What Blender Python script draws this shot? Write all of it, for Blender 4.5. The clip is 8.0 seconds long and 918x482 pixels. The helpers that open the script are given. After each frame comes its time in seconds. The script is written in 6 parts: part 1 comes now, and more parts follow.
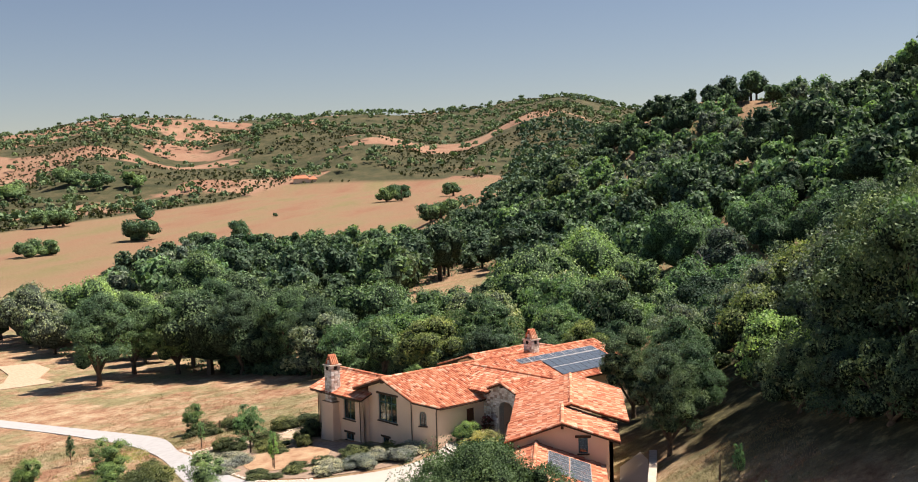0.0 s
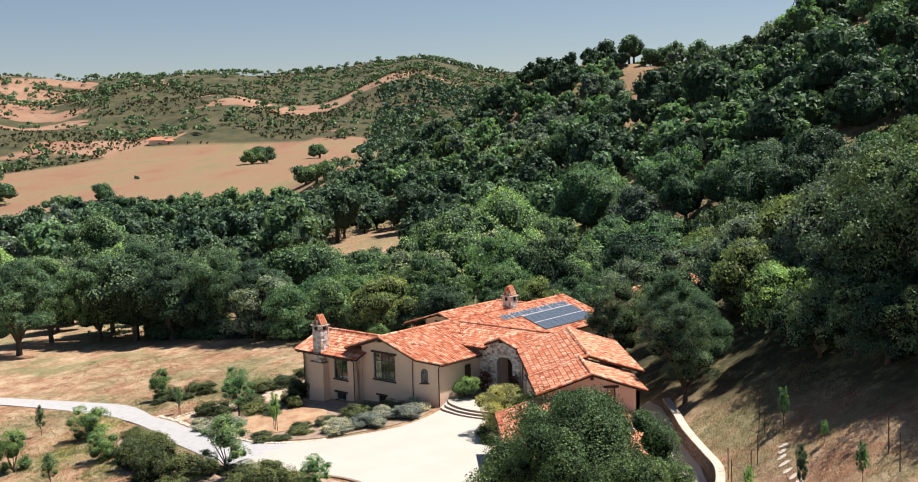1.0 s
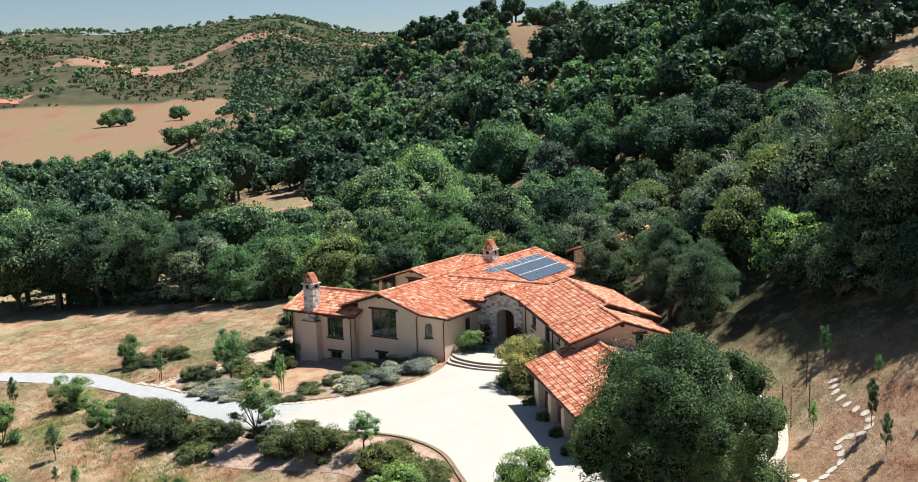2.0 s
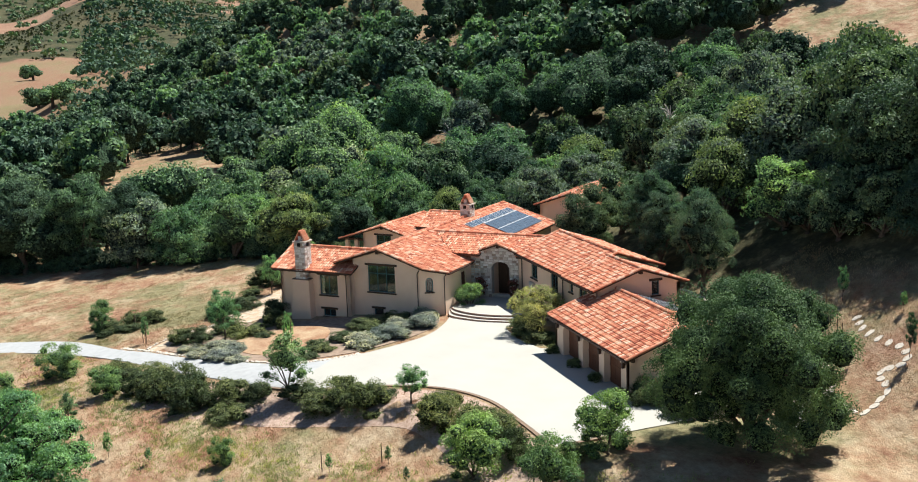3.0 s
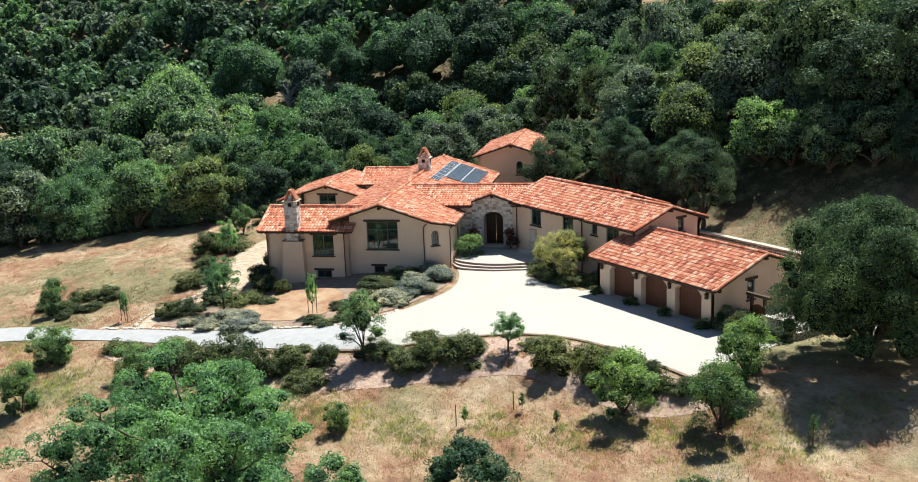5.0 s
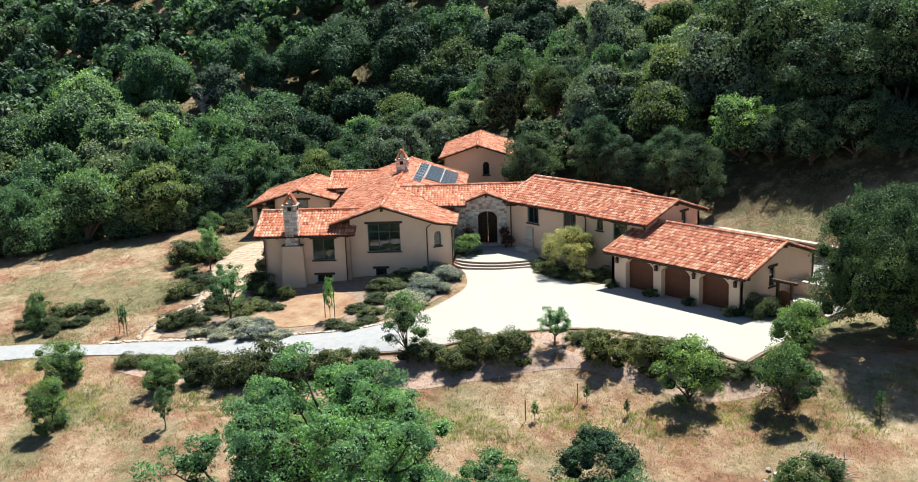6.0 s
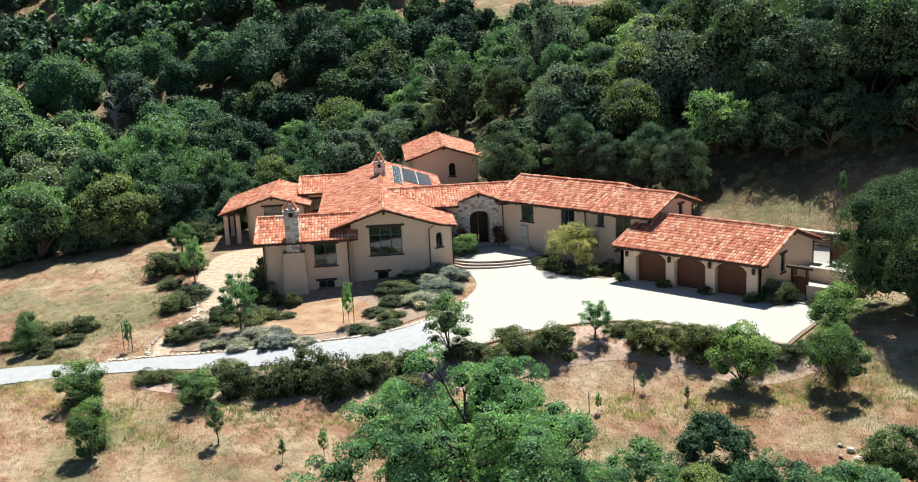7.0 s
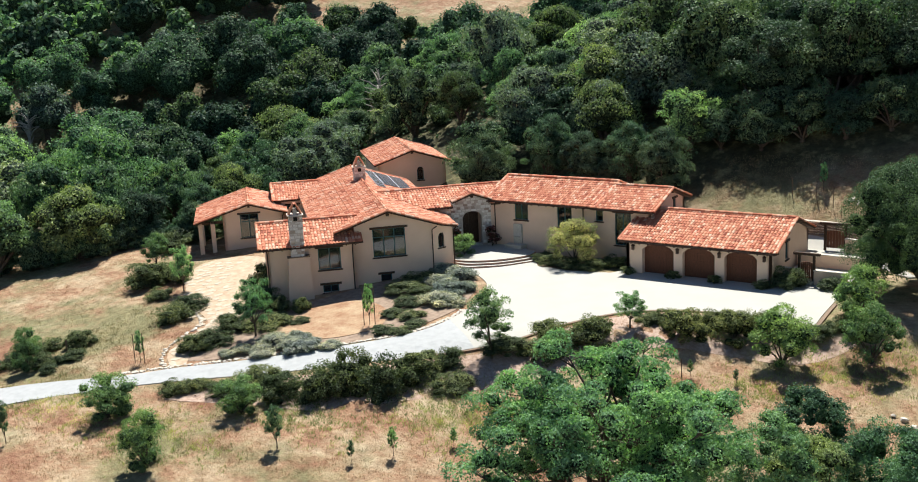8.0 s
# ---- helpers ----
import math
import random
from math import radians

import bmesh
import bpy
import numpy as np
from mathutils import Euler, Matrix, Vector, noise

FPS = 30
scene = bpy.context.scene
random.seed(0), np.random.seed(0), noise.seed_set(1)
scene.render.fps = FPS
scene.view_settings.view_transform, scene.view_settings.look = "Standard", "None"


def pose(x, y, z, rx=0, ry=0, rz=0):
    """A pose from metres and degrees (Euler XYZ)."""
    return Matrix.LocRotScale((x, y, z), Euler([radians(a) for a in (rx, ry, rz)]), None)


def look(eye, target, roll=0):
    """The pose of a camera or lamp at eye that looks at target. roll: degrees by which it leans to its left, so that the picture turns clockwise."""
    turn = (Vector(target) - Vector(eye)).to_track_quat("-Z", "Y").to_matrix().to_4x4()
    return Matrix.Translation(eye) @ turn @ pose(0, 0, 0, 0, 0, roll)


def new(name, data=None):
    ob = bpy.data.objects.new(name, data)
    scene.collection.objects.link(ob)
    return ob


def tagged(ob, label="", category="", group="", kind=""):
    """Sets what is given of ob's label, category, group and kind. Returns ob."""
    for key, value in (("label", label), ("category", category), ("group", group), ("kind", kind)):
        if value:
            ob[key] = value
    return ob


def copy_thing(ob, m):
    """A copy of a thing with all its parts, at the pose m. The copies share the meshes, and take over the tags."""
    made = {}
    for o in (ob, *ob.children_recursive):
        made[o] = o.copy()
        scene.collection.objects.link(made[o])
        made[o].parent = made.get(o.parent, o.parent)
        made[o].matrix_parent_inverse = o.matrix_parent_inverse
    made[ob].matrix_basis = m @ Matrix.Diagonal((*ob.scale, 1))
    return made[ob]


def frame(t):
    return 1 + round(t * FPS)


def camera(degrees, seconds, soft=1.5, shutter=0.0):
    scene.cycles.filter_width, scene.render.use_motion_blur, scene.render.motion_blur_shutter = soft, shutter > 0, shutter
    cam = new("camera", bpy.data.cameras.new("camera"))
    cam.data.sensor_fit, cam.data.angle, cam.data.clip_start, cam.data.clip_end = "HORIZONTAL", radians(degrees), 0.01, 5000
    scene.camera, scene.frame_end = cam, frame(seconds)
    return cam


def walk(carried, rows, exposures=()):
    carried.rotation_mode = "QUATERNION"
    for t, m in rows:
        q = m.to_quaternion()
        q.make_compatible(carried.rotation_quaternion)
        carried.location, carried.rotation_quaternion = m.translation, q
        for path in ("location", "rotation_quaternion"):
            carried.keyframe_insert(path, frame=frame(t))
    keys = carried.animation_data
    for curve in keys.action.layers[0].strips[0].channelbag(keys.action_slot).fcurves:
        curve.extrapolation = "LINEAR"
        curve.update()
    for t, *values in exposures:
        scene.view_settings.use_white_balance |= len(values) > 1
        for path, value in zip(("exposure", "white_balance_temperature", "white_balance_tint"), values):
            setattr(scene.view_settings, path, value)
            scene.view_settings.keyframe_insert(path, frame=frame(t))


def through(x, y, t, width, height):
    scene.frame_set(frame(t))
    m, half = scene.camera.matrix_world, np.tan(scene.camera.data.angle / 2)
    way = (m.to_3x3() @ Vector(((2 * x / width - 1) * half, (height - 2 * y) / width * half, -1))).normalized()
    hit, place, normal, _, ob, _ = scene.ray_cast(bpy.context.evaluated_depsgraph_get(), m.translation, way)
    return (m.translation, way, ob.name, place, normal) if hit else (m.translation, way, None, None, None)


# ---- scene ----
cam = camera(46.9, 8.0, soft=1.0)
PATH = [
    (0, (79.261, 2.67, 25.044), (77.275, 2.468, 24.917), -1.8),
    (0.5, (80.006, -4.183, 25.07), (78.014, -4.246, 24.904), -1.7),
    (1, (80.216, -11.011, 25.047), (78.228, -10.937, 24.841), -1.7),
    (1.5, (79.161, -17.787, 24.628), (77.187, -17.578, 24.383), -1.9),
    (3, (75.347, -37.549, 24.502), (73.475, -36.949, 24.133), -1.9),
    (3.5, (72.856, -43.516, 24.334), (71.035, -42.797, 23.927), -2.1),
    (4, (70.104, -49.301, 24.137), (68.338, -48.468, 23.704), -2.1),
    (4.5, (66.952, -54.795, 23.836), (65.246, -53.85, 23.392), -2.1),
    (6, (55.94, -70.851, 23.522), (54.458, -69.582, 23.079), -2.1),
    (6.5, (51.617, -75.581, 23.663), (50.225, -74.216, 23.217), -2.3),
    (7, (47.345, -79.874, 23.694), (46.042, -78.423, 23.249), -2.6),
    (7.5, (42.631, -84.015, 23.614), (41.427, -82.481, 23.171), -2.8),
    (8, (38.146, -87.66, 23.116), (37.034, -86.055, 22.684), -2.8),
]
# the clip's white balance starts warm and settles as the camera comes round
TINTS = [(0, 0.80, 7450, 22), (1.0, 0.78, 6950, 18), (1.7, 0.78, 6600, 14), (3.0, 0.80, 6500, 10), (8.0, 0.80, 6500, 10)]
walk(cam, [(t, look(eye, target, roll)) for t, eye, target, roll in PATH], TINTS)

# ---- light ----
SUN_EL, SUN_AZ = radians(59), math.atan2(-0.42, 0.90)   # height, and turn from +y towards +x
to_sun = Vector((math.sin(SUN_AZ) * math.cos(SUN_EL), math.cos(SUN_AZ) * math.cos(SUN_EL), math.sin(SUN_EL)))
world = bpy.data.worlds.new("world")
scene.world = world
world.use_nodes = True
wt = world.node_tree
sky = wt.nodes.new("ShaderNodeTexSky")
sky.sky_type = "NISHITA"
sky.sun_disc = False
sky.sun_elevation, sky.sun_rotation = SUN_EL, SUN_AZ
sky.air_density, sky.dust_density, sky.ozone_density = 1.0, 0.1, 4.2
back = wt.nodes["Background"]
wt.links.new(sky.outputs[0], back.inputs[0])
back.inputs[1].default_value = 0.050
sun = bpy.data.lights.new("sun", "SUN")
sun.energy, sun.angle, sun.color = 5.0, radians(0.55), (1.0, 0.962, 0.885)
sun_ob = new("sun", sun)
sun_ob.matrix_world = look(to_sun * 300, (0, 0, 0))


# ---- materials ----
def material(name, build, rough=0.8):
    m = bpy.data.materials.new(name)
    m.use_nodes = True
    t = m.node_tree
    b = t.nodes["Principled BSDF"]
    b.inputs["Roughness"].default_value = rough
    b.inputs["Specular IOR Level"].default_value = 0.25
    build(t, b)
    return m


def node(t, kind, **sets):
    n = t.nodes.new(kind)
    for k, v in sets.items():
        n.inputs[k].default_value = v
    return n


def coords(t):
    return t.nodes.new("ShaderNodeNewGeometry").outputs["Position"]


def noise_tex(t, scale, detail=5.0, rough=0.6, vec=None):
    n = node(t, "ShaderNodeTexNoise", Scale=scale, Detail=detail, Roughness=rough)
    t.links.new(vec or coords(t), n.inputs["Vector"])
    return n.outputs["Fac"]


def ramp(t, fac, *stops):
    r = t.nodes.new("ShaderNodeValToRGB")
    while len(r.color_ramp.elements) < len(stops):
        r.color_ramp.elements.new(0.5)
    for e, (p, c) in zip(r.color_ramp.elements, stops):
        e.position, e.color = p, (*c, 1)
    t.links.new(fac, r.inputs[0])
    return r.outputs[0]


def mix(t, fac, a, b, mode="MIX"):
    m = t.nodes.new("ShaderNodeMix")
    m.data_type, m.blend_type = "RGBA", mode
    for v, i in ((fac, 0), (a, 6), (b, 7)):
        if isinstance(v, (int, float)):
            m.inputs[i].default_value = v
        elif isinstance(v, tuple):
            m.inputs[i].default_value = (*v, 1)
        else:
            t.links.new(v, m.inputs[i])
    return m.outputs[2]


def bump(t, b, height, strength, distance):
    n = node(t, "ShaderNodeBump", Strength=strength, Distance=distance)
    t.links.new(height, n.inputs["Height"])
    t.links.new(n.outputs[0], b.inputs["Normal"])


def island(t):
    return t.nodes.new("ShaderNodeNewGeometry").outputs["Random Per Island"]


def per_object(t):
    return t.nodes.new("ShaderNodeObjectInfo").outputs["Random"]


def meadow_colors(t):
    """Red-brown, straw and green patches of a dry meadow, by place."""
    big, weed = noise_tex(t, 0.075, 7, 0.7), noise_tex(t, 0.9, 5, 0.7)
    m = t.nodes.new("ShaderNodeMapping")
    m.inputs["Scale"].default_value = (0.20, 0.31, 0.31)
    m.inputs["Rotation"].default_value = (0, 0, 0.5)
    t.links.new(coords(t), m.inputs["Vector"])
    mid = noise_tex(t, 1.0, 9, 0.74, m.outputs[0])
    dry = ramp(t, mid, (0.36, (0.255, 0.128, 0.080)), (0.45, (0.355, 0.216, 0.136)), (0.53, (0.425, 0.308, 0.198)), (0.64, (0.50, 0.405, 0.28)))
    green = ramp(t, weed, (0.3, (0.125, 0.150, 0.070)), (0.7, (0.31, 0.288, 0.155)))
    patch = ramp(t, big, (0.485, (0, 0, 0)), (0.60, (0.85, 0.85, 0.85)))
    return mix(t, patch, dry, green)


def grass_look(t, b):
    c = mix(t, 1.0, meadow_colors(t), ramp(t, island(t), (0.0, (0.80, 0.80, 0.80)), (1.0, (1.25, 1.22, 1.15))), "MULTIPLY")
    t.links.new(c, b.inputs["Base Color"])
    b.inputs["Specular IOR Level"].default_value = 0.1
    tr = t.nodes.new("ShaderNodeBsdfTranslucent")
    t.links.new(c, tr.inputs[0])
    s = t.nodes.new("ShaderNodeMixShader")
    s.inputs[0].default_value = 0.55
    t.links.new(b.outputs[0], s.inputs[1])
    t.links.new(tr.outputs[0], s.inputs[2])
    t.links.new(s.outputs[0], t.nodes["Material Output"].inputs[0])


def ground_look(t, b):
    fine = noise_tex(t, 3.4, 6, 0.75)
    c = meadow_colors(t)
    far = node(t, "ShaderNodeMapRange")
    far.inputs[1].default_value, far.inputs[2].default_value = -150, -330
    split = t.nodes.new("ShaderNodeSeparateXYZ")
    t.links.new(coords(t), split.inputs[0])
    t.links.new(split.outputs[0], far.inputs[0])
    streak = t.nodes.new("ShaderNodeMapping")
    streak.inputs["Scale"].default_value = (0.006, 0.022, 0.01)
    streak.inputs["Rotation"].default_value = (0, 0, 0.35)
    t.links.new(coords(t), streak.inputs["Vector"])
    bands = ramp(t, noise_tex(t, 1.0, 8, 0.66, streak.outputs[0]), (0.34, (0.250, 0.135, 0.084)), (0.45, (0.262, 0.165, 0.102)), (0.55, (0.250, 0.182, 0.106)), (0.66, (0.205, 0.180, 0.088)))
    # scrub over the ridges past the field, with bare pink slopes between
    edge_x = node(t, "ShaderNodeMapRange")
    edge_x.inputs[1].default_value, edge_x.inputs[2].default_value = -1140, -1160
    t.links.new(split.outputs[0], edge_x.inputs[0])
    slant = t.nodes.new("ShaderNodeVectorMath")
    slant.operation = "DOT_PRODUCT"
    t.links.new(coords(t), slant.inputs[0])
    slant.inputs[1].default_value = (-0.27, -1.0, 0.0)
    edge_y = node(t, "ShaderNodeMapRange")
    edge_y.inputs[1].default_value, edge_y.inputs[2].default_value = 630, 650
    t.links.new(slant.outputs["Value"], edge_y.inputs[0])
    past = t.nodes.new("ShaderNodeMath")
    past.operation = "MAXIMUM"
    t.links.new(edge_x.outputs[0], past.inputs[0])
    t.links.new(edge_y.outputs[0], past.inputs[1])
    cover = ramp(t, noise_tex(t, 0.0050, 5, 0.45), (0.44, (0, 0, 0)), (0.455, (1, 1, 1)))
    scrub = ramp(t, noise_tex(t, 0.035, 8, 0.72), (0.36, (0.036, 0.046, 0.022)), (0.50, (0.066, 0.072, 0.034)), (0.66, (0.120, 0.104, 0.058)))
    bare = ramp(t, noise_tex(t, 0.02, 6, 0.6), (0.35, (0.27, 0.155, 0.105)), (0.65, (0.35, 0.235, 0.16)))
    hills = mix(t, cover, bare, scrub)
    bands = mix(t, past.outputs[0], bands, hills)
    c = mix(t, far.outputs[0], c, bands)
    # dark weedy grass under the oaks, their shade put into its colour
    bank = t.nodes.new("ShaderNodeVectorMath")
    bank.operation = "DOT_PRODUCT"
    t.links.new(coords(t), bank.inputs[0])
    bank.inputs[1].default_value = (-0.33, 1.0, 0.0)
    floor_shade = node(t, "ShaderNodeMapRange")
    floor_shade.inputs[1].default_value, floor_shade.inputs[2].default_value = 10.0, 15.0
    t.links.new(bank.outputs["Value"], floor_shade.inputs[0])
    shaded_floor = ramp(t, noise_tex(t, 0.5, 6, 0.7), (0.35, (0.045, 0.046, 0.024)), (0.52, (0.085, 0.085, 0.042)), (0.66, (0.25, 0.235, 0.120)))
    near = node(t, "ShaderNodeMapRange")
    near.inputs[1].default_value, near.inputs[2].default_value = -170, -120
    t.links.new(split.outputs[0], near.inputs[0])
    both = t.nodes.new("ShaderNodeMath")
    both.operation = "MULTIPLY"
    t.links.new(floor_shade.outputs[0], both.inputs[0])
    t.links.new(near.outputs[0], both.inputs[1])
    # the bare hillside above the woods is left out of this darkening
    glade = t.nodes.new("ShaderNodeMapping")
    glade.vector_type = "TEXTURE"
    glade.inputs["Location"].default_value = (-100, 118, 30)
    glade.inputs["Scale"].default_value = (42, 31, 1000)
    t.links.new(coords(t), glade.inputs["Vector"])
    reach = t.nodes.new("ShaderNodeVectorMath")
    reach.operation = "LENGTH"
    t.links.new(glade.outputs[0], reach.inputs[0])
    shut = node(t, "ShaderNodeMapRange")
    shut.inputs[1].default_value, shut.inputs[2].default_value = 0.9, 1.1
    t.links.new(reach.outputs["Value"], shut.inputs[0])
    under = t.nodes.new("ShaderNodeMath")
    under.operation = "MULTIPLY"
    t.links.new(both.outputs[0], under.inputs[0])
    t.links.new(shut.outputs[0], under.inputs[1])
    c = mix(t, under.outputs[0], c, shaded_floor)
    # pale bare soil on the slope above the retaining wall
    shape = t.nodes.new("ShaderNodeMapping")
    shape.vector_type = "TEXTURE"
    shape.inputs["Location"].default_value = (17, 10.6, 4)
    shape.inputs["Rotation"].default_value = (0, 0, 0.2)
    shape.inputs["Scale"].default_value = (19, 6.4, 100)
    t.links.new(coords(t), shape.inputs["Vector"])
    size = t.nodes.new("ShaderNodeVectorMath")
    size.operation = "LENGTH"
    t.links.new(shape.outputs[0], size.inputs[0])
    edge = t.nodes.new("ShaderNodeMath")
    edge.operation = "ADD"
    t.links.new(size.outputs["Value"], edge.inputs[0])
    t.links.new(noise_tex(t, 0.35, 6, 0.7), edge.inputs[1])
    bare = ramp(t, edge.outputs[0], (0.0, (0.85, 0.85, 0.85)), (0.95, (0.0, 0.0, 0.0)))
    soil = ramp(t, noise_tex(t, 0.8, 7, 0.7), (0.35, (0.36, 0.235, 0.165)), (0.6, (0.50, 0.375, 0.285)))
    c = mix(t, bare, c, soil)
    mottle = ramp(t, noise_tex(t, 1.1, 7, 0.72), (0.36, (0.62, 0.58, 0.54)), (0.5, (0.92, 0.90, 0.88)), (0.64, (1.10, 1.10, 1.08)))
    c = mix(t, 0.75, c, mottle, "MULTIPLY")
    speck = ramp(t, fine, (0.30, (0.66, 0.64, 0.60)), (0.55, (1, 1, 1)))
    c = mix(t, 0.8, c, speck, "MULTIPLY")
    t.links.new(c, b.inputs["Base Color"])
    bump(t, b, fine, 0.7, 0.25)


def drive_look(t, b):
    big, fine = noise_tex(t, 0.3, 4), noise_tex(t, 30, 3)
    c = ramp(t, big, (0.3, (0.41, 0.405, 0.365)), (0.7, (0.45, 0.445, 0.405)))
    c = mix(t, 0.15, c, ramp(t, fine, (0.3, (0.5, 0.5, 0.5)), (0.7, (1, 1, 1))), "MULTIPLY")
    t.links.new(c, b.inputs["Base Color"])
    bump(t, b, fine, 0.2, 0.01)


def stucco_look(t, b):
    big, fine = noise_tex(t, 0.5, 4), noise_tex(t, 25, 4)
    c = ramp(t, big, (0.3, (0.78, 0.575, 0.425)), (0.7, (0.84, 0.635, 0.485)))
    t.links.new(c, b.inputs["Base Color"])
    bump(t, b, fine, 0.35, 0.02)


def tile_look(t, b):
    r = island(t)
    c = ramp(t, r, (0.0, (0.30, 0.080, 0.045)), (0.14, (0.54, 0.170, 0.095)), (0.5, (0.68, 0.270, 0.155)), (0.8, (0.77, 0.385, 0.240)), (1.0, (0.83, 0.600, 0.450)))
    n = noise_tex(t, 9, 4)
    c = mix(t, 0.5, c, ramp(t, n, (0.3, (0.6, 0.55, 0.5)), (0.65, (1, 1, 1))), "MULTIPLY")
    big = noise_tex(t, 0.35, 3)
    c = mix(t, 0.35, c, ramp(t, big, (0.35, (0.7, 0.62, 0.58)), (0.65, (1, 1, 1))), "MULTIPLY")
    t.links.new(c, b.inputs["Base Color"])
    bump(t, b, n, 0.3, 0.02)


def wood_look(dark, light):
    def build(t, b):
        m = t.nodes.new("ShaderNodeMapping")
        m.inputs["Scale"].default_value = (9, 9, 0.8)
        t.links.new(t.nodes.new("ShaderNodeTexCoord").outputs["Object"], m.inputs["Vector"])
        n = noise_tex(t, 3, 5, 0.6, m.outputs[0])
        t.links.new(ramp(t, n, (0.3, dark), (0.7, light)), b.inputs["Base Color"])
        bump(t, b, n, 0.3, 0.01)
    return build


def speckle_look(dark, light, scale=6.0, strength=0.3):
    def build(t, b):
        n = noise_tex(t, scale, 5)
        t.links.new(ramp(t, n, (0.3, dark), (0.7, light)), b.inputs["Base Color"])
        bump(t, b, n, strength, 0.02)
    return build


def stone_look(t, b):
    r = island(t)
    c = ramp(t, r, (0.0, (0.36, 0.27, 0.22)), (0.18, (0.58, 0.50, 0.44)), (0.5, (0.80, 0.76, 0.71)), (1.0, (0.90, 0.88, 0.85)))
    n = noise_tex(t, 8, 5)
    c = mix(t, 0.5, c, ramp(t, n, (0.3, (0.6, 0.58, 0.55)), (0.7, (1, 1, 1))), "MULTIPLY")
    t.links.new(c, b.inputs["Base Color"])
    bump(t, b, n, 0.5, 0.03)


def leaf_look(dark, mid, light, through=0.22):
    def build(t, b):
        few, many = (tuple(0.75 * a + 0.25 * m for a, m in zip(q, mid)) for q in (dark, light))
        c = ramp(t, island(t), (0.0, few), (0.55, mid), (1.0, many))
        spray = ramp(t, noise_tex(t, 0.9, 3), (0.36, (0.52, 0.60, 0.62)), (0.5, (1.0, 1.0, 1.0)), (0.64, (1.55, 1.45, 1.22)))
        c = mix(t, 0.8, c, spray, "MULTIPLY")
        v = ramp(t, per_object(t), (0.0, (0.60, 0.68, 0.72)), (0.5, (1.0, 1.0, 0.97)), (1.0, (1.40, 1.30, 1.10)))
        c = mix(t, 1.0, c, v, "MULTIPLY")
        tone = ramp(t, noise_tex(t, 0.13, 2), (0.34, (0.42, 0.52, 0.54)), (0.5, (1.0, 1.0, 1.0)), (0.66, (1.60, 1.42, 1.08)))
        c = mix(t, 0.45, c, tone, "MULTIPLY")
        wide = ramp(t, noise_tex(t, 0.028, 3), (0.36, (0.86, 0.90, 0.90)), (0.5, (1.0, 1.0, 1.0)), (0.64, (1.20, 1.15, 1.0)))
        c = mix(t, 0.9, c, wide, "MULTIPLY")
        t.links.new(c, b.inputs["Base Color"])
        b.inputs["Specular IOR Level"].default_value = 0.12
        b.inputs["Roughness"].default_value = 0.62
        tr = t.nodes.new("ShaderNodeBsdfTranslucent")
        t.links.new(mix(t, 1.0, c, (1.1, 1.25, 0.6), "MULTIPLY"), tr.inputs[0])
        s = t.nodes.new("ShaderNodeMixShader")
        s.inputs[0].default_value = through
        t.links.new(b.outputs[0], s.inputs[1])
        t.links.new(tr.outputs[0], s.inputs[2])
        t.links.new(s.outputs[0], t.nodes["Material Output"].inputs[0])
    return build


def metal_look(color, metallic=0.0):
    def build(t, b):
        b.inputs["Metallic"].default_value = metallic
        n = noise_tex(t, 3, 4)
        d = tuple(0.75 * v for v in color)
        t.links.new(ramp(t, n, (0.3, d), (0.7, color)), b.inputs["Base Color"])
    return build


def glass_look(t, b):
    b.inputs["Base Color"].default_value = (0.02, 0.03, 0.035, 1)
    b.inputs["Specular IOR Level"].default_value = 0.5
    b.inputs["IOR"].default_value = 2.3
    tr = t.nodes.new("ShaderNodeBsdfTransparent")
    tr.inputs[0].default_value = (0.55, 0.62, 0.62, 1)
    s = t.nodes.new("ShaderNodeMixShader")
    s.inputs[0].default_value = 0.45
    t.links.new(b.outputs[0], s.inputs[1])
    t.links.new(tr.outputs[0], s.inputs[2])
    t.links.new(s.outputs[0], t.nodes["Material Output"].inputs[0])


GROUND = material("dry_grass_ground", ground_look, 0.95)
DRIVE = material("pale_drive", drive_look, 0.85)
STUCCO = material("tan_stucco", stucco_look, 0.9)
TILE = material("clay_tile", tile_look, 0.75)
DARKWOOD = material("dark_wood", wood_look((0.035, 0.02, 0.012), (0.09, 0.05, 0.03)), 0.6)
DOORWOOD = material("red_brown_wood", wood_look((0.10, 0.038, 0.02), (0.19, 0.075, 0.04)), 0.55)
STONE = material("pale_stone", stone_look, 0.9)
MORTAR = material("mortar", speckle_look((0.46, 0.41, 0.36), (0.62, 0.57, 0.51)), 0.95)
BARK = material("bark", speckle_look((0.05, 0.04, 0.032), (0.14, 0.11, 0.085), 5.0, 0.6), 0.95)
FRESH_OAK = material("fresh_oak_leaf", leaf_look((0.084, 0.150, 0.070), (0.140, 0.248, 0.120), (0.215, 0.345, 0.175)), 0.85)
BRIGHT_LEAF = material("fresh_leaf", leaf_look((0.110, 0.220, 0.130), (0.200, 0.375, 0.215), (0.33, 0.52, 0.32), 0.38), 0.8)
GREY_LEAF = material("lavender_leaf", leaf_look((0.25, 0.275, 0.26), (0.32, 0.35, 0.33), (0.38, 0.415, 0.395)), 0.7)
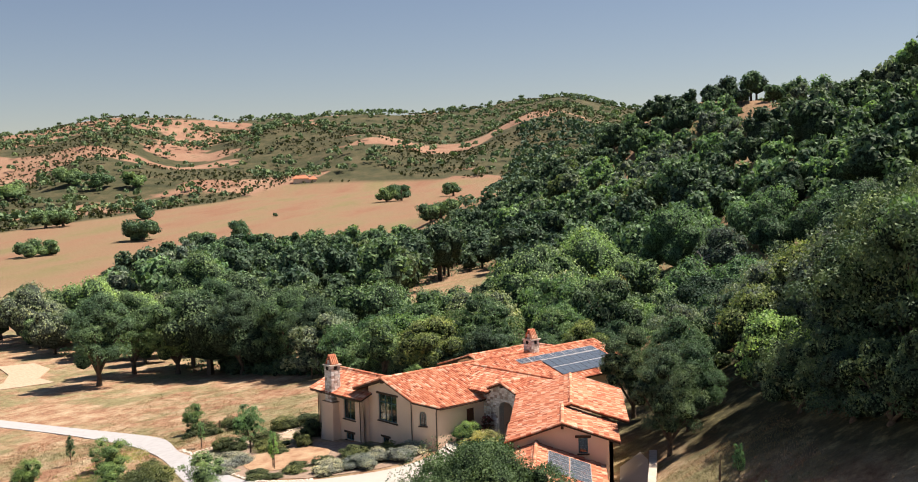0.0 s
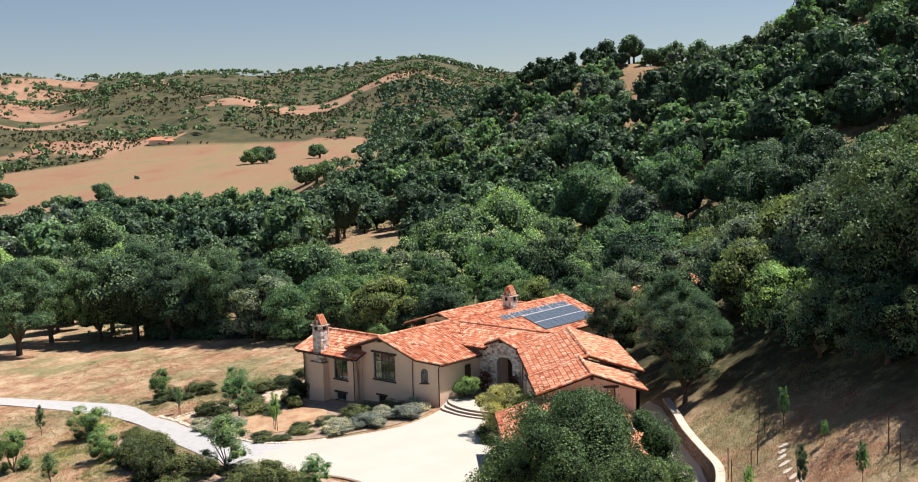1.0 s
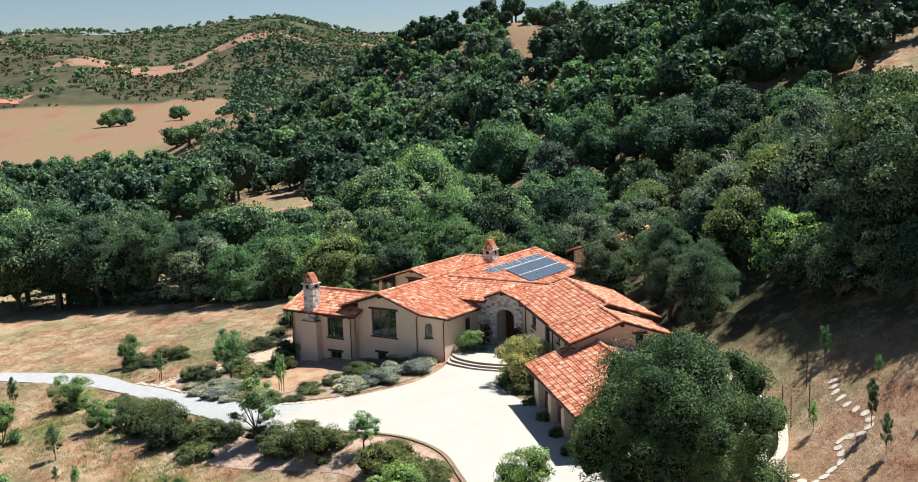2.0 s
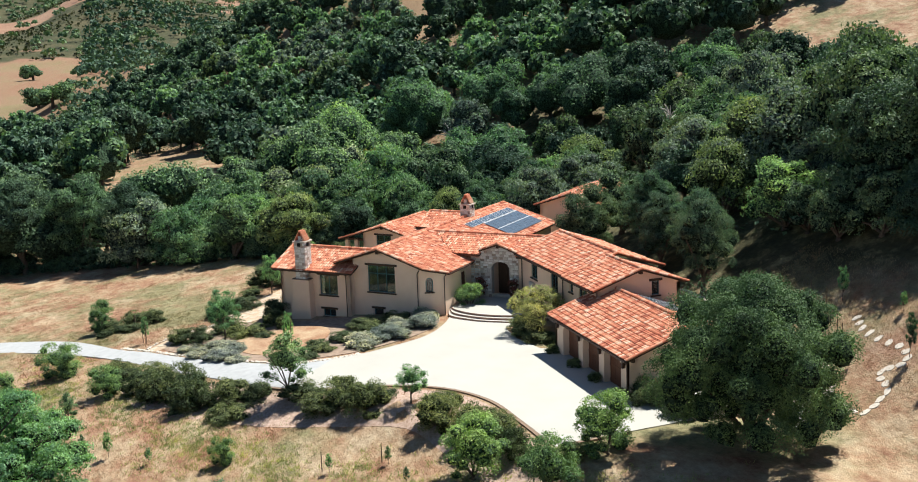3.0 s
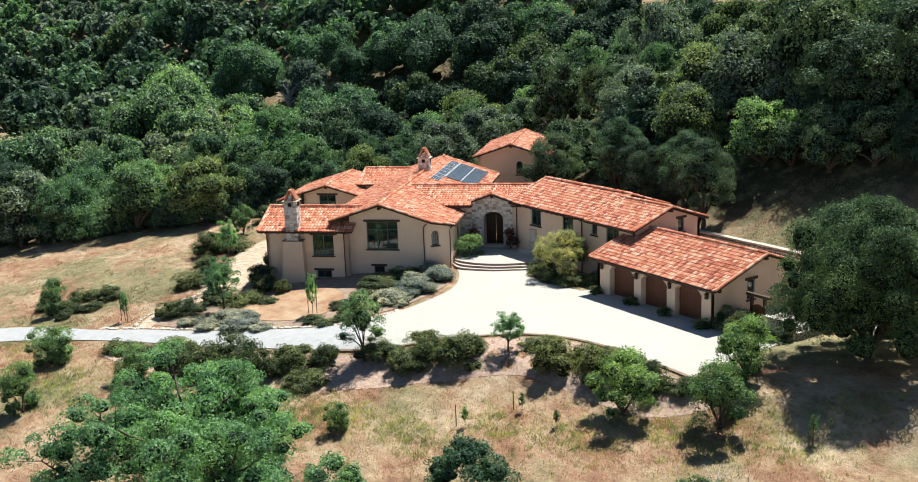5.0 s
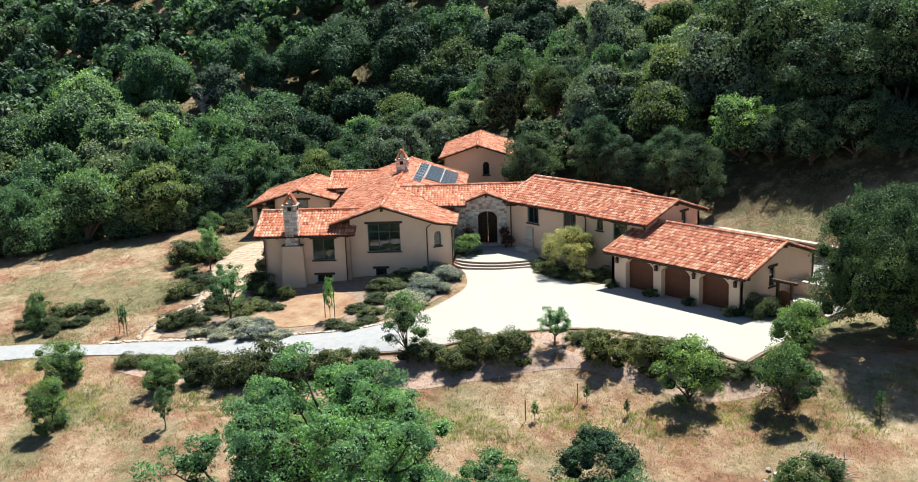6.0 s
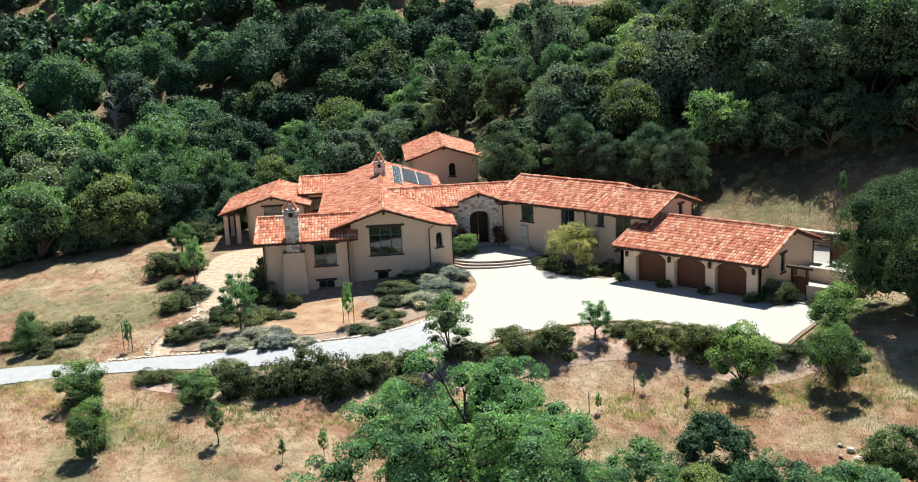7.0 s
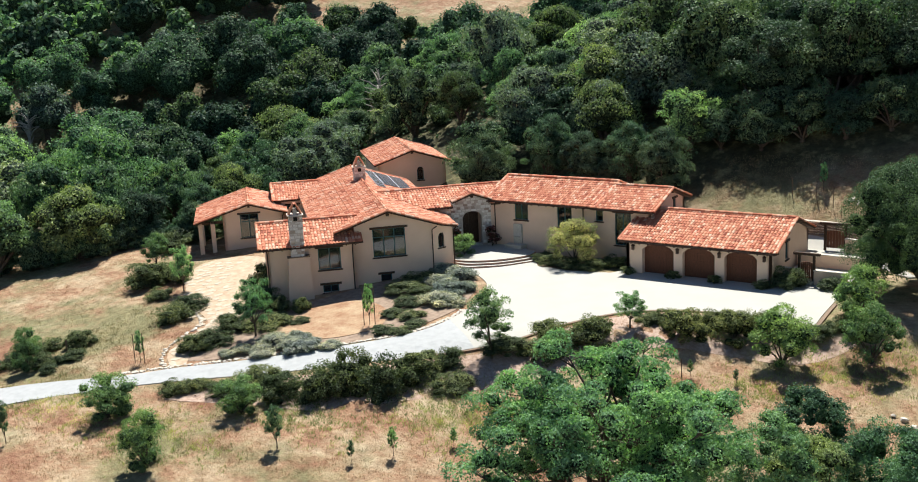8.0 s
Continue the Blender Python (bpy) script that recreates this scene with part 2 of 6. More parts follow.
YELLOW_LEAF = material("yellow_leaf", leaf_look((0.48, 0.44, 0.19), (0.64, 0.57, 0.28), (0.74, 0.66, 0.40), 0.4), 0.6)


def inner_shade_look(mid):
    """Inner twigs and leaves between the outer tufts, the crown's shade in their colour."""
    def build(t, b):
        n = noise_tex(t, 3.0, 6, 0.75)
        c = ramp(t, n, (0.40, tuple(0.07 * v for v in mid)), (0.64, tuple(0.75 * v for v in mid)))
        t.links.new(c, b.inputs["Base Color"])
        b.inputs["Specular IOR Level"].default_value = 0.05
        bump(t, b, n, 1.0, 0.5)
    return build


# kinds of oak in the woods: deep, plain, fresh, greyish and olive leaves, each with an inside darkened for shade
TONES = (
    ("deep_oak", (0.056, 0.097, 0.064), (0.091, 0.157, 0.103), (0.137, 0.235, 0.154)),
    ("plain_oak", (0.086, 0.149, 0.089), (0.139, 0.240, 0.144), (0.209, 0.360, 0.216)),
    ("fresh_oak", (0.125, 0.214, 0.119), (0.202, 0.345, 0.192), (0.303, 0.517, 0.288)),
    ("grey_oak", (0.128, 0.172, 0.135), (0.207, 0.277, 0.218), (0.310, 0.416, 0.327)),
    ("olive_oak", (0.098, 0.140, 0.074), (0.158, 0.226, 0.120), (0.236, 0.338, 0.180)),
    ("rusty_oak", (0.102, 0.099, 0.059), (0.165, 0.160, 0.095), (0.247, 0.240, 0.143)),
)
CROWN = [material(n + "_leaf", leaf_look(a, b, c, k), 0.85) for (n, a, b, c), k in zip(TONES, (0.12, 0.2, 0.32, 0.25, 0.25, 0.25))]
INNER = [material(n + "_shaded_twigs", inner_shade_look(b), 1.0) for n, a, b, c in TONES]
# near-black that stands for the shade inside the flue slots
FLUE_SHADE = material("flue_shade", speckle_look((0.012, 0.011, 0.010), (0.03, 0.027, 0.024)), 1.0)
TEAL = material("teal_frame", metal_look((0.06, 0.16, 0.17)), 0.5)
BRONZE = material("bronze_gutter", metal_look((0.075, 0.04, 0.028)), 0.5)
GLASS = material("window_glass", glass_look, 0.03)
CELL = material("solar_cell", metal_look((0.13, 0.18, 0.23), 0.35), 0.18)
RIM = material("pale_aluminium", metal_look((0.6, 0.62, 0.64), 0.6), 0.4)
DARKROOM = material("interior_plaster", speckle_look((0.16, 0.14, 0.12), (0.22, 0.2, 0.17)), 0.9)


# ---- terrain ----
def soft(v, k):
    """A smooth ramp: 0 below 0, v above, rounded over k metres."""
    return k * np.logaddexp(0.0, np.asarray(v, float) / k)


def ground(x, y):
    """Height of the land."""
    x, y = np.asarray(x, float), np.asarray(y, float)
    west = 1 / (1 + np.exp(np.clip(x + 6, -99, 99) / 4))
    fall = 0.12 * (soft(-14 - y, 3.0) - 0.75 * soft(-50 - y, 6.0))
    beyond = (-21.5 + 0.55 * x - y) / 1.14
    bank = 1.5 / (1 + np.exp(-np.clip(beyond - 3.2, -60, 60) / 0.9)) + 0.17 * (soft(beyond - 4, 2.0) - 0.7 * soft(beyond - 40, 6.0))
    low = -0.45 - west * fall - (1 - west) * bank - 0.05 * (soft(-30 - x, 4.0) - soft(-115 - x, 15.0))
    low = low + 0.036 * soft(-430 - x, 25) + 0.01 * soft(x - 60, 20)
    foot = 5 + 34 * np.exp(-(((x + 104) / 46) ** 2)) - 0.27 * soft(-190 - x, 20)
    steep = 0.42 + 0.16 / (1 + np.exp(-np.clip(x + 60, -400, 400) / 18))
    crest = 138 + 0.3 * soft(x + 260, 30) - 0.5 * soft(-345 - x, 12)
    d = y - foot
    level = 0.85 / (1 + np.exp(-np.clip(x + 85, -400, 400) / 12))
    hill = steep * (soft(d, 1.5) - level * soft(d - 24, 6)) - 0.9 * soft(d - crest, 8)
    hill = np.maximum(hill - 0.1, 0) * (1 + 0.10 * np.sin(x / 31 + y / 47)) + 1.6 * np.sin(x / 23) * np.clip(d / 60, 0, 1)
    hill = hill + 9 * np.exp(-(((x + 402) / 62) ** 2) - ((y - 50) / 36) ** 2) + 2.5 * np.exp(-(((x + 338) / 42) ** 2) - ((y - 94) / 30) ** 2)
    r = np.hypot(x, y)
    a = np.arctan2(y, -x)
    rise = np.clip((r - 1130) / 1000, 0, 1)
    top = 117 + 9 * np.sin(13 * a + 0.6) + 7 * np.sin(31 * a + 2.0) - 40 / (1 + np.exp(-(np.clip(a, -1, 1) - 0.03) / 0.02))
    spur = np.sin(26 * a + 1.6 * np.sin(r / 210)) + 0.6 * np.sin(47 * a - r / 170) + 0.5 * np.sin(x / 88 + 1.2 * np.sin(y / 110))
    far = top * rise ** 0.85 * (1 + 0.30 * spur * (1 - rise) * np.clip(rise * 4, 0, 1)) + 5 * np.sin(x / 47 + y / 61) * rise
    far = far - 50 * np.clip((r - 2200) / 900, 0, 1)
    return low + hill * np.exp(-((np.maximum(r - 450, 0) / 350) ** 2)) + far


def spread(lo, hi, fine, edge_lo, edge_hi, grow):
    out = list(np.arange(lo, hi, fine))
    step = fine
    while out[-1] < edge_hi:
        step *= grow
        out.append(out[-1] + step)
    step = fine
    while out[0] > edge_lo:
        step *= grow
        out.insert(0, out[0] - step)
    return np.array(out)


def mesh_object(name, verts, faces, mats, parent=None, smooth=False, slots=None):
    me = bpy.data.meshes.new(name)
    me.from_pydata(np.asarray(verts).tolist() if isinstance(verts, np.ndarray) else verts, [], faces.tolist() if isinstance(faces, np.ndarray) else faces)
    for m in mats if isinstance(mats, (list, tuple)) else (mats,):
        me.materials.append(m)
    if slots is not None:
        me.polygons.foreach_set("material_index", slots)
    if smooth:
        me.polygons.foreach_set("use_smooth", [True] * len(me.polygons))
    me.update()
    ob = new(name, me)
    ob.parent = parent
    return ob


def part(name, bm, mat, parent=None, label=""):
    """One mesh object out of a bmesh."""
    me = bpy.data.meshes.new(name)
    bmesh.ops.recalc_face_normals(bm, faces=bm.faces)
    bm.to_mesh(me)
    bm.free()
    for m in mat if isinstance(mat, (list, tuple)) else (mat,):
        me.materials.append(m)
    ob = new(name, me)
    ob.parent = parent
    return tagged(ob, label)


def empty(name, m=None):
    ob = new(name)
    if m is not None:
        ob.matrix_world = m
    return ob


gx = spread(-62, 42, 1.0, -3600, 900, 1.05)
gy = spread(-62, 34, 1.0, -1900, 2600, 1.05)
X, Y = np.meshgrid(gx, gy)
Z = ground(X, Y)
rough_ground = np.array([noise.noise((x * 0.35, y * 0.35, 0.0)) for x, y in zip(X.ravel(), Y.ravel())]).reshape(X.shape)
Z = Z + 0.10 * rough_ground * np.clip((np.hypot(X - 2, Y + 6) - 22) / 12, 0.0, 1.0)
nx, ny = len(gx), len(gy)
idx = np.arange(nx * ny).reshape(ny, nx)
quads = np.stack([idx[:-1, :-1], idx[:-1, 1:], idx[1:, 1:], idx[1:, :-1]], -1).reshape(-1, 4)
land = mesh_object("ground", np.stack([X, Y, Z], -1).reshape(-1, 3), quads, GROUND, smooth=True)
tagged(land, "dry golden grass land with green patches and rolling hills", "ground", kind="structure")


def smooth_line(pts, n=8, closed=True):
    """A rounded line through the given corners."""
    pts = [Vector(p) for p in pts]
    out, count = [], len(pts)
    for i in range(count if closed else count - 1):
        p0, p1, p2, p3 = (pts[(i + k) % count] if closed else pts[min(max(i + k, 0), count - 1)] for k in (-1, 0, 1, 2))
        for j in range(n):
            t = j / n
            out.append(0.5 * ((2 * p1) + (p2 - p0) * t + (2 * p0 - 5 * p1 + 4 * p2 - p3) * t * t + (3 * p1 - p0 - 3 * p2 + p3) * t ** 3))
    if not closed:
        out.append(pts[-1])
    return out


def draped(name, outline, mat, lift, drop=0.3, step=1.5, parent=None, height=ground):
    """A slab with the given outline that lies on the land."""
    bm = bmesh.new()
    f = bm.faces.new([bm.verts.new((p[0], p[1], 0)) for p in outline])
    if f.normal.z < 0 or f.calc_area() and sum(a[0] * b[1] - b[0] * a[1] for a, b in zip(outline, list(outline[1:]) + [outline[0]])) < 0:
        f.normal_flip()
    bmesh.ops.triangulate(bm, faces=bm.faces[:])
    for axis in (0, 1):
        lo, hi = min(p[axis] for p in outline), max(p[axis] for p in outline)
        no = (1, 0, 0) if axis == 0 else (0, 1, 0)
        for k in range(1, int((hi - lo) / step) + 1):
            co = tuple((lo + k * step) * v for v in no)
            bmesh.ops.bisect_plane(bm, geom=bm.verts[:] + bm.edges[:] + bm.faces[:], plane_co=co, plane_no=no)
    edges = [e for e in bm.edges if e.is_boundary]
    ext = bmesh.ops.extrude_edge_only(bm, edges=edges)
    under = {v for v in ext["geom"] if isinstance(v, bmesh.types.BMVert)}
    for v in bm.verts:
        v.co.z = float(height(v.co.x, v.co.y)) + (lift - drop if v in under else lift)
    return part(name, bm, mat, parent)


# ---- house: walls ----
TURN = radians(46.1)


class Frame:
    """A turned plan: u along, v across, in metres."""

    def __init__(self, x, y, a):
        self.o, self.a, self.c, self.s = (x, y), a, math.cos(a), math.sin(a)

    def along(self, a, b):
        """The plan of a wall from a to b: u along it, v inwards."""
        p = self(*a)
        return Frame(p.x, p.y, self.a + math.atan2(b[1] - a[1], b[0] - a[0]))

    def __call__(self, u, v, z=0.0):
        return Vector((self.o[0] + self.c * u - self.s * v, self.o[1] + self.s * u + self.c * v, z))


MAIN = Frame(-19.56, -15.30, TURN)
EAST = Frame(0.0, 0.0, 0.0)


def hexa(bm, low, high):
    """A block between two quads."""
    a, b = [bm.verts.new(p) for p in low], [bm.verts.new(p) for p in high]
    bm.faces.new(a[::-1])
    bm.faces.new(b)
    for i in range(4):
        j = (i + 1) % 4
        bm.faces.new((a[i], a[j], b[j], b[i]))


def block(bm, fr, u0, u1, v0, v1, z0, z1):
    c = ((u0, v0), (u1, v0), (u1, v1), (u0, v1))
    hexa(bm, [fr(u, v, z0) for u, v in c], [fr(u, v, z1) for u, v in c])


def weld(bm):
    """Joins touching blocks into one body and takes the faces between them away."""
    bmesh.ops.remove_doubles(bm, verts=bm.verts, dist=0.002)
    bm.verts.index_update()
    seen = {}
    for f in bm.faces:
        seen.setdefault(frozenset(v.index for v in f.verts), []).append(f)
    bmesh.ops.delete(bm, geom=[f for fs in seen.values() if len(fs) > 1 for f in fs], context="FACES_ONLY")


def wall(parent, fr, a, b, z0, top, openings=(), thick=0.3, mat=None, name="wall"):
    """A wall from a to b (u, v), its outer face to the right of that way; top: heights as (distance, z) rows;
    openings: (from, to, sill, head, rise of the arch)."""
    a, b = Vector(a), Vector(b)
    length = (b - a).length
    way = (b - a) / length
    inward = Vector((-way.y, way.x))
    ds, zs = [p[0] for p in top], [p[1] for p in top]
    cuts = {0.0, length, *[d for d in ds if 0 < d < length]}
    for lo, hi, sill, head, rise in openings:
        n = 8 if rise else 1
        cuts |= {lo + (hi - lo) * k / n for k in range(n + 1)}
    cuts = sorted(cuts)
    bm = bmesh.new()

    def column(d0, d1, low0, low1, up0, up1):
        if max(up0 - low0, up1 - low1) < 1e-3:
            return
        pts = []
        for z_pair in ((low0, low1), (up0, up1)):
            p0, p1 = a + way * d0, a + way * d1
            q0, q1 = p0 + inward * thick, p1 + inward * thick
            pts.append([fr(p0.x, p0.y, z_pair[0]), fr(p1.x, p1.y, z_pair[1]), fr(q1.x, q1.y, z_pair[1]), fr(q0.x, q0.y, z_pair[0])])
        hexa(bm, *pts)

    for d0, d1 in zip(cuts, cuts[1:]):
        if d1 - d0 < 1e-4:
            continue
        t0, t1 = float(np.interp(d0, ds, zs)), float(np.interp(d1, ds, zs))
        here = sorted((o for o in openings if o[0] - 1e-4 <= d0 and d1 <= o[1] + 1e-4), key=lambda o: o[2])
        low = z0
        low_pair = (z0, z0)
        for lo, hi, sill, head, rise in here:
            column(d0, d1, *low_pair, sill, sill)
            arc = [head - rise + rise * math.sqrt(max(0.0, 1 - ((d - (lo + hi) / 2) / ((hi - lo) / 2)) ** 2)) if rise else head for d in (d0, d1)]
            low_pair = tuple(arc)
        column(d0, d1, *low_pair, t0, t1)
    weld(bm)
    return part(name, bm, mat or STUCCO, parent)


# ---- house: roofs ----
def inside(p, poly):
    hit = False
    for (x0, y0), (x1, y1) in zip(poly, poly[1:] + poly[:1]):
        if (y0 > p[1]) != (y1 > p[1]) and p[0] < x0 + (p[1] - y0) * (x1 - x0) / (y1 - y0):
            hit = not hit
    return hit


def slope(parent, fr, poly, ridge, z, pitch, down, seed=0):
    """One slope of a tiled roof. poly: its outline in (u, v); ridge: a point (u, v) of the ridge, at height z; down: the way of the fall."""
    rng = np.random.RandomState(seed + int(abs(poly[0][0] * 7 + poly[1][1] * 13)) % 999)
    d = np.array(down, float) / np.hypot(*down)
    across = np.array((-d[1], d[0]))

    def height(u, v):
        return z - pitch * ((u - ridge[0]) * d[0] + (v - ridge[1]) * d[1])

    bm = bmesh.new()
    up = [bm.verts.new(fr(u, v, height(u, v))) for u, v in poly]
    lo = [bm.verts.new(fr(u, v, height(u, v) - 0.16)) for u, v in poly]
    top = bm.faces.new(up)
    bottom = bm.faces.new(lo[::-1])
    bottom.material_index = 1
    for i in range(len(poly)):
        j = (i + 1) % len(poly)
        f = bm.faces.new((up[i], lo[i], lo[j], up[j]))
        f.material_index = 1
    roof = part("roof_slope", bm, (TILE, DARKWOOD), parent, "dark timber roof deck under clay tiles")
    pts = np.array(poly)
    a0, a1 = (pts @ across).min(), (pts @ across).max()
    b0, b1 = (pts @ d).min(), (pts @ d).max()
    verts, faces = [], []
    rows, cols = int((b1 - b0) / 0.40) + 1, int((a1 - a0) / 0.29) + 1
    for i in range(cols):
        for j in range(rows):
            a = a0 + 0.145 + 0.29 * i + rng.uniform(-0.012, 0.012)
            b = b1 - 0.40 * (j + 0.5) + rng.uniform(-0.015, 0.015)
            c = across * a + d * b
            if not inside(c, poly):
                continue
            base = len(verts)
            lift = 0.03 + rng.uniform(-0.006, 0.012)
            for s, w, h in ((0.24, 0.125, 0.085), (-0.24, 0.10, 0.045)):
                for t in (0.0, 1.05, 2.09, 3.14159):
                    p = across * (a + w * math.cos(t)) + d * (b + s)
                    verts.append(fr(p[0], p[1], height(p[0], p[1]) + lift * (1 if s > 0 else 0.4) + h * math.sin(t)))
            faces += [(base + k, base + k + 1, base + k + 5, base + k + 4) for k in range(3)]
            faces.append((base, base + 3, base + 2, base + 1))
    tiles = mesh_object("clay_tiles", verts, faces, TILE, roof)
    tagged(tiles, "weathered orange clay barrel tiles", kind="stuff")
    return roof


def barrels(parent, points, name="ridge_tiles", radius=0.15, length=0.42, seed=3):
    """A row of barrel tiles along a line."""
    rng = np.random.RandomState(seed)
    verts, faces = [], []
    for p, q in zip(points, points[1:]):
        p, q = Vector(p), Vector(q)
        way = q - p
        n = max(1, round(way.length / length))
        side = way.cross(Vector((0, 0, 1))).normalized()
        up = side.cross(way).normalized()
        for k in range(n):
            base = len(verts)
            c0, c1 = p + way * (k - 0.08) / n, p + way * (k + 1.08) / n
            j = rng.uniform(-0.012, 0.012)
            for c, r in ((c0, radius * 1.08), (c1, radius * 0.92)):
                for t in np.linspace(-0.25, 3.39, 6):
                    verts.append(c + side * r * math.cos(t) + up * (r * math.sin(t) + j))
            faces += [(base + m, base + m + 1, base + m + 7, base + m + 6) for m in range(5)]
            faces.append(tuple(base + m for m in range(6))[::-1])
            faces.append(tuple(base + 6 + m for m in range(6)))
    return mesh_object(name, verts, faces, TILE, parent)


def gable(parent, fr, along, lo, hi, mid, z, pitch, left, right, rake_lo=True, rake_hi=True, seed=0):
    """A gable roof. along: 'u' or 'v', the way of the ridge, from lo to hi at mid; left and right: runs to its eaves."""
    def at(s, w):
        return (s, mid + w) if along == "u" else (mid + w, s)
    ridge = at(lo, 0)
    roofs = []
    for side, run in ((-1, left), (1, right)):
        if run <= 0:
            continue
        poly = [at(lo, 0), at(hi, 0), at(hi, side * run), at(lo, side * run)]
        down = (0, side) if along == "u" else (side, 0)
        roofs.append(slope(parent, fr, poly, ridge, z, pitch, down, seed))
        for s, wanted in ((lo, rake_lo), (hi, rake_hi)):
            if wanted:
                barrels(parent, [fr(*at(s, 0), z + 0.05), fr(*at(s, side * run), z + 0.05 - pitch * run)], "rake_tiles", 0.12, seed=seed + 1)
    barrels(parent, [fr(*at(lo, 0), z + 0.06), fr(*at(hi, 0), z + 0.06)], seed=seed)
    return roofs


house = empty("house", pose(-20, 0, 0))
house.matrix_world = pose(0, 0, 0)
tagged(house, "tan stucco ranch house with orange clay tile roofs", "house")
garage = empty("garage")
tagged(garage, "tan stucco three-door garage with a clay tile roof", "garage")
guest = empty("guest_house")
tagged(guest, "small tan stucco guest house with a clay tile roof", "house")

# main body, its ridge running away from the big front gable
slope(house, MAIN, [(0, 0), (0, 30), (6.6, 30), (6.6, 1.7), (4.8, 0)], (0, 0), 5.70, 0.33, (1, 0))
slope(house, MAIN, [(0, 0), (-4.8, 0), (-4.8, 6), (-6.4, 6), (-6.4, 30), (0, 30)], (0, 0), 5.70, 0.33, (-1, 0))
barrels(house, [MAIN(0, 0, 5.76), MAIN(0, 30, 5.76)])
for s in (-1, 1):
    barrels(house, [MAIN(0, 0, 5.75), MAIN(4.8 * s, 0, 5.75 - 0.33 * 4.8)], "rake_tiles", 0.12)
barrels(house, [MAIN(4.8, 0, 4.15), MAIN(6.6, 1.7, 3.57)], "rake_tiles", 0.12)
for s in (-1, 1):
    barrels(house, [MAIN(0, 30, 5.75), MAIN(6.5 * s, 30, 5.75 - 0.33 * 6.5)], "rake_tiles", 0.12)
# front chimney wing
gable(house, MAIN, "u", -11.5, -2.4, 3.1, 4.95, 0.41, 3.85, 3.9, rake_hi=False)
# link with the entry
gable(house, MAIN, "u", 0.6, 14.0, 11.0, 5.57, 0.33, 0, 4.0, rake_lo=False, rake_hi=False)
slope(house, MAIN, [(0.6, 11.0), (4.6, 7.05), (7.35, 7.05), (7.35, 8.4), (9.25, 10.2), (11.15, 8.4), (11.15, 7.05), (14.0, 7.05), (14.0, 11.0)], (0.6, 11.0), 5.57, 0.33, (0, -1))
gable(house, MAIN, "v", 7.0, 10.3, 9.25, 5.40, 0.36, 1.95, 1.95, rake_hi=False)
# back wing with the porch
gable(house, MAIN, "v", 21.5, 32.4, -12.0, 3.67, 0.30, 5.8, 4.1)
gable(house, MAIN, "u", -9.3, -1.0, 29.0, 4.45, 0.33, 3.9, 3.5, rake_hi=False)
# east wing in two lengths
gable(house, EAST, "u", -18.0, -5.6, 2.70, 6.20, 0.33, 4.95, 4.6, rake_lo=True)
gable(house, EAST, "u", -6.2, 0.15, 2.00, 5.98, 0.335, 4.35, 4.3, rake_lo=False)
gable(garage, EAST, "u", -1.85, 12.1, 0.0, 4.43, 0.345, 5.45, 5.2, rake_lo=True)
gable(guest, MAIN, "v", 32.0, 46.0, 7.65, 6.70, 0.33, 4.6, 4.6)

# walls, outer face to the right of the way
wall(house, MAIN, (-3.0, 0.6), (4.1, 0.6), -2.2, [(0, 4.5), (3.0, 5.45), (7.1, 4.15)], [(1.6, 4.55, 1.46, 4.03, 0), (2.15, 3.15, -0.9, -0.15, 0)])
wall(house, MAIN, (4.1, 0.6), (6.15, 1.8), -1.5, [(0, 4.15), (2.38, 3.5)], [(0.6, 1.3, 1.75, 3.1, 0.35)])
wall(house, MAIN, (6.15, 1.8), (6.15, 7.6), -1.5, [(0, 3.5), (5.8, 3.5)], [(3.6, 4.6, 0.4, 2.8, 0)])
wall(house, MAIN, (6.15, 7.6), (7.2, 7.6), -1.0, [(0, 4.2), (1.05, 4.2)])
wall(house, MAIN, (7.2, 7.55), (11.2, 7.55), -1.0, [(0, 4.5), (2.05, 5.25), (4.0, 4.5)], [(1.15, 3.05, 0.3, 3.55, 0.55)], thick=0.6, mat=MORTAR)
wall(house, MAIN, (11.2, 7.6), (13.2, 7.6), -1.0, [(0, 4.2), (2, 4.2)])
wall(house, MAIN, (-10.9, -0.1), (-3.0, -0.1), -2.6, [(0, 3.5), (7.9, 3.5)], [(4.5, 6.5, 0.95, 2.9, 0), (4.75, 6.15, -1.15, -0.45, 0)])
wall(house, MAIN, (-10.9, 6.3), (-10.9, -0.1), -2.6, [(0, 3.45), (3.2, 4.75), (6.4, 3.45)])
wall(house, MAIN, (-3.0, -0.1), (-3.0, 0.6), -2.2, [(0, 3.5), (0.7, 3.8)])
wall(house, MAIN, (-6.0, 25.0), (-6.0, 6.3), -2.0, [(0, 3.6), (18.7, 3.6)])
wall(house, MAIN, (6.1, 15.0), (6.1, 29.5), -1.0, [(0, 3.6), (14.5, 3.6)])
wall(house, MAIN, (6.1, 29.5), (-6.0, 29.5), -1.0, [(0, 3.6), (6.1, 5.5), (12.1, 3.6)])
wall(house, MAIN, (-14.8, 22.1), (-8.4, 22.1), -2.6, [(0, 2.75), (2.8, 3.5), (6.4, 2.5)], [(1.8, 3.75, -0.05, 2.5, 0)])
wall(house, MAIN, (-14.8, 32.0), (-14.8, 22.1), -2.6, [(0, 2.7), (9.9, 2.7)])
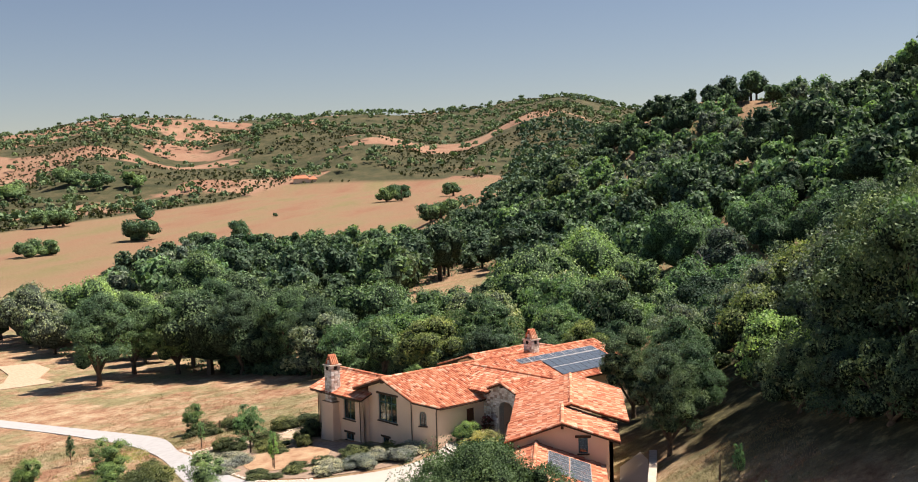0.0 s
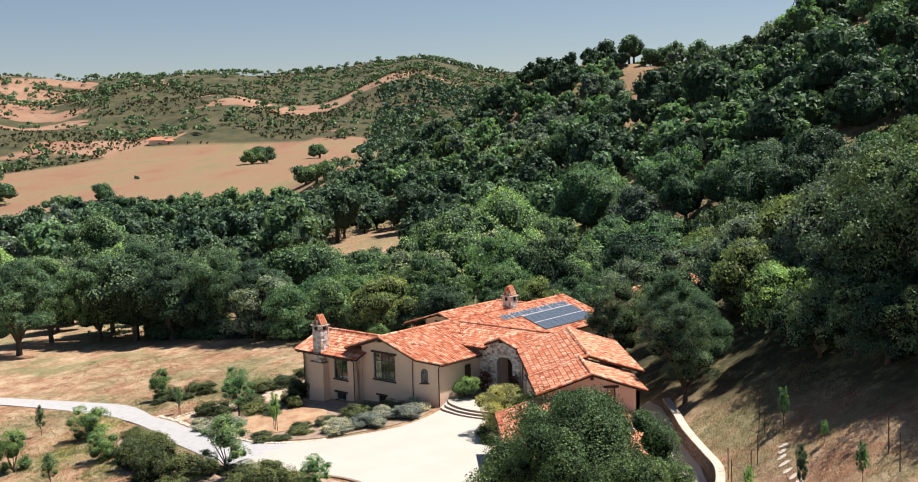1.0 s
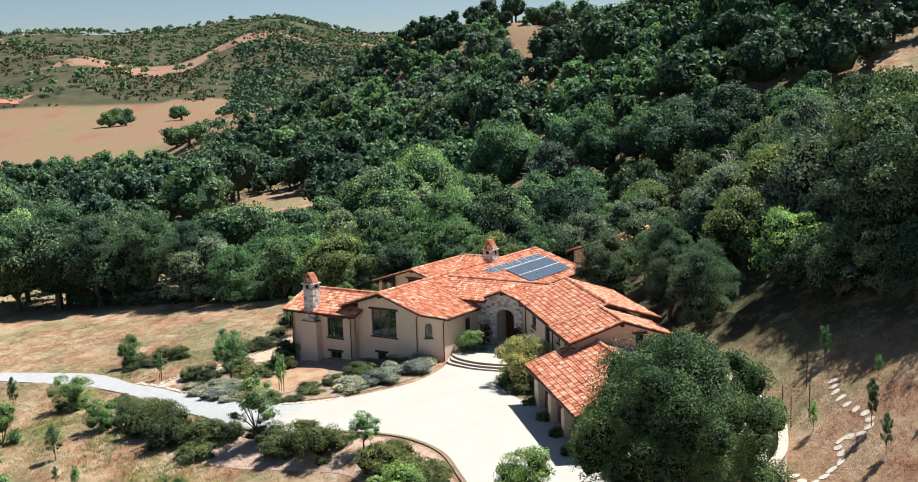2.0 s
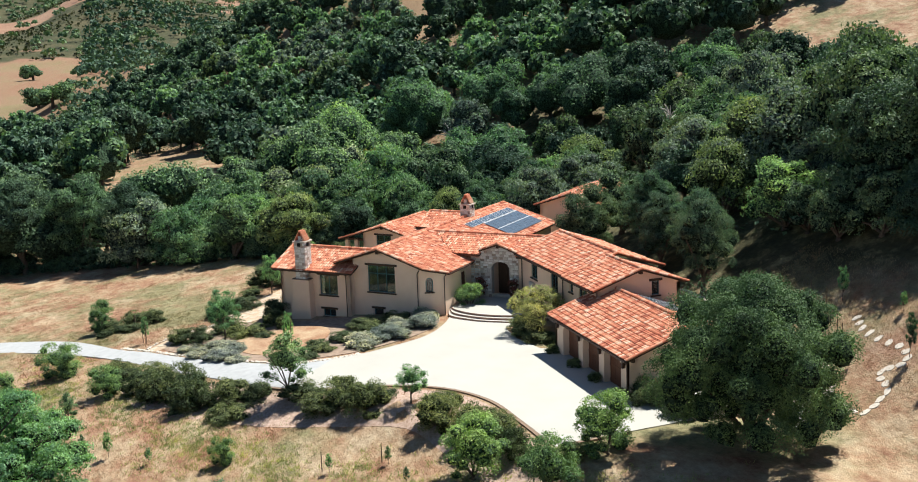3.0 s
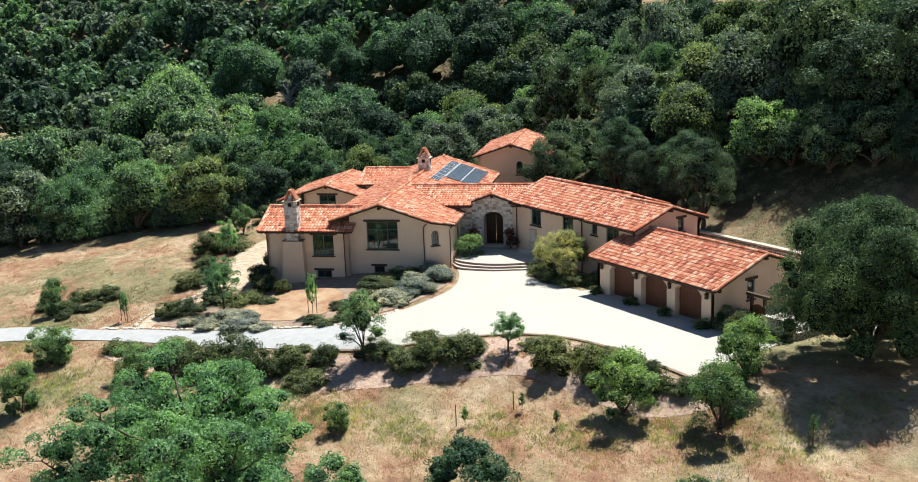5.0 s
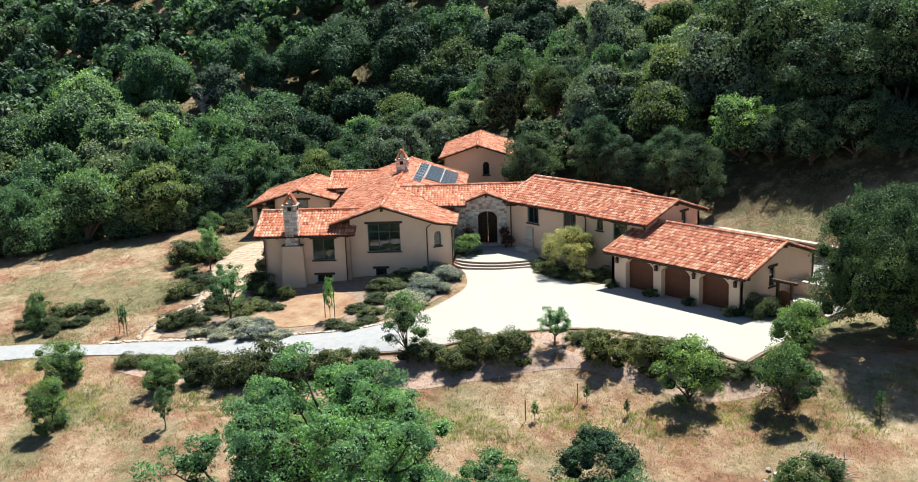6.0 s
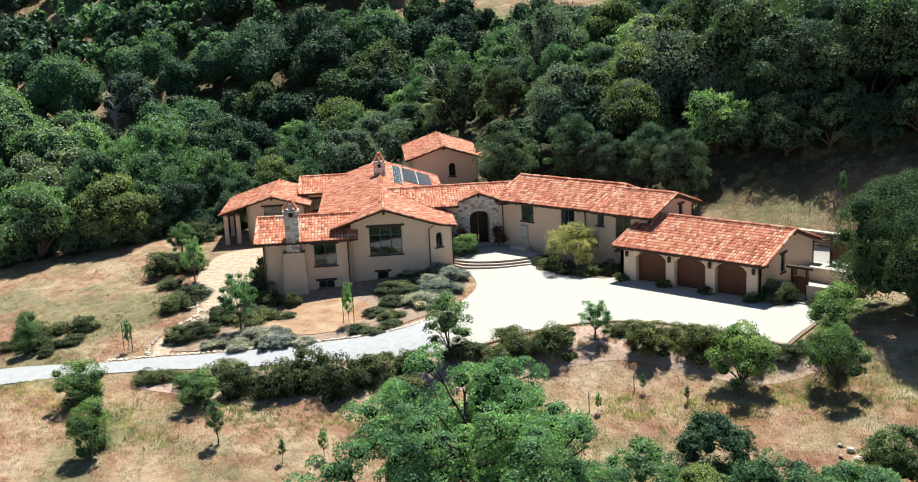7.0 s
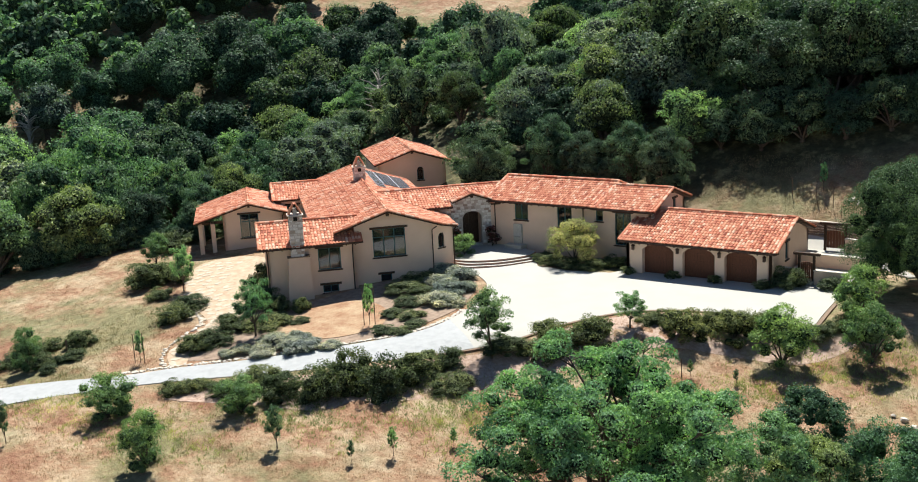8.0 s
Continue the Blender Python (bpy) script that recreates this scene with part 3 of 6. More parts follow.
wall(house, MAIN, (-8.4, 22.1), (-8.4, 25.4), -2.6, [(0, 2.5), (3.3, 2.5)])
wall(house, MAIN, (-8.4, 25.4), (-6.0, 25.4), -2.6, [(0, 3.2), (2.4, 3.2)], [(0.6, 1.8, 1.2, 2.5, 0)])
wall(house, EAST, (-17.4, -1.7), (-0.4, -1.7), -1.0, [(0, 4.6), (17, 4.6)], [(2.7, 4.2, 2.72, 4.3, 0), (7.4, 8.95, 2.3, 4.3, 0), (11.45, 12.2, 3.2, 4.2, 0), (13.4, 15.0, 1.1, 4.1, 0)])
wall(house, EAST, (-0.4, -1.7), (-0.4, 5.8), -1.0, [(0, 4.6), (3.7, 5.8), (7.5, 4.5)], [(4.9, 5.6, 3.55, 4.75, 0)])
wall(house, EAST, (-0.4, 5.8), (-17.4, 5.8), -1.0, [(0, 4.5), (17, 4.5)])
wall(garage, EAST, (-1.3, -5.0), (11.6, -5.0), -1.0, [(0, 2.65), (12.9, 2.65)], [(1.5, 4.4, -0.5, 2.28, 0.5), (5.2, 8.05, -0.5, 2.28, 0.5), (8.9, 11.65, -0.5, 2.28, 0.5)], thick=0.7)
wall(garage, EAST, (11.6, -5.0), (11.6, 4.8), -1.0, [(0, 2.65), (5.0, 4.3), (9.8, 2.65)], [(3.45, 4.25, 1.1, 2.6, 0)])
wall(garage, EAST, (11.6, 4.8), (0.0, 4.8), -1.0, [(0, 2.65), (11.6, 2.65)])
wall(garage, EAST, (-1.3, -1.7), (-1.3, -5.0), -1.0, [(0, 3.7), (3.3, 2.65)])
wall(guest, MAIN, (3.6, 32.6), (11.7, 32.6), 0.0, [(0, 5.3), (4.05, 6.5), (8.1, 5.3)], [(4.6, 5.4, 3.0, 4.6, 0.4)])
wall(guest, MAIN, (3.6, 45.5), (3.6, 32.6), 0.0, [(0, 5.3), (12.9, 5.3)])
wall(guest, MAIN, (11.7, 32.6), (11.7, 45.5), 0.0, [(0, 5.3), (12.9, 5.3)])


# ---- foliage ----
def leaf_cloud(rng, centers, normals, sizes, wild=0.6):
    """Four-cornered leaf tufts at the given places."""
    n = len(centers)
    nor = normals + wild * rng.normal(size=(n, 3))
    nor /= np.linalg.norm(nor, axis=1)[:, None] + 1e-9
    ref = rng.normal(size=(n, 3))
    a = np.cross(nor, ref)
    a /= np.linalg.norm(a, axis=1)[:, None] + 1e-9
    b = np.cross(nor, a)
    s = sizes[:, None]
    k = rng.uniform(0.5, 1.0, size=(n, 1))
    corners = np.stack([centers - a * s, centers - b * s * k + nor * s * 0.15, centers + a * s * rng.uniform(0.7, 1.1, size=(n, 1)), centers + b * s * k], 1)
    verts = corners.reshape(-1, 3)
    faces = np.arange(4 * n).reshape(n, 4)
    return verts, faces


def ball(n_theta=6, n_phi=4):
    v = [(0, 0, 1)]
    for i in range(1, n_phi):
        p = math.pi * i / n_phi
        v += [(math.sin(p) * math.cos(2 * math.pi * j / n_theta), math.sin(p) * math.sin(2 * math.pi * j / n_theta), math.cos(p)) for j in range(n_theta)]
    v.append((0, 0, -1))
    f = [(0, 1 + j, 1 + (j + 1) % n_theta) for j in range(n_theta)]
    for i in range(n_phi - 2):
        f += [(1 + i * n_theta + j, 1 + (i + 1) * n_theta + j, 1 + (i + 1) * n_theta + (j + 1) % n_theta, 1 + i * n_theta + (j + 1) % n_theta) for j in range(n_theta)]
    last = len(v) - 1
    f += [(last, last - n_theta + (j + 1) % n_theta, last - n_theta + j) for j in range(n_theta)]
    return np.array(v), f


BALL_V, BALL_F = ball()


def blobs_for(rng, radius, height, base, count, share=0.36, low=-0.75):
    """Lumps of a domed crown: centres and radii."""
    c, r = [], []
    for i in range(count):
        t = rng.uniform(0, 2 * math.pi)
        e = rng.uniform(low, 1.0)
        q = math.sqrt(max(0.0, 1 - e * e)) if e > 0 else 1.0 + 0.1 * e
        k = rng.uniform(0.50, 0.90) if low > -0.8 or share > 0.22 else rng.uniform(0.30, 0.82)
        c.append((radius * q * k * math.cos(t), radius * q * k * math.sin(t), base + height * (0.44 + 0.42 * e)))
        r.append(radius * share * rng.uniform(0.6, 1.3))
    c.append((0, 0, base + height * 0.45))
    r.append(radius * 0.55)
    return np.array(c), np.array(r)


def leaf_chips(rng, centers, normals, sizes, wild=0.5):
    """Three-cornered leaf tufts at the given places."""
    n = len(centers)
    nor = normals + wild * rng.normal(size=(n, 3))
    nor /= np.linalg.norm(nor, axis=1)[:, None] + 1e-9
    a = np.cross(nor, rng.normal(size=(n, 3)))
    a /= np.linalg.norm(a, axis=1)[:, None] + 1e-9
    b = np.cross(nor, a)
    s = sizes[:, None]
    corners = np.stack([centers - a * s - b * s * 0.5, centers + a * s - b * s * rng.uniform(0.2, 0.8, size=(n, 1)), centers + b * s * rng.uniform(0.7, 1.2, size=(n, 1)) + nor * s * 0.2], 1)
    return corners.reshape(-1, 3), np.arange(3 * n).reshape(n, 3)


def crown_mesh(rng, c, r, density, size, flat=0.8, core=0.78):
    """Leaf tufts over the lumps, and cores within whose colour holds the shade."""
    pts, nors = [], []
    for ci, ri in zip(c, r):
        n = max(9, int(1.7 * density * ri * ri))
        d = rng.normal(size=(n, 3))
        d /= np.linalg.norm(d, axis=1)[:, None]
        d[:, 2] = np.where(d[:, 2] < -0.35, -d[:, 2], d[:, 2])
        k = rng.uniform(0.72, 1.18, size=(n, 1))
        tips = rng.normal(size=(5, 3)) + (0, 0, 0.5)
        tips /= np.linalg.norm(tips, axis=1)[:, None]
        k *= 0.9 + 0.42 * np.clip(d @ tips.T, 0, 1).max(axis=1)[:, None] ** 6
        p = ci + d * ri * k * np.array((1, 1, flat))
        keep = np.ones(n, bool)
        for cj, rj in zip(c, r):
            if cj is not ci:
                keep &= (np.linalg.norm((p - cj) / np.array((1, 1, flat)), axis=1) > 0.86 * rj) | (np.abs(cj - ci).sum() < 1e-9)
        pts.append(p[keep])
        nors.append(d[keep])
    pts, nors = np.concatenate(pts), np.concatenate(nors)
    v, f = leaf_chips(rng, pts, nors, size * rng.uniform(0.6, 1.3, size=len(pts)), 0.62)
    verts, faces, slots = v.tolist(), f.tolist(), [0] * len(f)
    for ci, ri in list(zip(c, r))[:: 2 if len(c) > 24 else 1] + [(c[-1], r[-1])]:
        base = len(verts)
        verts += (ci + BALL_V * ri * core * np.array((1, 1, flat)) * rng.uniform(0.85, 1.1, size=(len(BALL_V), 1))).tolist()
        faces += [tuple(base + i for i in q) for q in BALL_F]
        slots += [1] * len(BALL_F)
    return verts, faces, slots


def limb(verts, faces, pts, radii, sides=6):
    base = len(verts)
    for i, (p, r) in enumerate(zip(pts, radii)):
        way = (Vector(pts[min(i + 1, len(pts) - 1)]) - Vector(pts[max(i - 1, 0)])).normalized()
        a = way.cross(Vector((0.3, 1, 0.1))).normalized()
        b = way.cross(a)
        for k in range(sides):
            t = 2 * math.pi * k / sides
            verts.append(Vector(p) + a * r * math.cos(t) + b * r * math.sin(t))
    for i in range(len(pts) - 1):
        for k in range(sides):
            m = (k + 1) % sides
            faces.append((base + i * sides + k, base + i * sides + m, base + (i + 1) * sides + m, base + (i + 1) * sides + k))


def tree(name, radius, height, seed, leaf, inner, density=26, size=0.34, clear=0.22, count=24, share=0.36, trunk_r=None, core=0.78, flat=0.8, low=-0.75, label="", group="", category="tree"):
    """A tree with a forked trunk and a lumpy crown, at the origin."""
    rng = np.random.RandomState(seed)
    top = empty(name)
    base = height * clear
    c, r = blobs_for(rng, radius, height - base, base, count, share, low)
    v, f, s = crown_mesh(rng, c, r, density, size, flat, core)
    mesh_object("crown", v, f, (leaf, inner), top, slots=s)
    tv, tf = [], []
    tr = trunk_r or 0.045 * height + 0.02
    fork = base * rng.uniform(0.7, 1.1)
    limb(tv, tf, [(0, 0, -0.6), (0.02, 0, 0), (rng.uniform(-0.1, 0.1), rng.uniform(-0.1, 0.1), fork * 0.5), (0, 0, fork)], [tr * 1.5, tr * 1.25, tr, tr * 0.9], 8)
    for ci in c[:: max(1, len(c) // 7)]:
        mid = Vector(ci) * 0.5 + Vector((0, 0, fork * 0.55 + 0.1 * height * rng.uniform(0.0, 0.5)))
        limb(tv, tf, [(0, 0, fork * 0.85), mid, ci], [tr * 0.6, tr * 0.4, tr * 0.15], 5)
    mesh_object("trunk", tv, tf, BARK, top, smooth=True)
    return tagged(top, label, category, group)


def plant(proto, x, y, scale=1.0, turn=None, rng=random, sink=0.0, tall=1.0):
    z = float(ground(x, y)) - sink
    m = pose(x, y, z, 0, 0, rng.uniform(0, 360) if turn is None else turn) @ Matrix.Diagonal((scale, scale, scale * tall, 1))
    return copy_thing(proto, m)


def drop_proto(ob):
    for o in (*ob.children_recursive, ob):
        bpy.data.objects.remove(o)


# ---- woods ----
def meadow_edge(y):
    return -59 + 0.80 * np.minimum(y + 13, 0) + 1.2 * np.sin(y / 6)


def wooded(x, y):
    """Whether the land is under trees."""
    if x > 60 or y < (-130 if x > -100 else -175):
        return False
    if np.hypot(x + 8, y + 4) < 22 or (-34 < x < 45 and y < 13.5) or (x > -4 and y < 28) or (x > 18 and y < 37):
        return False
    if (MAIN_BOX[0] < x < MAIN_BOX[1]) and (MAIN_BOX[2] < y < MAIN_BOX[3]):
        return False
    if x > meadow_edge(y) and y < -2 and x < 0:
        return False
    if -34 < x < -22 and y < 14:
        return False
    # open slopes
    if np.hypot((x + 100) / 38, (y - 118) / 28) < 1 or np.hypot((x + 216) / 17, (y - 53) / 8) < 1 or np.hypot((x + 277) / 12, (y - 64) / 6) < 1 or np.hypot((x + 274) / 13, (y - 23) / 6) < 1:
        return False
    if np.hypot((x + 308) / 54, (y - 81) / 15) < 1 or np.hypot((x + 412) / 34, (y - 60) / 22) < 1 or np.hypot((x + 200) / 58, (y + 24) / 15) < 1 or np.hypot((x + 150) / 10, (y + 30) / 5) < 1:
        return False
    if x < -430 and y < 30 or x < -170 and y < 0.35 * x - 55:
        return False
    return True


MAIN_BOX = (-58, -18, -12, 26)
woods_rng = np.random.RandomState(11)
oaks = [tree("oak_tree", 4.2, 7.6, 20 + i, leaf=CROWN[k], inner=INNER[k], density=130, size=0.115, count=30 + 2 * i, share=0.26 + 0.02 * (i % 3), clear=0.05, core=0.9,
             label="dense green oak on the wooded hillside", group="hillside oaks") for i, k in enumerate((0, 1, 2, 1, 3, 0, 2, 4))]
big_oaks = [tree("oak_tree", 6.4, 11.8, 40 + i, leaf=CROWN[k], inner=INNER[k], density=150, size=0.115, count=44, share=0.23, clear=0.0, trunk_r=0.34, low=-1.0, core=0.86,
                 label="tall dark oak shading the slope", group="back oaks") for i, k in enumerate((0, 0, 0))]
meadow_oaks = [tree("oak_tree", 6.6, 15.5, 45 + i, leaf=CROWN[k], inner=INNER[k], density=170, size=0.105, count=60, share=0.22, clear=0.16, trunk_r=0.42, low=-0.8, core=0.86,
                    label="large oak with a stout trunk at the meadow edge", group="meadow oaks") for i, k in enumerate((0, 1))]
cells = {}


def sized(x, y, s):
    """Trees of the valley floor are taller."""
    s = min(s, 1.3)
    if -170 < x < -102 and -52 < y < -6:
        return 0.62 * s
    if x < -255:
        return 1.0 * s
    return s * (1.4 if x < -62 and y < 0 else 1.4 if x < -110 else 1.0)


def roomy(x, y, gap):
    i, j = int(x // 13), int(y // 13)
    for di in (-1, 0, 1):
        for dj in (-1, 0, 1):
            for px, py, pg in cells.get((i + di, j + dj), ()):
                if (px - x) ** 2 + (py - y) ** 2 < (0.5 * (gap + pg)) ** 2:
                    return False
    cells.setdefault((i, j), []).append((x, y, gap))
    return True


tries = [(woods_rng.uniform(-470, 60), woods_rng.uniform(-175, 190), 0.72 + 1.05 * woods_rng.uniform(0, 1) ** 2.0) for _ in range(34000)]
spots = [(x, y, sized(x, y, s)) for x, y, s in tries if wooded(x, y) and roomy(x, y, 6.3 * sized(x, y, s))]
spots.sort(key=lambda p: np.hypot(p[0] + 25, p[1] - 5))
for x, y, s in spots[:120]:
    plant(oaks[woods_rng.randint(8)], x, y, s, woods_rng.uniform(0, 360), tall=woods_rng.uniform(0.8, 1.3))


def kind_of(x, y, rng):
    """Which kind of oak stands there: kinds grow in drifts."""
    u = rng.uniform()
    if u < 0.04:
        return 4
    if u < 0.05:
        return 5
    v = 1.3 * noise.noise((x * 0.014, y * 0.014, 2.0)) + 0.42 * rng.normal() - (0.25 if y < 0 else 0.0)
    return 0 if v < -0.12 else 1 if v < 0.30 else 2 if v < 0.75 else 3


CORE_V, CORE_F = ball(7, 5)


def woods(name, spots, rng, count, size, label, lumps=10, balls=(BALL_V, BALL_F)):
    """Many trees in one mesh: domed crowns of lumps, leaf tufts over cores darkened for shade."""
    verts, faces, slots, base = [], [], [], 0
    ball_v, ball_f = balls
    for x, y, s in spots:
        kind = kind_of(x, y, rng)
        z = float(ground(x, y))
        wide, tall = 4.7 * s * rng.uniform(0.85, 1.12), 7.8 * s * rng.uniform(0.85, 1.3)
        up = 1 - (np.arange(lumps) + rng.uniform(0, 1, lumps)) * 1.35 / lumps
        turn = np.arange(lumps) * 2.4 + rng.uniform(0, 0.9, lumps)
        ring = np.sqrt(np.maximum(0.0, 1 - np.minimum(np.abs(up), 1) ** 2)) * rng.uniform(0.55, 1.2, lumps)
        c = np.column_stack([np.cos(turn) * ring * wide * 0.68, np.sin(turn) * ring * wide * 0.68, tall * (0.50 + 0.31 * up + rng.uniform(-0.08, 0.08, lumps))]) + (x, y, z)
        r = rng.uniform(0.20, 0.45, lumps) * wide
        share = r ** 2 / (r ** 2).sum()
        n = int(count * s * s)
        which = rng.choice(lumps, size=n, p=share)
        d = rng.normal(size=(n, 3))
        d[:, 2] = np.where(d[:, 2] < -0.4, -d[:, 2], d[:, 2])
        d /= np.linalg.norm(d, axis=1)[:, None]
        p = c[which] + d * r[which][:, None] * rng.uniform(0.86, 1.26, size=(n, 1))
        gap = np.linalg.norm(p[:, None] - c[None], axis=2) / r[None]
        gap[np.arange(n), which] = 9.0
        open_air = gap.min(axis=1) > 0.86
        p, d = p[open_air], d[open_air]
        v, f = leaf_chips(rng, p, d, size * rng.uniform(0.6, 1.35, len(p)))
        verts.append(v)
        faces += (f + base).tolist()
        slots += [kind] * len(f)
        base += len(v)
        stem = 0.05 * tall
        ring4 = np.array([(math.cos(q), math.sin(q), 0) for q in (0.4, 2.5, 4.6)])
        verts.append(np.vstack([ring4 * stem + (x, y, z - 0.4), ring4 * 0.6 * stem + (x, y, z + 0.55 * tall)]))
        faces += [(base + i, base + (i + 1) % 3, base + 3 + (i + 1) % 3, base + 3 + i) for i in range(3)]
        slots += [2 * len(CROWN)] * 3
        base += 6
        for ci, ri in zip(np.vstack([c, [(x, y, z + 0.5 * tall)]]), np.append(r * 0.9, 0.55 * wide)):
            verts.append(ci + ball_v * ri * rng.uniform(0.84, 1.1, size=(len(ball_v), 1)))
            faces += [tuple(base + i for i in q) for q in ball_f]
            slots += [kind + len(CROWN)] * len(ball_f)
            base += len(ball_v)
    ob = mesh_object(name, np.concatenate(verts), faces, (*CROWN, *INNER, BARK), slots=slots)
    return tagged(ob, label, "woods", kind="stuff")


rest = [(x, y, s) for x, y, s in spots[120:] if (y > -60 or x < -60) and y < 150]
split = [np.hypot(x - 40, y + 50) < 215 for x, y, s in rest]
woods("far_hillside_woods", [p for p, n in zip(rest, split) if not n], woods_rng, 240, 0.56, "dense oak woods over the farther hillside", 8)
woods("hillside_woods", [p for p, n in zip(rest, split) if n and p[1] <= 25], woods_rng, 1700, 0.20, "dense green oak woods on the lower slope", 13, (CORE_V, CORE_F))
woods("hillside_woods", [p for p, n in zip(rest, split) if n and p[1] > 25], woods_rng, 1500, 0.20, "dark and fresh green oak woods covering the hillside", 13, (CORE_V, CORE_F))

# undergrowth below the near woods
ux, uy = woods_rng.uniform(-300, 50, 60000), woods_rng.uniform(-70, 130, 60000)
keep = np.array([(wooded(a, b) or (a > -24 and 21 + 0.35 * max(a, 0) < b < 40)) and y_ok for a, b, y_ok in zip(ux, uy, (ux < -4) | (uy > 21))])
ux, uy = ux[keep], uy[keep]
up_n = np.tile((0.0, 0.0, 1.0), (len(ux), 1))
uv_, uf_ = leaf_cloud(woods_rng, np.column_stack([ux, uy, ground(ux, uy) + woods_rng.uniform(0.05, 0.9, len(ux))]), up_n, woods_rng.uniform(0.16, 0.34, len(ux)), 0.8)
tagged(mesh_object("undergrowth", uv_, uf_, CROWN[0]), "dark green scrub growing under the oaks", "undergrowth", kind="stuff")




# ---- paving ----
S_EDGE = [(17.4, -13.1), (13.0, -13.4), (8.0, -13.9), (4.2, -15.9), (1.7, -19.2), (-1.0, -24.0), (-3.4, -26.4), (-7.0, -28.9), (-11.3, -31.5), (-15.6, -34.1), (-22.9, -38.3), (-28.2, -42.0), (-33.3, -46.4), (-40.0, -54.0), (-47.0, -64.0), (-56.0, -80.0)]
N_EDGE = [(-59.0, -78.0), (-49.5, -62.0), (-43.0, -52.0), (-36.3, -44.0), (-28.0, -39.0), (-24.5, -36.3), (-20.6, -33.8), (-15.8, -30.2), (-10.7, -26.2), (-8.9, -23.3), (-8.6, -20.0), (-9.0, -17.4), (-10.5, -13.5), (-13.4, -10.8), (-16.2, -9.3)]
HOUSE_EDGE = [(-14.5, -6.0), (-11.0, -4.2), (-9.6, -6.3), (-6.0, -6.6), (-2.4, -5.9), (-1.6, -4.3), (11.8, -4.3), (12.6, -3.0), (16.9, -3.0), (17.2, -7.7)]
outline = [tuple(p) for p in smooth_line([(*p, 0) for p in S_EDGE], 5, False)] + [tuple(p) for p in smooth_line([(*p, 0) for p in N_EDGE], 5, False)] + HOUSE_EDGE
cut_s, cut_n = 5 * 6, 5 * 10
s_line = [tuple(p) for p in smooth_line([(*p, 0) for p in S_EDGE], 5, False)]
n_line = [tuple(p) for p in smooth_line([(*p, 0) for p in N_EDGE], 5, False)]
drive = draped("driveway", s_line[:cut_s + 1] + n_line[cut_n - 3:] + HOUSE_EDGE, DRIVE, 0.06)
tagged(drive, "pale concrete driveway court before the garage", "driveway", kind="structure")
ROADTOP = material("pale_road", speckle_look((0.335, 0.35, 0.355), (0.41, 0.425, 0.43), 1.5, 0.15), 0.9)
road = draped("road", s_line[cut_s:] + n_line[:cut_n - 2], ROADTOP, 0.06)
tagged(road, "pale grey road winding down from the driveway", "road", kind="structure")


def strip(name, pts, half, z0, z1, mat, parent=None, height=ground, label=""):
    """A kerb or low wall along a line; z0 and z1 over the land."""
    bm = bmesh.new()
    rings = []
    for i, p in enumerate(pts):
        a, b = Vector(pts[max(i - 1, 0)][:2]), Vector(pts[min(i + 1, len(pts) - 1)][:2])
        n = (b - a).normalized()
        n = Vector((-n.y, n.x)) * half
        g = float(height(p[0], p[1]))
        rings.append([bm.verts.new((p[0] + k * n.x, p[1] + k * n.y, g + z)) for k, z in ((-1, z0), (1, z0), (1, z1), (-1, z1))])
    for r, s in zip(rings, rings[1:]):
        for k in range(4):
            bm.faces.new((r[k], s[k], s[(k + 1) % 4], r[(k + 1) % 4]))
    bm.faces.new(rings[0][::-1])
    bm.faces.new(rings[-1])
    return part(name, bm, mat, parent, label)


kerb_line = [tuple(p) for p in smooth_line([(*p, 0) for p in S_EDGE[:8]], 6, False)]
KERBSTONE = material("brown_kerb", speckle_look((0.16, 0.11, 0.075), (0.27, 0.20, 0.15)), 0.9)
kerb = strip("drive_kerb", [(p[0] + 0.08, p[1] - 0.18) for p in kerb_line], 0.14, -0.75, 0.10, KERBSTONE)
tagged(kerb, "brown stone edging along the driveway", "kerb", kind="structure")
end_kerb = strip("drive_kerb", [(17.62, -13.34), (17.60, -11.4), (17.52, -9.6), (17.45, -7.9)], 0.14, -0.75, 0.14, KERBSTONE)
tagged(end_kerb, "brown stone edging at the end of the driveway court", "kerb", kind="structure")
PALE_STONE = material("pale_edging", speckle_look((0.50, 0.45, 0.38), (0.68, 0.63, 0.55)), 0.9)
rng = np.random.RandomState(5)


def rock(bm, x, y, z, r, flat=0.6):
    v0 = len(bm.verts)
    got = bmesh.ops.create_icosphere(bm, subdivisions=1, radius=r)["verts"]
    for v in got:
        v.co = Vector((v.co.x * rng.uniform(0.75, 1.2), v.co.y * rng.uniform(0.75, 1.2), v.co.z * flat * rng.uniform(0.8, 1.1))) + Vector((x, y, z))


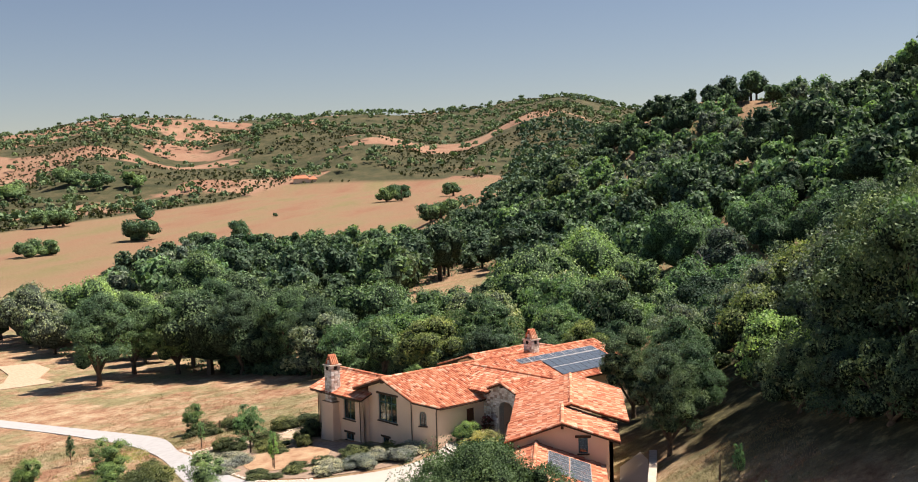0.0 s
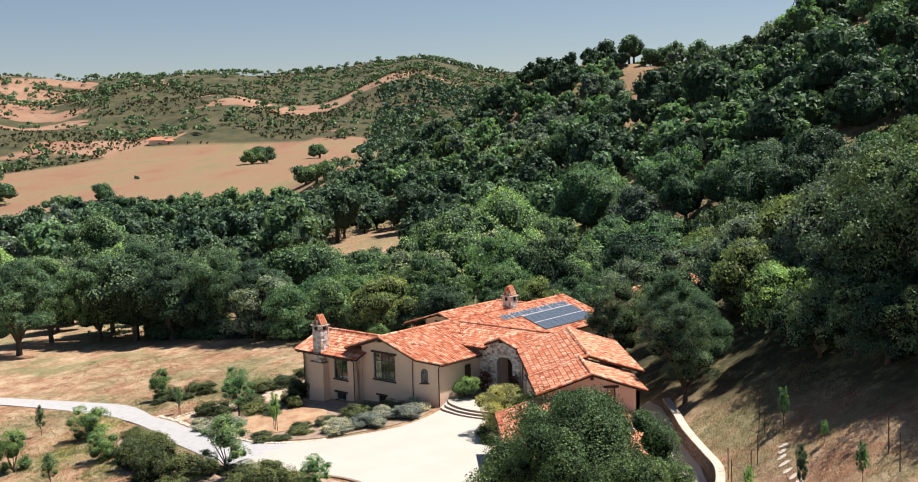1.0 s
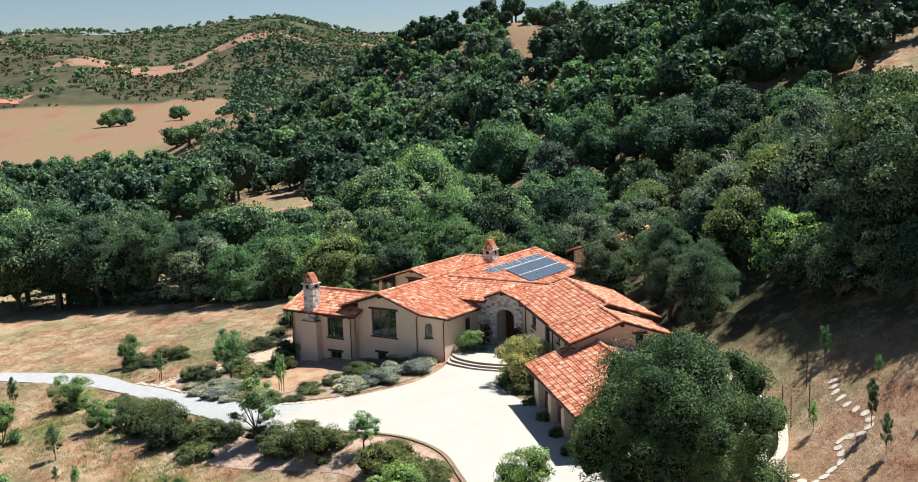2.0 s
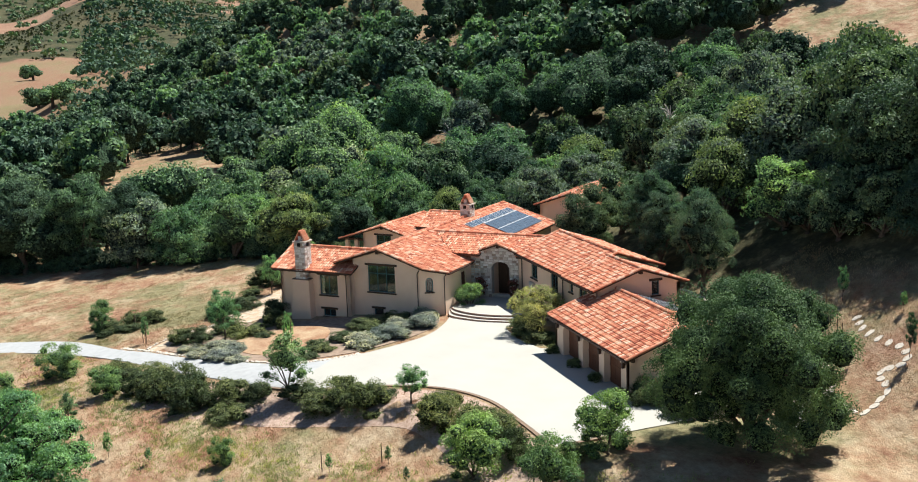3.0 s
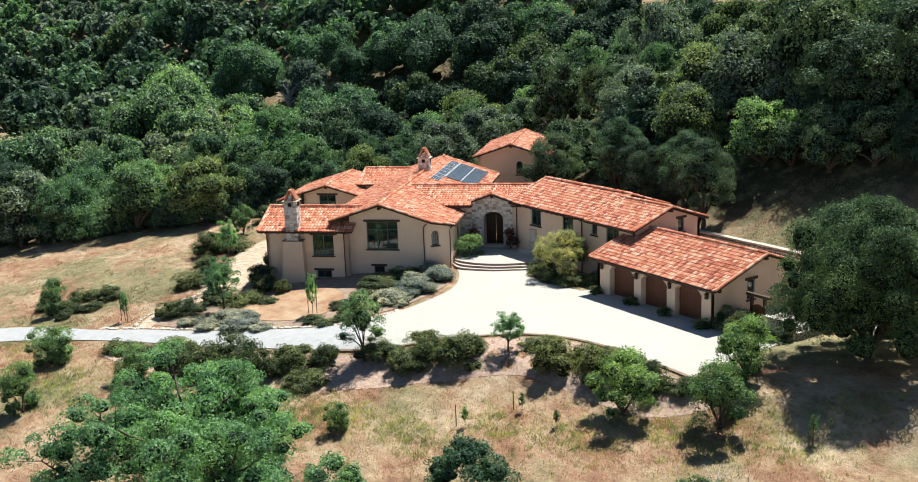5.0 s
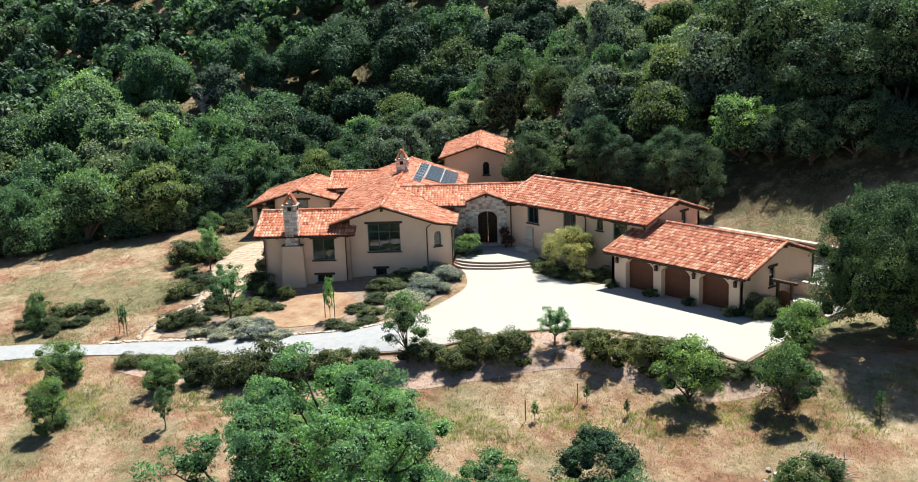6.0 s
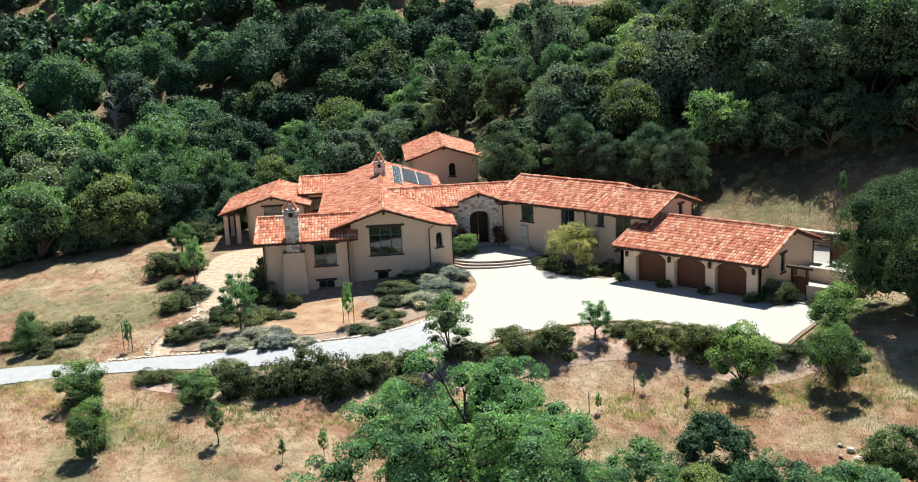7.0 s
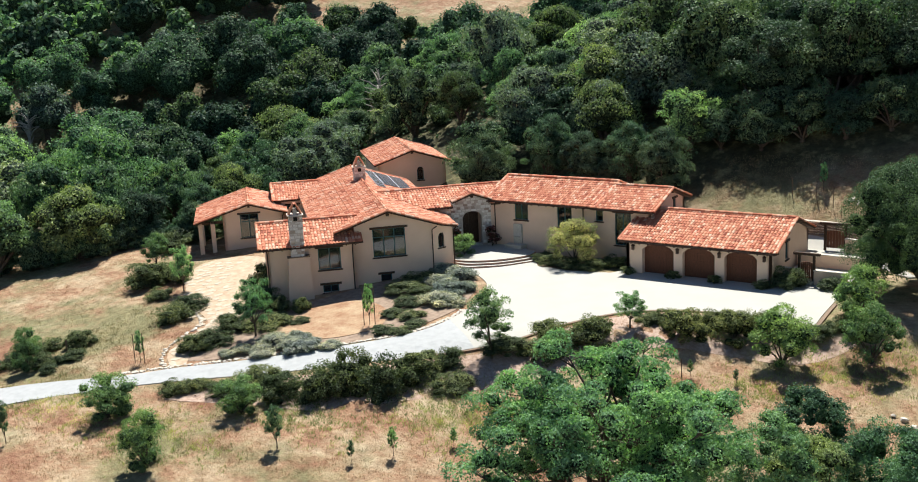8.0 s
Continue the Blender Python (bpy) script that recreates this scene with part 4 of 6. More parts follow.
# a row of small stones along the house side of the road
stone_row = smooth_line([(*p, 0) for p in N_EDGE[4:11]], 24, False)
bm = bmesh.new()
for p in stone_row:
    for _ in range(2):
        x, y = p.x - 0.15 + rng.uniform(-0.3, 0.1), p.y + 0.25 + rng.uniform(-0.1, 0.25)
        rock(bm, x, y, float(ground(x, y)) + 0.02, rng.uniform(0.08, 0.2))
tagged(part("edging_stones", bm, PALE_STONE), "small pale stones edging the road", "stones", kind="stuff")
MULCH = material("pale_mulch", speckle_look((0.30, 0.21, 0.16), (0.50, 0.38, 0.31), 4.0, 0.5), 0.95)


def lawn_look(t, b):
    blade, drift = noise_tex(t, 7.0, 6, 0.75), noise_tex(t, 0.55, 6, 0.7)
    c = ramp(t, drift, (0.36, (0.33, 0.185, 0.115)), (0.5, (0.43, 0.285, 0.185)), (0.64, (0.50, 0.385, 0.26)))
    c = mix(t, 0.7, c, ramp(t, blade, (0.34, (0.62, 0.60, 0.52)), (0.6, (1.05, 1.05, 1.0))), "MULTIPLY")
    t.links.new(c, b.inputs["Base Color"])
    bump(t, b, blade, 0.8, 0.1)


BRIGHT_GRASS = material("straw_grass", lawn_look, 0.95)
bank_bed = [(18.5, -13.8), (13, -14.1), (8, -14.6), (4.8, -16.4), (2.4, -19.4), (-0.4, -24.4), (-3.0, -27.0), (-7.2, -29.8), (-12, -32.9), (-17, -36.0), (-22, -38.9), (-21, -40.6), (-14, -38.9), (-9.4, -38.0), (-4.4, -34.6), (1.0, -29.4), (4.5, -24.6), (8.6, -20.4), (13.5, -18.9), (17.8, -17.6), (20.5, -14.0)]
tagged(draped("planting_bed", [tuple(p) for p in smooth_line([(*p, 0) for p in bank_bed], 4)], MULCH, 0.022), "pale mulch planting bed below the driveway", "planting bed", kind="structure")
SOIL = material("brown_soil", speckle_look((0.20, 0.145, 0.105), (0.36, 0.275, 0.21), 2.0, 0.5), 0.95)
front_bed = [(-9.6, -21), (-9.9, -17.6), (-11.4, -13.8), (-14.0, -11.2), (-16.4, -10.6), (-17.6, -13.0), (-20.6, -16.2), (-24.2, -23.5), (-26.5, -25.5), (-28.8, -30.5), (-25.8, -35.0), (-21.0, -33.2), (-16.0, -29.6), (-11.6, -26.4)]
tagged(draped("front_bed", [tuple(p) for p in smooth_line([(*p, 0) for p in front_bed], 4)], SOIL, 0.05), "mulch planting bed before the house", "planting bed", kind="structure")
lawn = [(-13.6, -24.6), (-15.8, -21.2), (-19.5, -20.5), (-22.6, -23.6), (-22.4, -27.6), (-19.6, -28.9), (-15.6, -27.6)]
tagged(draped("straw_lawn", [tuple(p) for p in smooth_line([(*p, 0) for p in lawn], 5)], BRIGHT_GRASS, 0.09), "small patch of orange dry grass before the house", "grass", kind="structure")
DIRT = material("pale_dirt", speckle_look((0.38, 0.28, 0.19), (0.52, 0.42, 0.31), 2.0, 0.4), 0.95)
side_yard = [(-25.2, -36.2), (-27.6, -34.4), (-28.6, -31), (-29.2, -28.6), (-32.6, -26.6), (-36.8, -24.0), (-41.5, -20.0), (-44.0, -15.5), (-41.5, -12.2), (-37.0, -12.6), (-32.0, -15.6), (-28.4, -20.0), (-27.6, -26.0), (-27.4, -29.5), (-26.4, -33.0), (-24.4, -35.4)]
tagged(draped("side_yard", [tuple(p) for p in smooth_line([(*p, 0) for p in side_yard], 4)], DIRT, 0.07), "pale dirt path and yard beside the house", "path", kind="structure")


def flagstones(name, spots, size, label, lift=0.1, mat=PALE_STONE):
    for i, (x, y) in enumerate(spots):
        bm = bmesh.new()
        n = 7
        ring = [(size * rng.uniform(0.75, 1.15) * math.cos(2 * math.pi * k / n), 0.7 * size * rng.uniform(0.75, 1.15) * math.sin(2 * math.pi * k / n)) for k in range(n)]
        t = rng.uniform(0, 3.1)
        g = float(ground(x, y))
        low = [bm.verts.new((x + a * math.cos(t) - b * math.sin(t), y + a * math.sin(t) + b * math.cos(t), 0)) for a, b in ring]
        for v in low:
            v.co.z = float(ground(v.co.x, v.co.y)) - 0.05
        high = [bm.verts.new((v.co.x * 0.98 + x * 0.02, v.co.y * 0.98 + y * 0.02, v.co.z + 0.05 + lift)) for v in low]
        bm.faces.new(high)
        for k in range(n):
            bm.faces.new((low[k], low[(k + 1) % n], high[(k + 1) % n], high[k]))
        tagged(part("stepping_stone", bm, mat), label, "paving stone", name)


way = smooth_line([(-25.1, -35.8, 0), (-27.2, -33.6, 0), (-28.2, -30.6, 0), (-29.2, -27.8, 0), (-32.4, -25.2, 0), (-36.0, -22.4, 0), (-40.0, -18.6, 0), (-41.6, -15.4, 0)], 6, False)
TAN_STONE = material("tan_flagstone", speckle_look((0.40, 0.33, 0.25), (0.56, 0.49, 0.39), 3.0, 0.4), 0.9)
laid = []
for p in smooth_line([(q.x, q.y, 0) for q in way], 3, False):
    for _ in range(4):
        w = 0.55 if p.y < -28 else 1.9
        x, y = p.x + rng.uniform(-w, w), p.y + rng.uniform(-w, w) * 0.8
        if len(laid) < 130 and all((x - a) ** 2 + (y - b) ** 2 > 0.72 for a, b in laid):
            laid.append((x, y))
flagstones("path stones", laid, 0.5, "flat tan flagstone on the dirt path", 0.09, TAN_STONE)
bm = bmesh.new()
for p in smooth_line([(-25.9, -36.4, 0), (-28.2, -34.4, 0), (-29.3, -31.0, 0), (-29.9, -28.8, 0), (-32.8, -26.8, 0)], 16, False):
    x, y = p.x + rng.uniform(-0.15, 0.15), p.y + rng.uniform(-0.15, 0.15)
    rock(bm, x, y, float(ground(x, y)) + 0.06, rng.uniform(0.1, 0.2))
tagged(part("path_edging_stones", bm, PALE_STONE), "small pale stones edging the dirt path", "stones", kind="stuff")
flagstones("slope stones", [(13.4, 12.4), (14.1, 12.1), (14.8, 11.8), (15.8, 11.6), (16.9, 11.4), (18.0, 11.4), (19.0, 11.4), (19.9, 11.2), (20.5, 10.8), (20.6, 10.2), (20.1, 9.7), (19.9, 9.2), (20.4, 8.8), (21.1, 8.6), (21.8, 8.2), (22.0, 7.5), (22.2, 6.9), (22.2, 6.2), (21.4, 5.9), (20.5, 5.9)], 0.36, "pale stepping stone on the bare slope", 0.05)


# ---- house: openings and details ----
def window(parent, fr, a, b, lo, hi, sill, head, cols=2, transom=0.0, lintel=True, depth=0.12, bars=0, rise=0.0):
    """A framed window in the wall from a to b."""
    w = fr.along(a, b)
    t, n = 0.07, (hi - lo - 0.07) / cols
    rows = [(sill + t, transom - 0.035), (transom + 0.035, head - t)] if transom else [(sill + t, head - t)]
    holes = [(t + k * n, (k + 1) * n, z0, z1, 0) for k in range(cols) for z0, z1 in rows]
    win = wall(parent, w, (lo, depth), (hi, depth), sill, [(0, head), (hi - lo, head)], holes, 0.09, TEAL, "window")
    tagged(win, "dark teal framed window")
    step = (hi - lo) / cols
    for k in range(cols):
        pb = bmesh.new()
        block(pb, w, lo + k * step + 0.04, lo + (k + 1) * step - 0.04, depth + 0.035, depth + 0.05, sill + 0.04, head - 0.04)
        part("pane", pb, GLASS, win, "dark reflecting glass")
    sb = bmesh.new()
    block(sb, w, lo - 0.12, hi + 0.12, -0.09, depth - 0.01, sill - 0.12, sill - 0.003)
    part("sill", sb, DARKWOOD, win)
    if lintel:
        lb = bmesh.new()
        block(lb, w, lo - 0.25, hi + 0.25, -0.07, 0.06, head + 0.003, head + 0.2)
        part("lintel", lb, DARKWOOD, win, "dark timber lintel")
    for k in range(bars):
        gb = bmesh.new()
        x = lo + (hi - lo) * (k + 1) / (bars + 1)
        block(gb, w, x - 0.015, x + 0.015, -0.05, -0.02, sill, head)
        part("grille_bar", gb, BRONZE, win)
    # a dim room behind the glass
    rb = bmesh.new()
    block(rb, w, lo - 0.5, hi + 0.5, 1.6, 1.7, sill - 0.6, head + 0.4)
    part("room_wall", rb, DARKROOM, win)
    return win


window(house, MAIN, (-3.0, 0.6), (4.1, 0.6), 1.6, 4.55, 1.46, 4.03, 3, 3.25)
window(house, MAIN, (-3.0, 0.6), (4.1, 0.6), 2.15, 3.15, -0.9, -0.15, 1)
window(house, MAIN, (4.1, 0.6), (6.15, 1.8), 0.6, 1.3, 1.75, 3.1, 1, lintel=False, bars=3)
window(house, MAIN, (-10.9, -0.1), (-3.0, -0.1), 4.5, 6.5, 0.95, 2.9, 2)
window(house, MAIN, (-10.9, -0.1), (-3.0, -0.1), 4.75, 6.15, -1.15, -0.45, 2)
window(house, MAIN, (-14.8, 22.1), (-8.4, 22.1), 1.8, 3.75, -0.05, 2.5, 2, 1.7)
window(house, MAIN, (-8.4, 25.4), (-6.0, 25.4), 0.6, 1.8, 1.2, 2.5, 1)
for lo, hi, sill, head, cols in ((2.7, 4.2, 2.72, 4.3, 2), (7.4, 8.95, 2.3, 4.3, 2), (11.45, 12.2, 3.2, 4.2, 1), (13.4, 15.0, 1.1, 4.1, 2)):
    window(house, EAST, (-17.4, -1.7), (-0.4, -1.7), lo, hi, sill, head, cols)
window(house, EAST, (-0.4, -1.7), (-0.4, 5.8), 4.9, 5.6, 3.55, 4.75, 1)
window(garage, EAST, (11.6, -5.0), (11.6, 4.8), 3.45, 4.25, 1.1, 2.6, 1)
window(guest, MAIN, (3.6, 32.6), (11.7, 32.6), 4.6, 5.4, 3.0, 4.6, 1, lintel=False, bars=2)


def plank_door(parent, fr, a, b, lo, hi, z0, z1, depth, name, boards=9, label="", mat=DOORWOOD):
    w = fr.along(a, b)
    bm = bmesh.new()
    block(bm, w, lo, hi, depth + 0.03, depth + 0.09, z0, z1)
    door = part(name, bm, mat, parent, label)
    step = (hi - lo) / boards
    for k in range(boards):
        pb = bmesh.new()
        block(pb, w, lo + k * step + 0.012, lo + (k + 1) * step - 0.012, depth, depth + 0.03, z0 + 0.02, z1 - 0.02)
        part("board", pb, mat, door)
    for z in (z0 + 0.25, (z0 + z1) / 2, z1 - 0.7):
        pb = bmesh.new()
        block(pb, w, lo + 0.02, hi - 0.02, depth - 0.03, depth - 0.002, z, z + 0.16)
        part("rail", pb, mat, door)
    return door


for lo, hi in ((1.5, 4.4), (5.2, 8.05), (8.9, 11.65)):
    plank_door(garage, EAST, (-1.3, -5.0), (11.6, -5.0), lo - 0.02, hi + 0.02, -0.5, 2.3, 0.52, "garage_door", 10, "red-brown timber garage door under an arch")
for k in range(2):
    plank_door(house, MAIN, (7.2, 7.55), (11.2, 7.55), 1.13 + 0.98 * k, 2.09 + 0.98 * k, 0.08, 3.6, 1.7, "front_door", 5, "dark timber front door leaf", DARKWOOD)
plank_door(house, MAIN, (6.15, 1.8), (6.15, 7.6), 3.58, 4.62, 0.1, 2.85, 0.15, "side_door", 4, "dark timber side door")


def stonework(parent, fr, a, b, z0, top, gaps, name="stone_facing", course=0.24, proud=0.07, seed=1):
    """Rough squared stones over the face of a wall from a to b."""
    w = fr.along(a, b)
    r = np.random.RandomState(seed)
    length = math.hypot(b[0] - a[0], b[1] - a[1])
    ds, zs = [p[0] for p in top], [p[1] for p in top]
    bm = bmesh.new()
    z = z0
    while z < max(zs):
        h = course * r.uniform(0.75, 1.25)
        x = 0.0
        while x < length - 0.05:
            l = min(r.uniform(0.25, 0.55), length - x)
            c = (x + l / 2, z + h / 2)
            if c[1] < np.interp(c[0], ds, zs) - 0.1 and not any(g(*c) for g in gaps):
                p = proud * r.uniform(0.5, 1.3)
                j = [r.uniform(-0.02, 0.02) for _ in range(8)]
                q = [(x + 0.015 + j[0], z + 0.015 + j[1]), (x + l - 0.015 + j[2], z + 0.015 + j[3]), (x + l - 0.015 + j[4], z + h - 0.015 + j[5]), (x + 0.015 + j[6], z + h - 0.015 + j[7])]
                mid = (sum(t[0] for t in q) / 4, sum(t[1] for t in q) / 4)
                hexa(bm, [w(u, 0.02, v) for u, v in q], [w(mid[0] + (u - mid[0]) * 0.88, -p, mid[1] + (v - mid[1]) * 0.85) for u, v in q])
            x += l
        z += h
    ob = part(name, bm, STONE, parent)
    return tagged(ob, "pale mixed rough stone facing", kind="stuff")


def in_arch(u, z):
    return 1.0 < u < 3.2 and z < 3.05 + 0.6 * math.sqrt(max(0, 1 - ((u - 2.1) / 1.1) ** 2))


stonework(house, MAIN, (7.2, 7.55), (11.2, 7.55), -0.5, [(0, 4.5), (2.05, 5.25), (4.0, 4.5)], [in_arch])
stonework(house, MAIN, (6.15, 7.6), (7.2, 7.6), -0.5, [(0, 4.2), (1.05, 4.2)], [], seed=4)


def chimney(fr, u, v, half, z0, z1, cap, flue_seed):
    """A stone shaft with a small tiled hood on four legs."""
    bm = bmesh.new()
    block(bm, fr, u - half, u + half, v - half, v + half, z0, z1)
    ch = part("chimney", bm, MORTAR, house, "stone chimney with a tiled hood")
    c = [(u - half, v - half), (u + half, v - half), (u + half, v + half), (u - half, v + half)]
    for i in range(4):
        stonework(ch, fr, c[i], c[(i + 1) % 4], z0, [(0, z1 + 0.1), (2 * half, z1 + 0.1)], [], "stone_facing", 0.26, 0.05, flue_seed + i)
    # dark blocks on the faces stand in for shaded flue slots
    for du, dv in ((0, -1), (1, 0), (0, 1), (-1, 0)):
        vb = bmesh.new()
        block(vb, fr, u + min(du, 0) * (half + 0.075) - (0.17 if du == 0 else 0) + (half - 0.1 if du == 1 else 0), u + (0.17 if du == 0 else half + 0.075 if du == 1 else -half + 0.1),
              v + min(dv, 0) * (half + 0.075) - (0.17 if dv == 0 else 0) + (half - 0.1 if dv == 1 else 0), v + (0.17 if dv == 0 else half + 0.075 if dv == 1 else -half + 0.1), z1 - 0.42, z1 - 0.08)
        part("flue_opening", vb, FLUE_SHADE, ch, "dark block standing for a shaded flue opening")
    sb = bmesh.new()
    block(sb, fr, u - half - 0.14, u + half + 0.14, v - half - 0.14, v + half + 0.14, z1, z1 + 0.09)
    part("cap_slab", sb, PALE_STONE, ch)
    z = z1 + 0.093
    for dv in (-1, 1):
        lb = bmesh.new()
        block(lb, fr, u - 0.16, u + 0.16, v + dv * (half - 0.2) - 0.09, v + dv * (half - 0.2) + 0.09, z, z + cap * 0.5)
        part("hood_pier", lb, MORTAR, ch)
    q = half * 0.88
    for s in (-1, 1):
        hb = bmesh.new()
        low = [(u + s * q, v - q), (u + s * q, v + q), (u + s * 0.05, v + q * 0.9), (u + s * 0.05, v - q * 0.9)]
        hgt = (z + 0.075, z + 0.075, z + cap, z + cap)
        hexa(hb, [fr(*p2, h2 - 0.07) for p2, h2 in zip(low, hgt)], [fr(*p2, h2) for p2, h2 in zip(low, hgt)])
        slab = part("hood_slab", hb, TILE, ch, "leaning tiled hood slab")
        for k in range(4):
            t = (k + 0.5) / 4 * 2 - 1
            barrels(slab, [fr(u + s * 0.05, v + t * q * 0.84, z + cap + 0.01), fr(u + s * (q + 0.04), v + t * q * 0.93, z + 0.085)], "hood_tile", 0.10, 0.4)
    return ch


chimney(MAIN, -8.15, -0.15, 0.56, 2.4, 6.1, 0.92, 10)
chimney(MAIN, -0.1, 20.2, 0.58, 4.6, 6.95, 0.98, 20)
bm = bmesh.new()
hexa(bm, [MAIN(*p) for p in ((-9.35, -1.15, -2.8), (-6.95, -1.15, -2.8), (-6.95, -0.05, -2.8), (-9.35, -0.05, -2.8))],
     [MAIN(*p) for p in ((-9.02, -0.80, 2.42), (-7.22, -0.80, 2.42), (-7.22, -0.05, 2.42), (-9.02, -0.05, 2.42))])
part("chimney_base", bm, STUCCO, house, "tapered stucco chimney base")
bm = bmesh.new()
block(bm, MAIN, -9.1, -7.14, -0.88, -0.04, 2.423, 2.5)
part("chimney_shelf", bm, KERBSTONE, house)


def pipe(parent, pts, r=0.05, name="downspout"):
    v, f = [], []
    limb(v, f, pts, [r] * len(pts), 6)
    return mesh_object(name, v, f, BRONZE, parent, smooth=True)


for u, v, out, zt, zb in ((4.0, 0.5, (0.4, -0.4), 3.95, -1.0), (-3.35, -0.2, (0.1, -0.5), 3.3, -2.3), (-10.8, -0.2, (-0.1, -0.5), 3.3, -2.5), (6.2, 1.7, (0.3, -0.2), 3.5, -0.8), (-8.5, 22.0, (0.2, -0.4), 2.4, -2.0)):
    pipe(house, [MAIN(u + out[0], v + out[1], zt), MAIN(u + 0.3 * out[0], v + 0.3 * out[1], zt - 0.25), MAIN(u, v - 0.05, zt - 0.4), MAIN(u, v - 0.05, zb)])
for x, zt in ((-16.9, 4.45), (-7.2, 4.45)):
    pipe(house, [(x, -2.1, zt), (x, -1.9, zt - 0.2), (x, -1.78, zt - 0.35), (x, -1.78, -0.5)])
pipe(garage, [(11.4, -5.4, 2.45), (11.45, -5.1, 2.2), (11.45, -5.08, -0.6)])


def gutter(parent, fr, a, b, z):
    w = fr.along(a, b)
    bm = bmesh.new()
    l = math.hypot(b[0] - a[0], b[1] - a[1])
    block(bm, w, 0, l, -0.09, 0.03, z - 0.17, z - 0.06)
    part("gutter", bm, BRONZE, parent)


gutter(house, MAIN, (-11.4, -0.78), (-2.8, -0.78), 3.37)
gutter(house, MAIN, (6.62, 1.8), (6.62, 6.9), 3.52)
gutter(house, MAIN, (4.7, 7.02), (7.3, 7.02), 4.26)
gutter(house, EAST, (-17.6, -2.28), (-5.7, -2.28), 4.56)
gutter(house, EAST, (-6.1, -2.38), (0.1, -2.38), 4.52)
gutter(garage, EAST, (-1.8, -5.48), (12.0, -5.48), 2.54)


def rafters(parent, fr, along, lo, hi, edge, z, pitch, side, step=0.8, run=0.6):
    """Rafter tails under an eave."""
    s = lo + 0.3
    while s < hi:
        bm = bmesh.new()
        e0, e1 = edge, edge - side * run
        pts = [(s - 0.05, e0), (s + 0.05, e0), (s + 0.05, e1), (s - 0.05, e1)]
        zz = [z - 0.165, z - 0.165, z - 0.165 + pitch * run, z - 0.165 + pitch * run]
        q = [(p if along == "u" else p[::-1]) for p in pts]
        hexa(bm, [fr(p[0], p[1], k - 0.13) for p, k in zip(q, zz)], [fr(p[0], p[1], k) for p, k in zip(q, zz)])
        part("rafter_tail", bm, DARKWOOD, parent)
        s += step


rafters(house, MAIN, "u", -11.4, -2.8, -0.72, 3.38, 0.41, -1)
rafters(house, EAST, "u", -17.6, -6.2, -2.22, 4.57, 0.33, -1)
rafters(garage, EAST, "u", -1.8, 12.0, -5.42, 2.55, 0.345, -1)
# ridge beam ends of the gables
for fr, u, v, z, par in ((MAIN, 0, 0.1, 5.35, house), (MAIN, 9.25, 7.1, 5.1, house), (MAIN, -12.0, 21.6, 3.4, house), (EAST, 0.05, 2.0, 5.65, house), (EAST, 12.0, 0.0, 4.1, garage), (EAST, 12.0, -4.9, 2.45, garage), (MAIN, 7.65, 32.1, 6.4, guest)):
    bm = bmesh.new()
    block(bm, fr, u - 0.12, u + 0.12, v - 0.12, v + 0.45, z - 0.1, z + 0.12) if fr is MAIN else block(bm, fr, u - 0.5, u + 0.1, v - 0.11, v + 0.11, z - 0.1, z + 0.12)
    part("beam_end", bm, DARKWOOD, par)


def lantern(x, y, z):
    bm = bmesh.new()
    block(bm, EAST, x - 0.1, x + 0.1, y - 0.28, y - 0.08, z - 0.2, z + 0.15)
    lamp = part("wall_lantern", bm, BRONZE, garage, "dark bronze wall lantern")
    cb = bmesh.new()
    hexa(cb, [EAST(x + a * 0.15, y - 0.18 + b * 0.15, z + 0.153) for a, b in ((-1, -1), (1, -1), (1, 1), (-1, 1))], [EAST(x + a * 0.03, y - 0.18 + b * 0.03, z + 0.32) for a, b in ((-1, -1), (1, -1), (1, 1), (-1, 1))])
    part("lantern_cap", cb, BRONZE, lamp)
    ab = bmesh.new()
    block(ab, EAST, x - 0.02, x + 0.02, y - 0.08, y + 0.02, z - 0.02, z + 0.04)
    part("bracket", ab, BRONZE, lamp)


for x in (-0.6, 3.5, 7.2, 11.0):
    lantern(x, -5.0, 1.9)
# porch posts of the back wing
for u in (-17.2, -15.9):
    bm = bmesh.new()
    block(bm, MAIN, u - 0.22, u + 0.22, 22.2, 22.64, -2.4, 1.95)
    part("porch_pier", bm, STUCCO, house, "tan stucco porch pier")
bm = bmesh.new()
block(bm, MAIN, -17.5, -14.9, 22.2, 22.6, 1.70, 1.95)
part("porch_beam", bm, DARKWOOD, house)
for v in (27.0, 31.6):
    bm = bmesh.new()
    block(bm, MAIN, -17.4, -16.98, v - 0.2, v + 0.2, -2.4, 1.95)
    part("porch_pier", bm, STUCCO, house)
bm = bmesh.new()
block(bm, MAIN, -17.8, -8.0, 21.6, 32.4, -2.6, -1.75)
part("porch_slab", bm, DRIVE, house)


# the deep entry porch
for a, b, c, d in ((8.2, 8.35, 8.16, 9.4), (10.25, 10.4, 8.16, 9.4)):
    bm = bmesh.new()
    block(bm, MAIN, a, b, c, d, -0.4, 3.9)
    part("porch_side", bm, STUCCO, house)
bm = bmesh.new()
block(bm, MAIN, 8.2, 10.4, 8.16, 9.45, 3.62, 3.75)
part("porch_ceiling", bm, DARKWOOD, house)


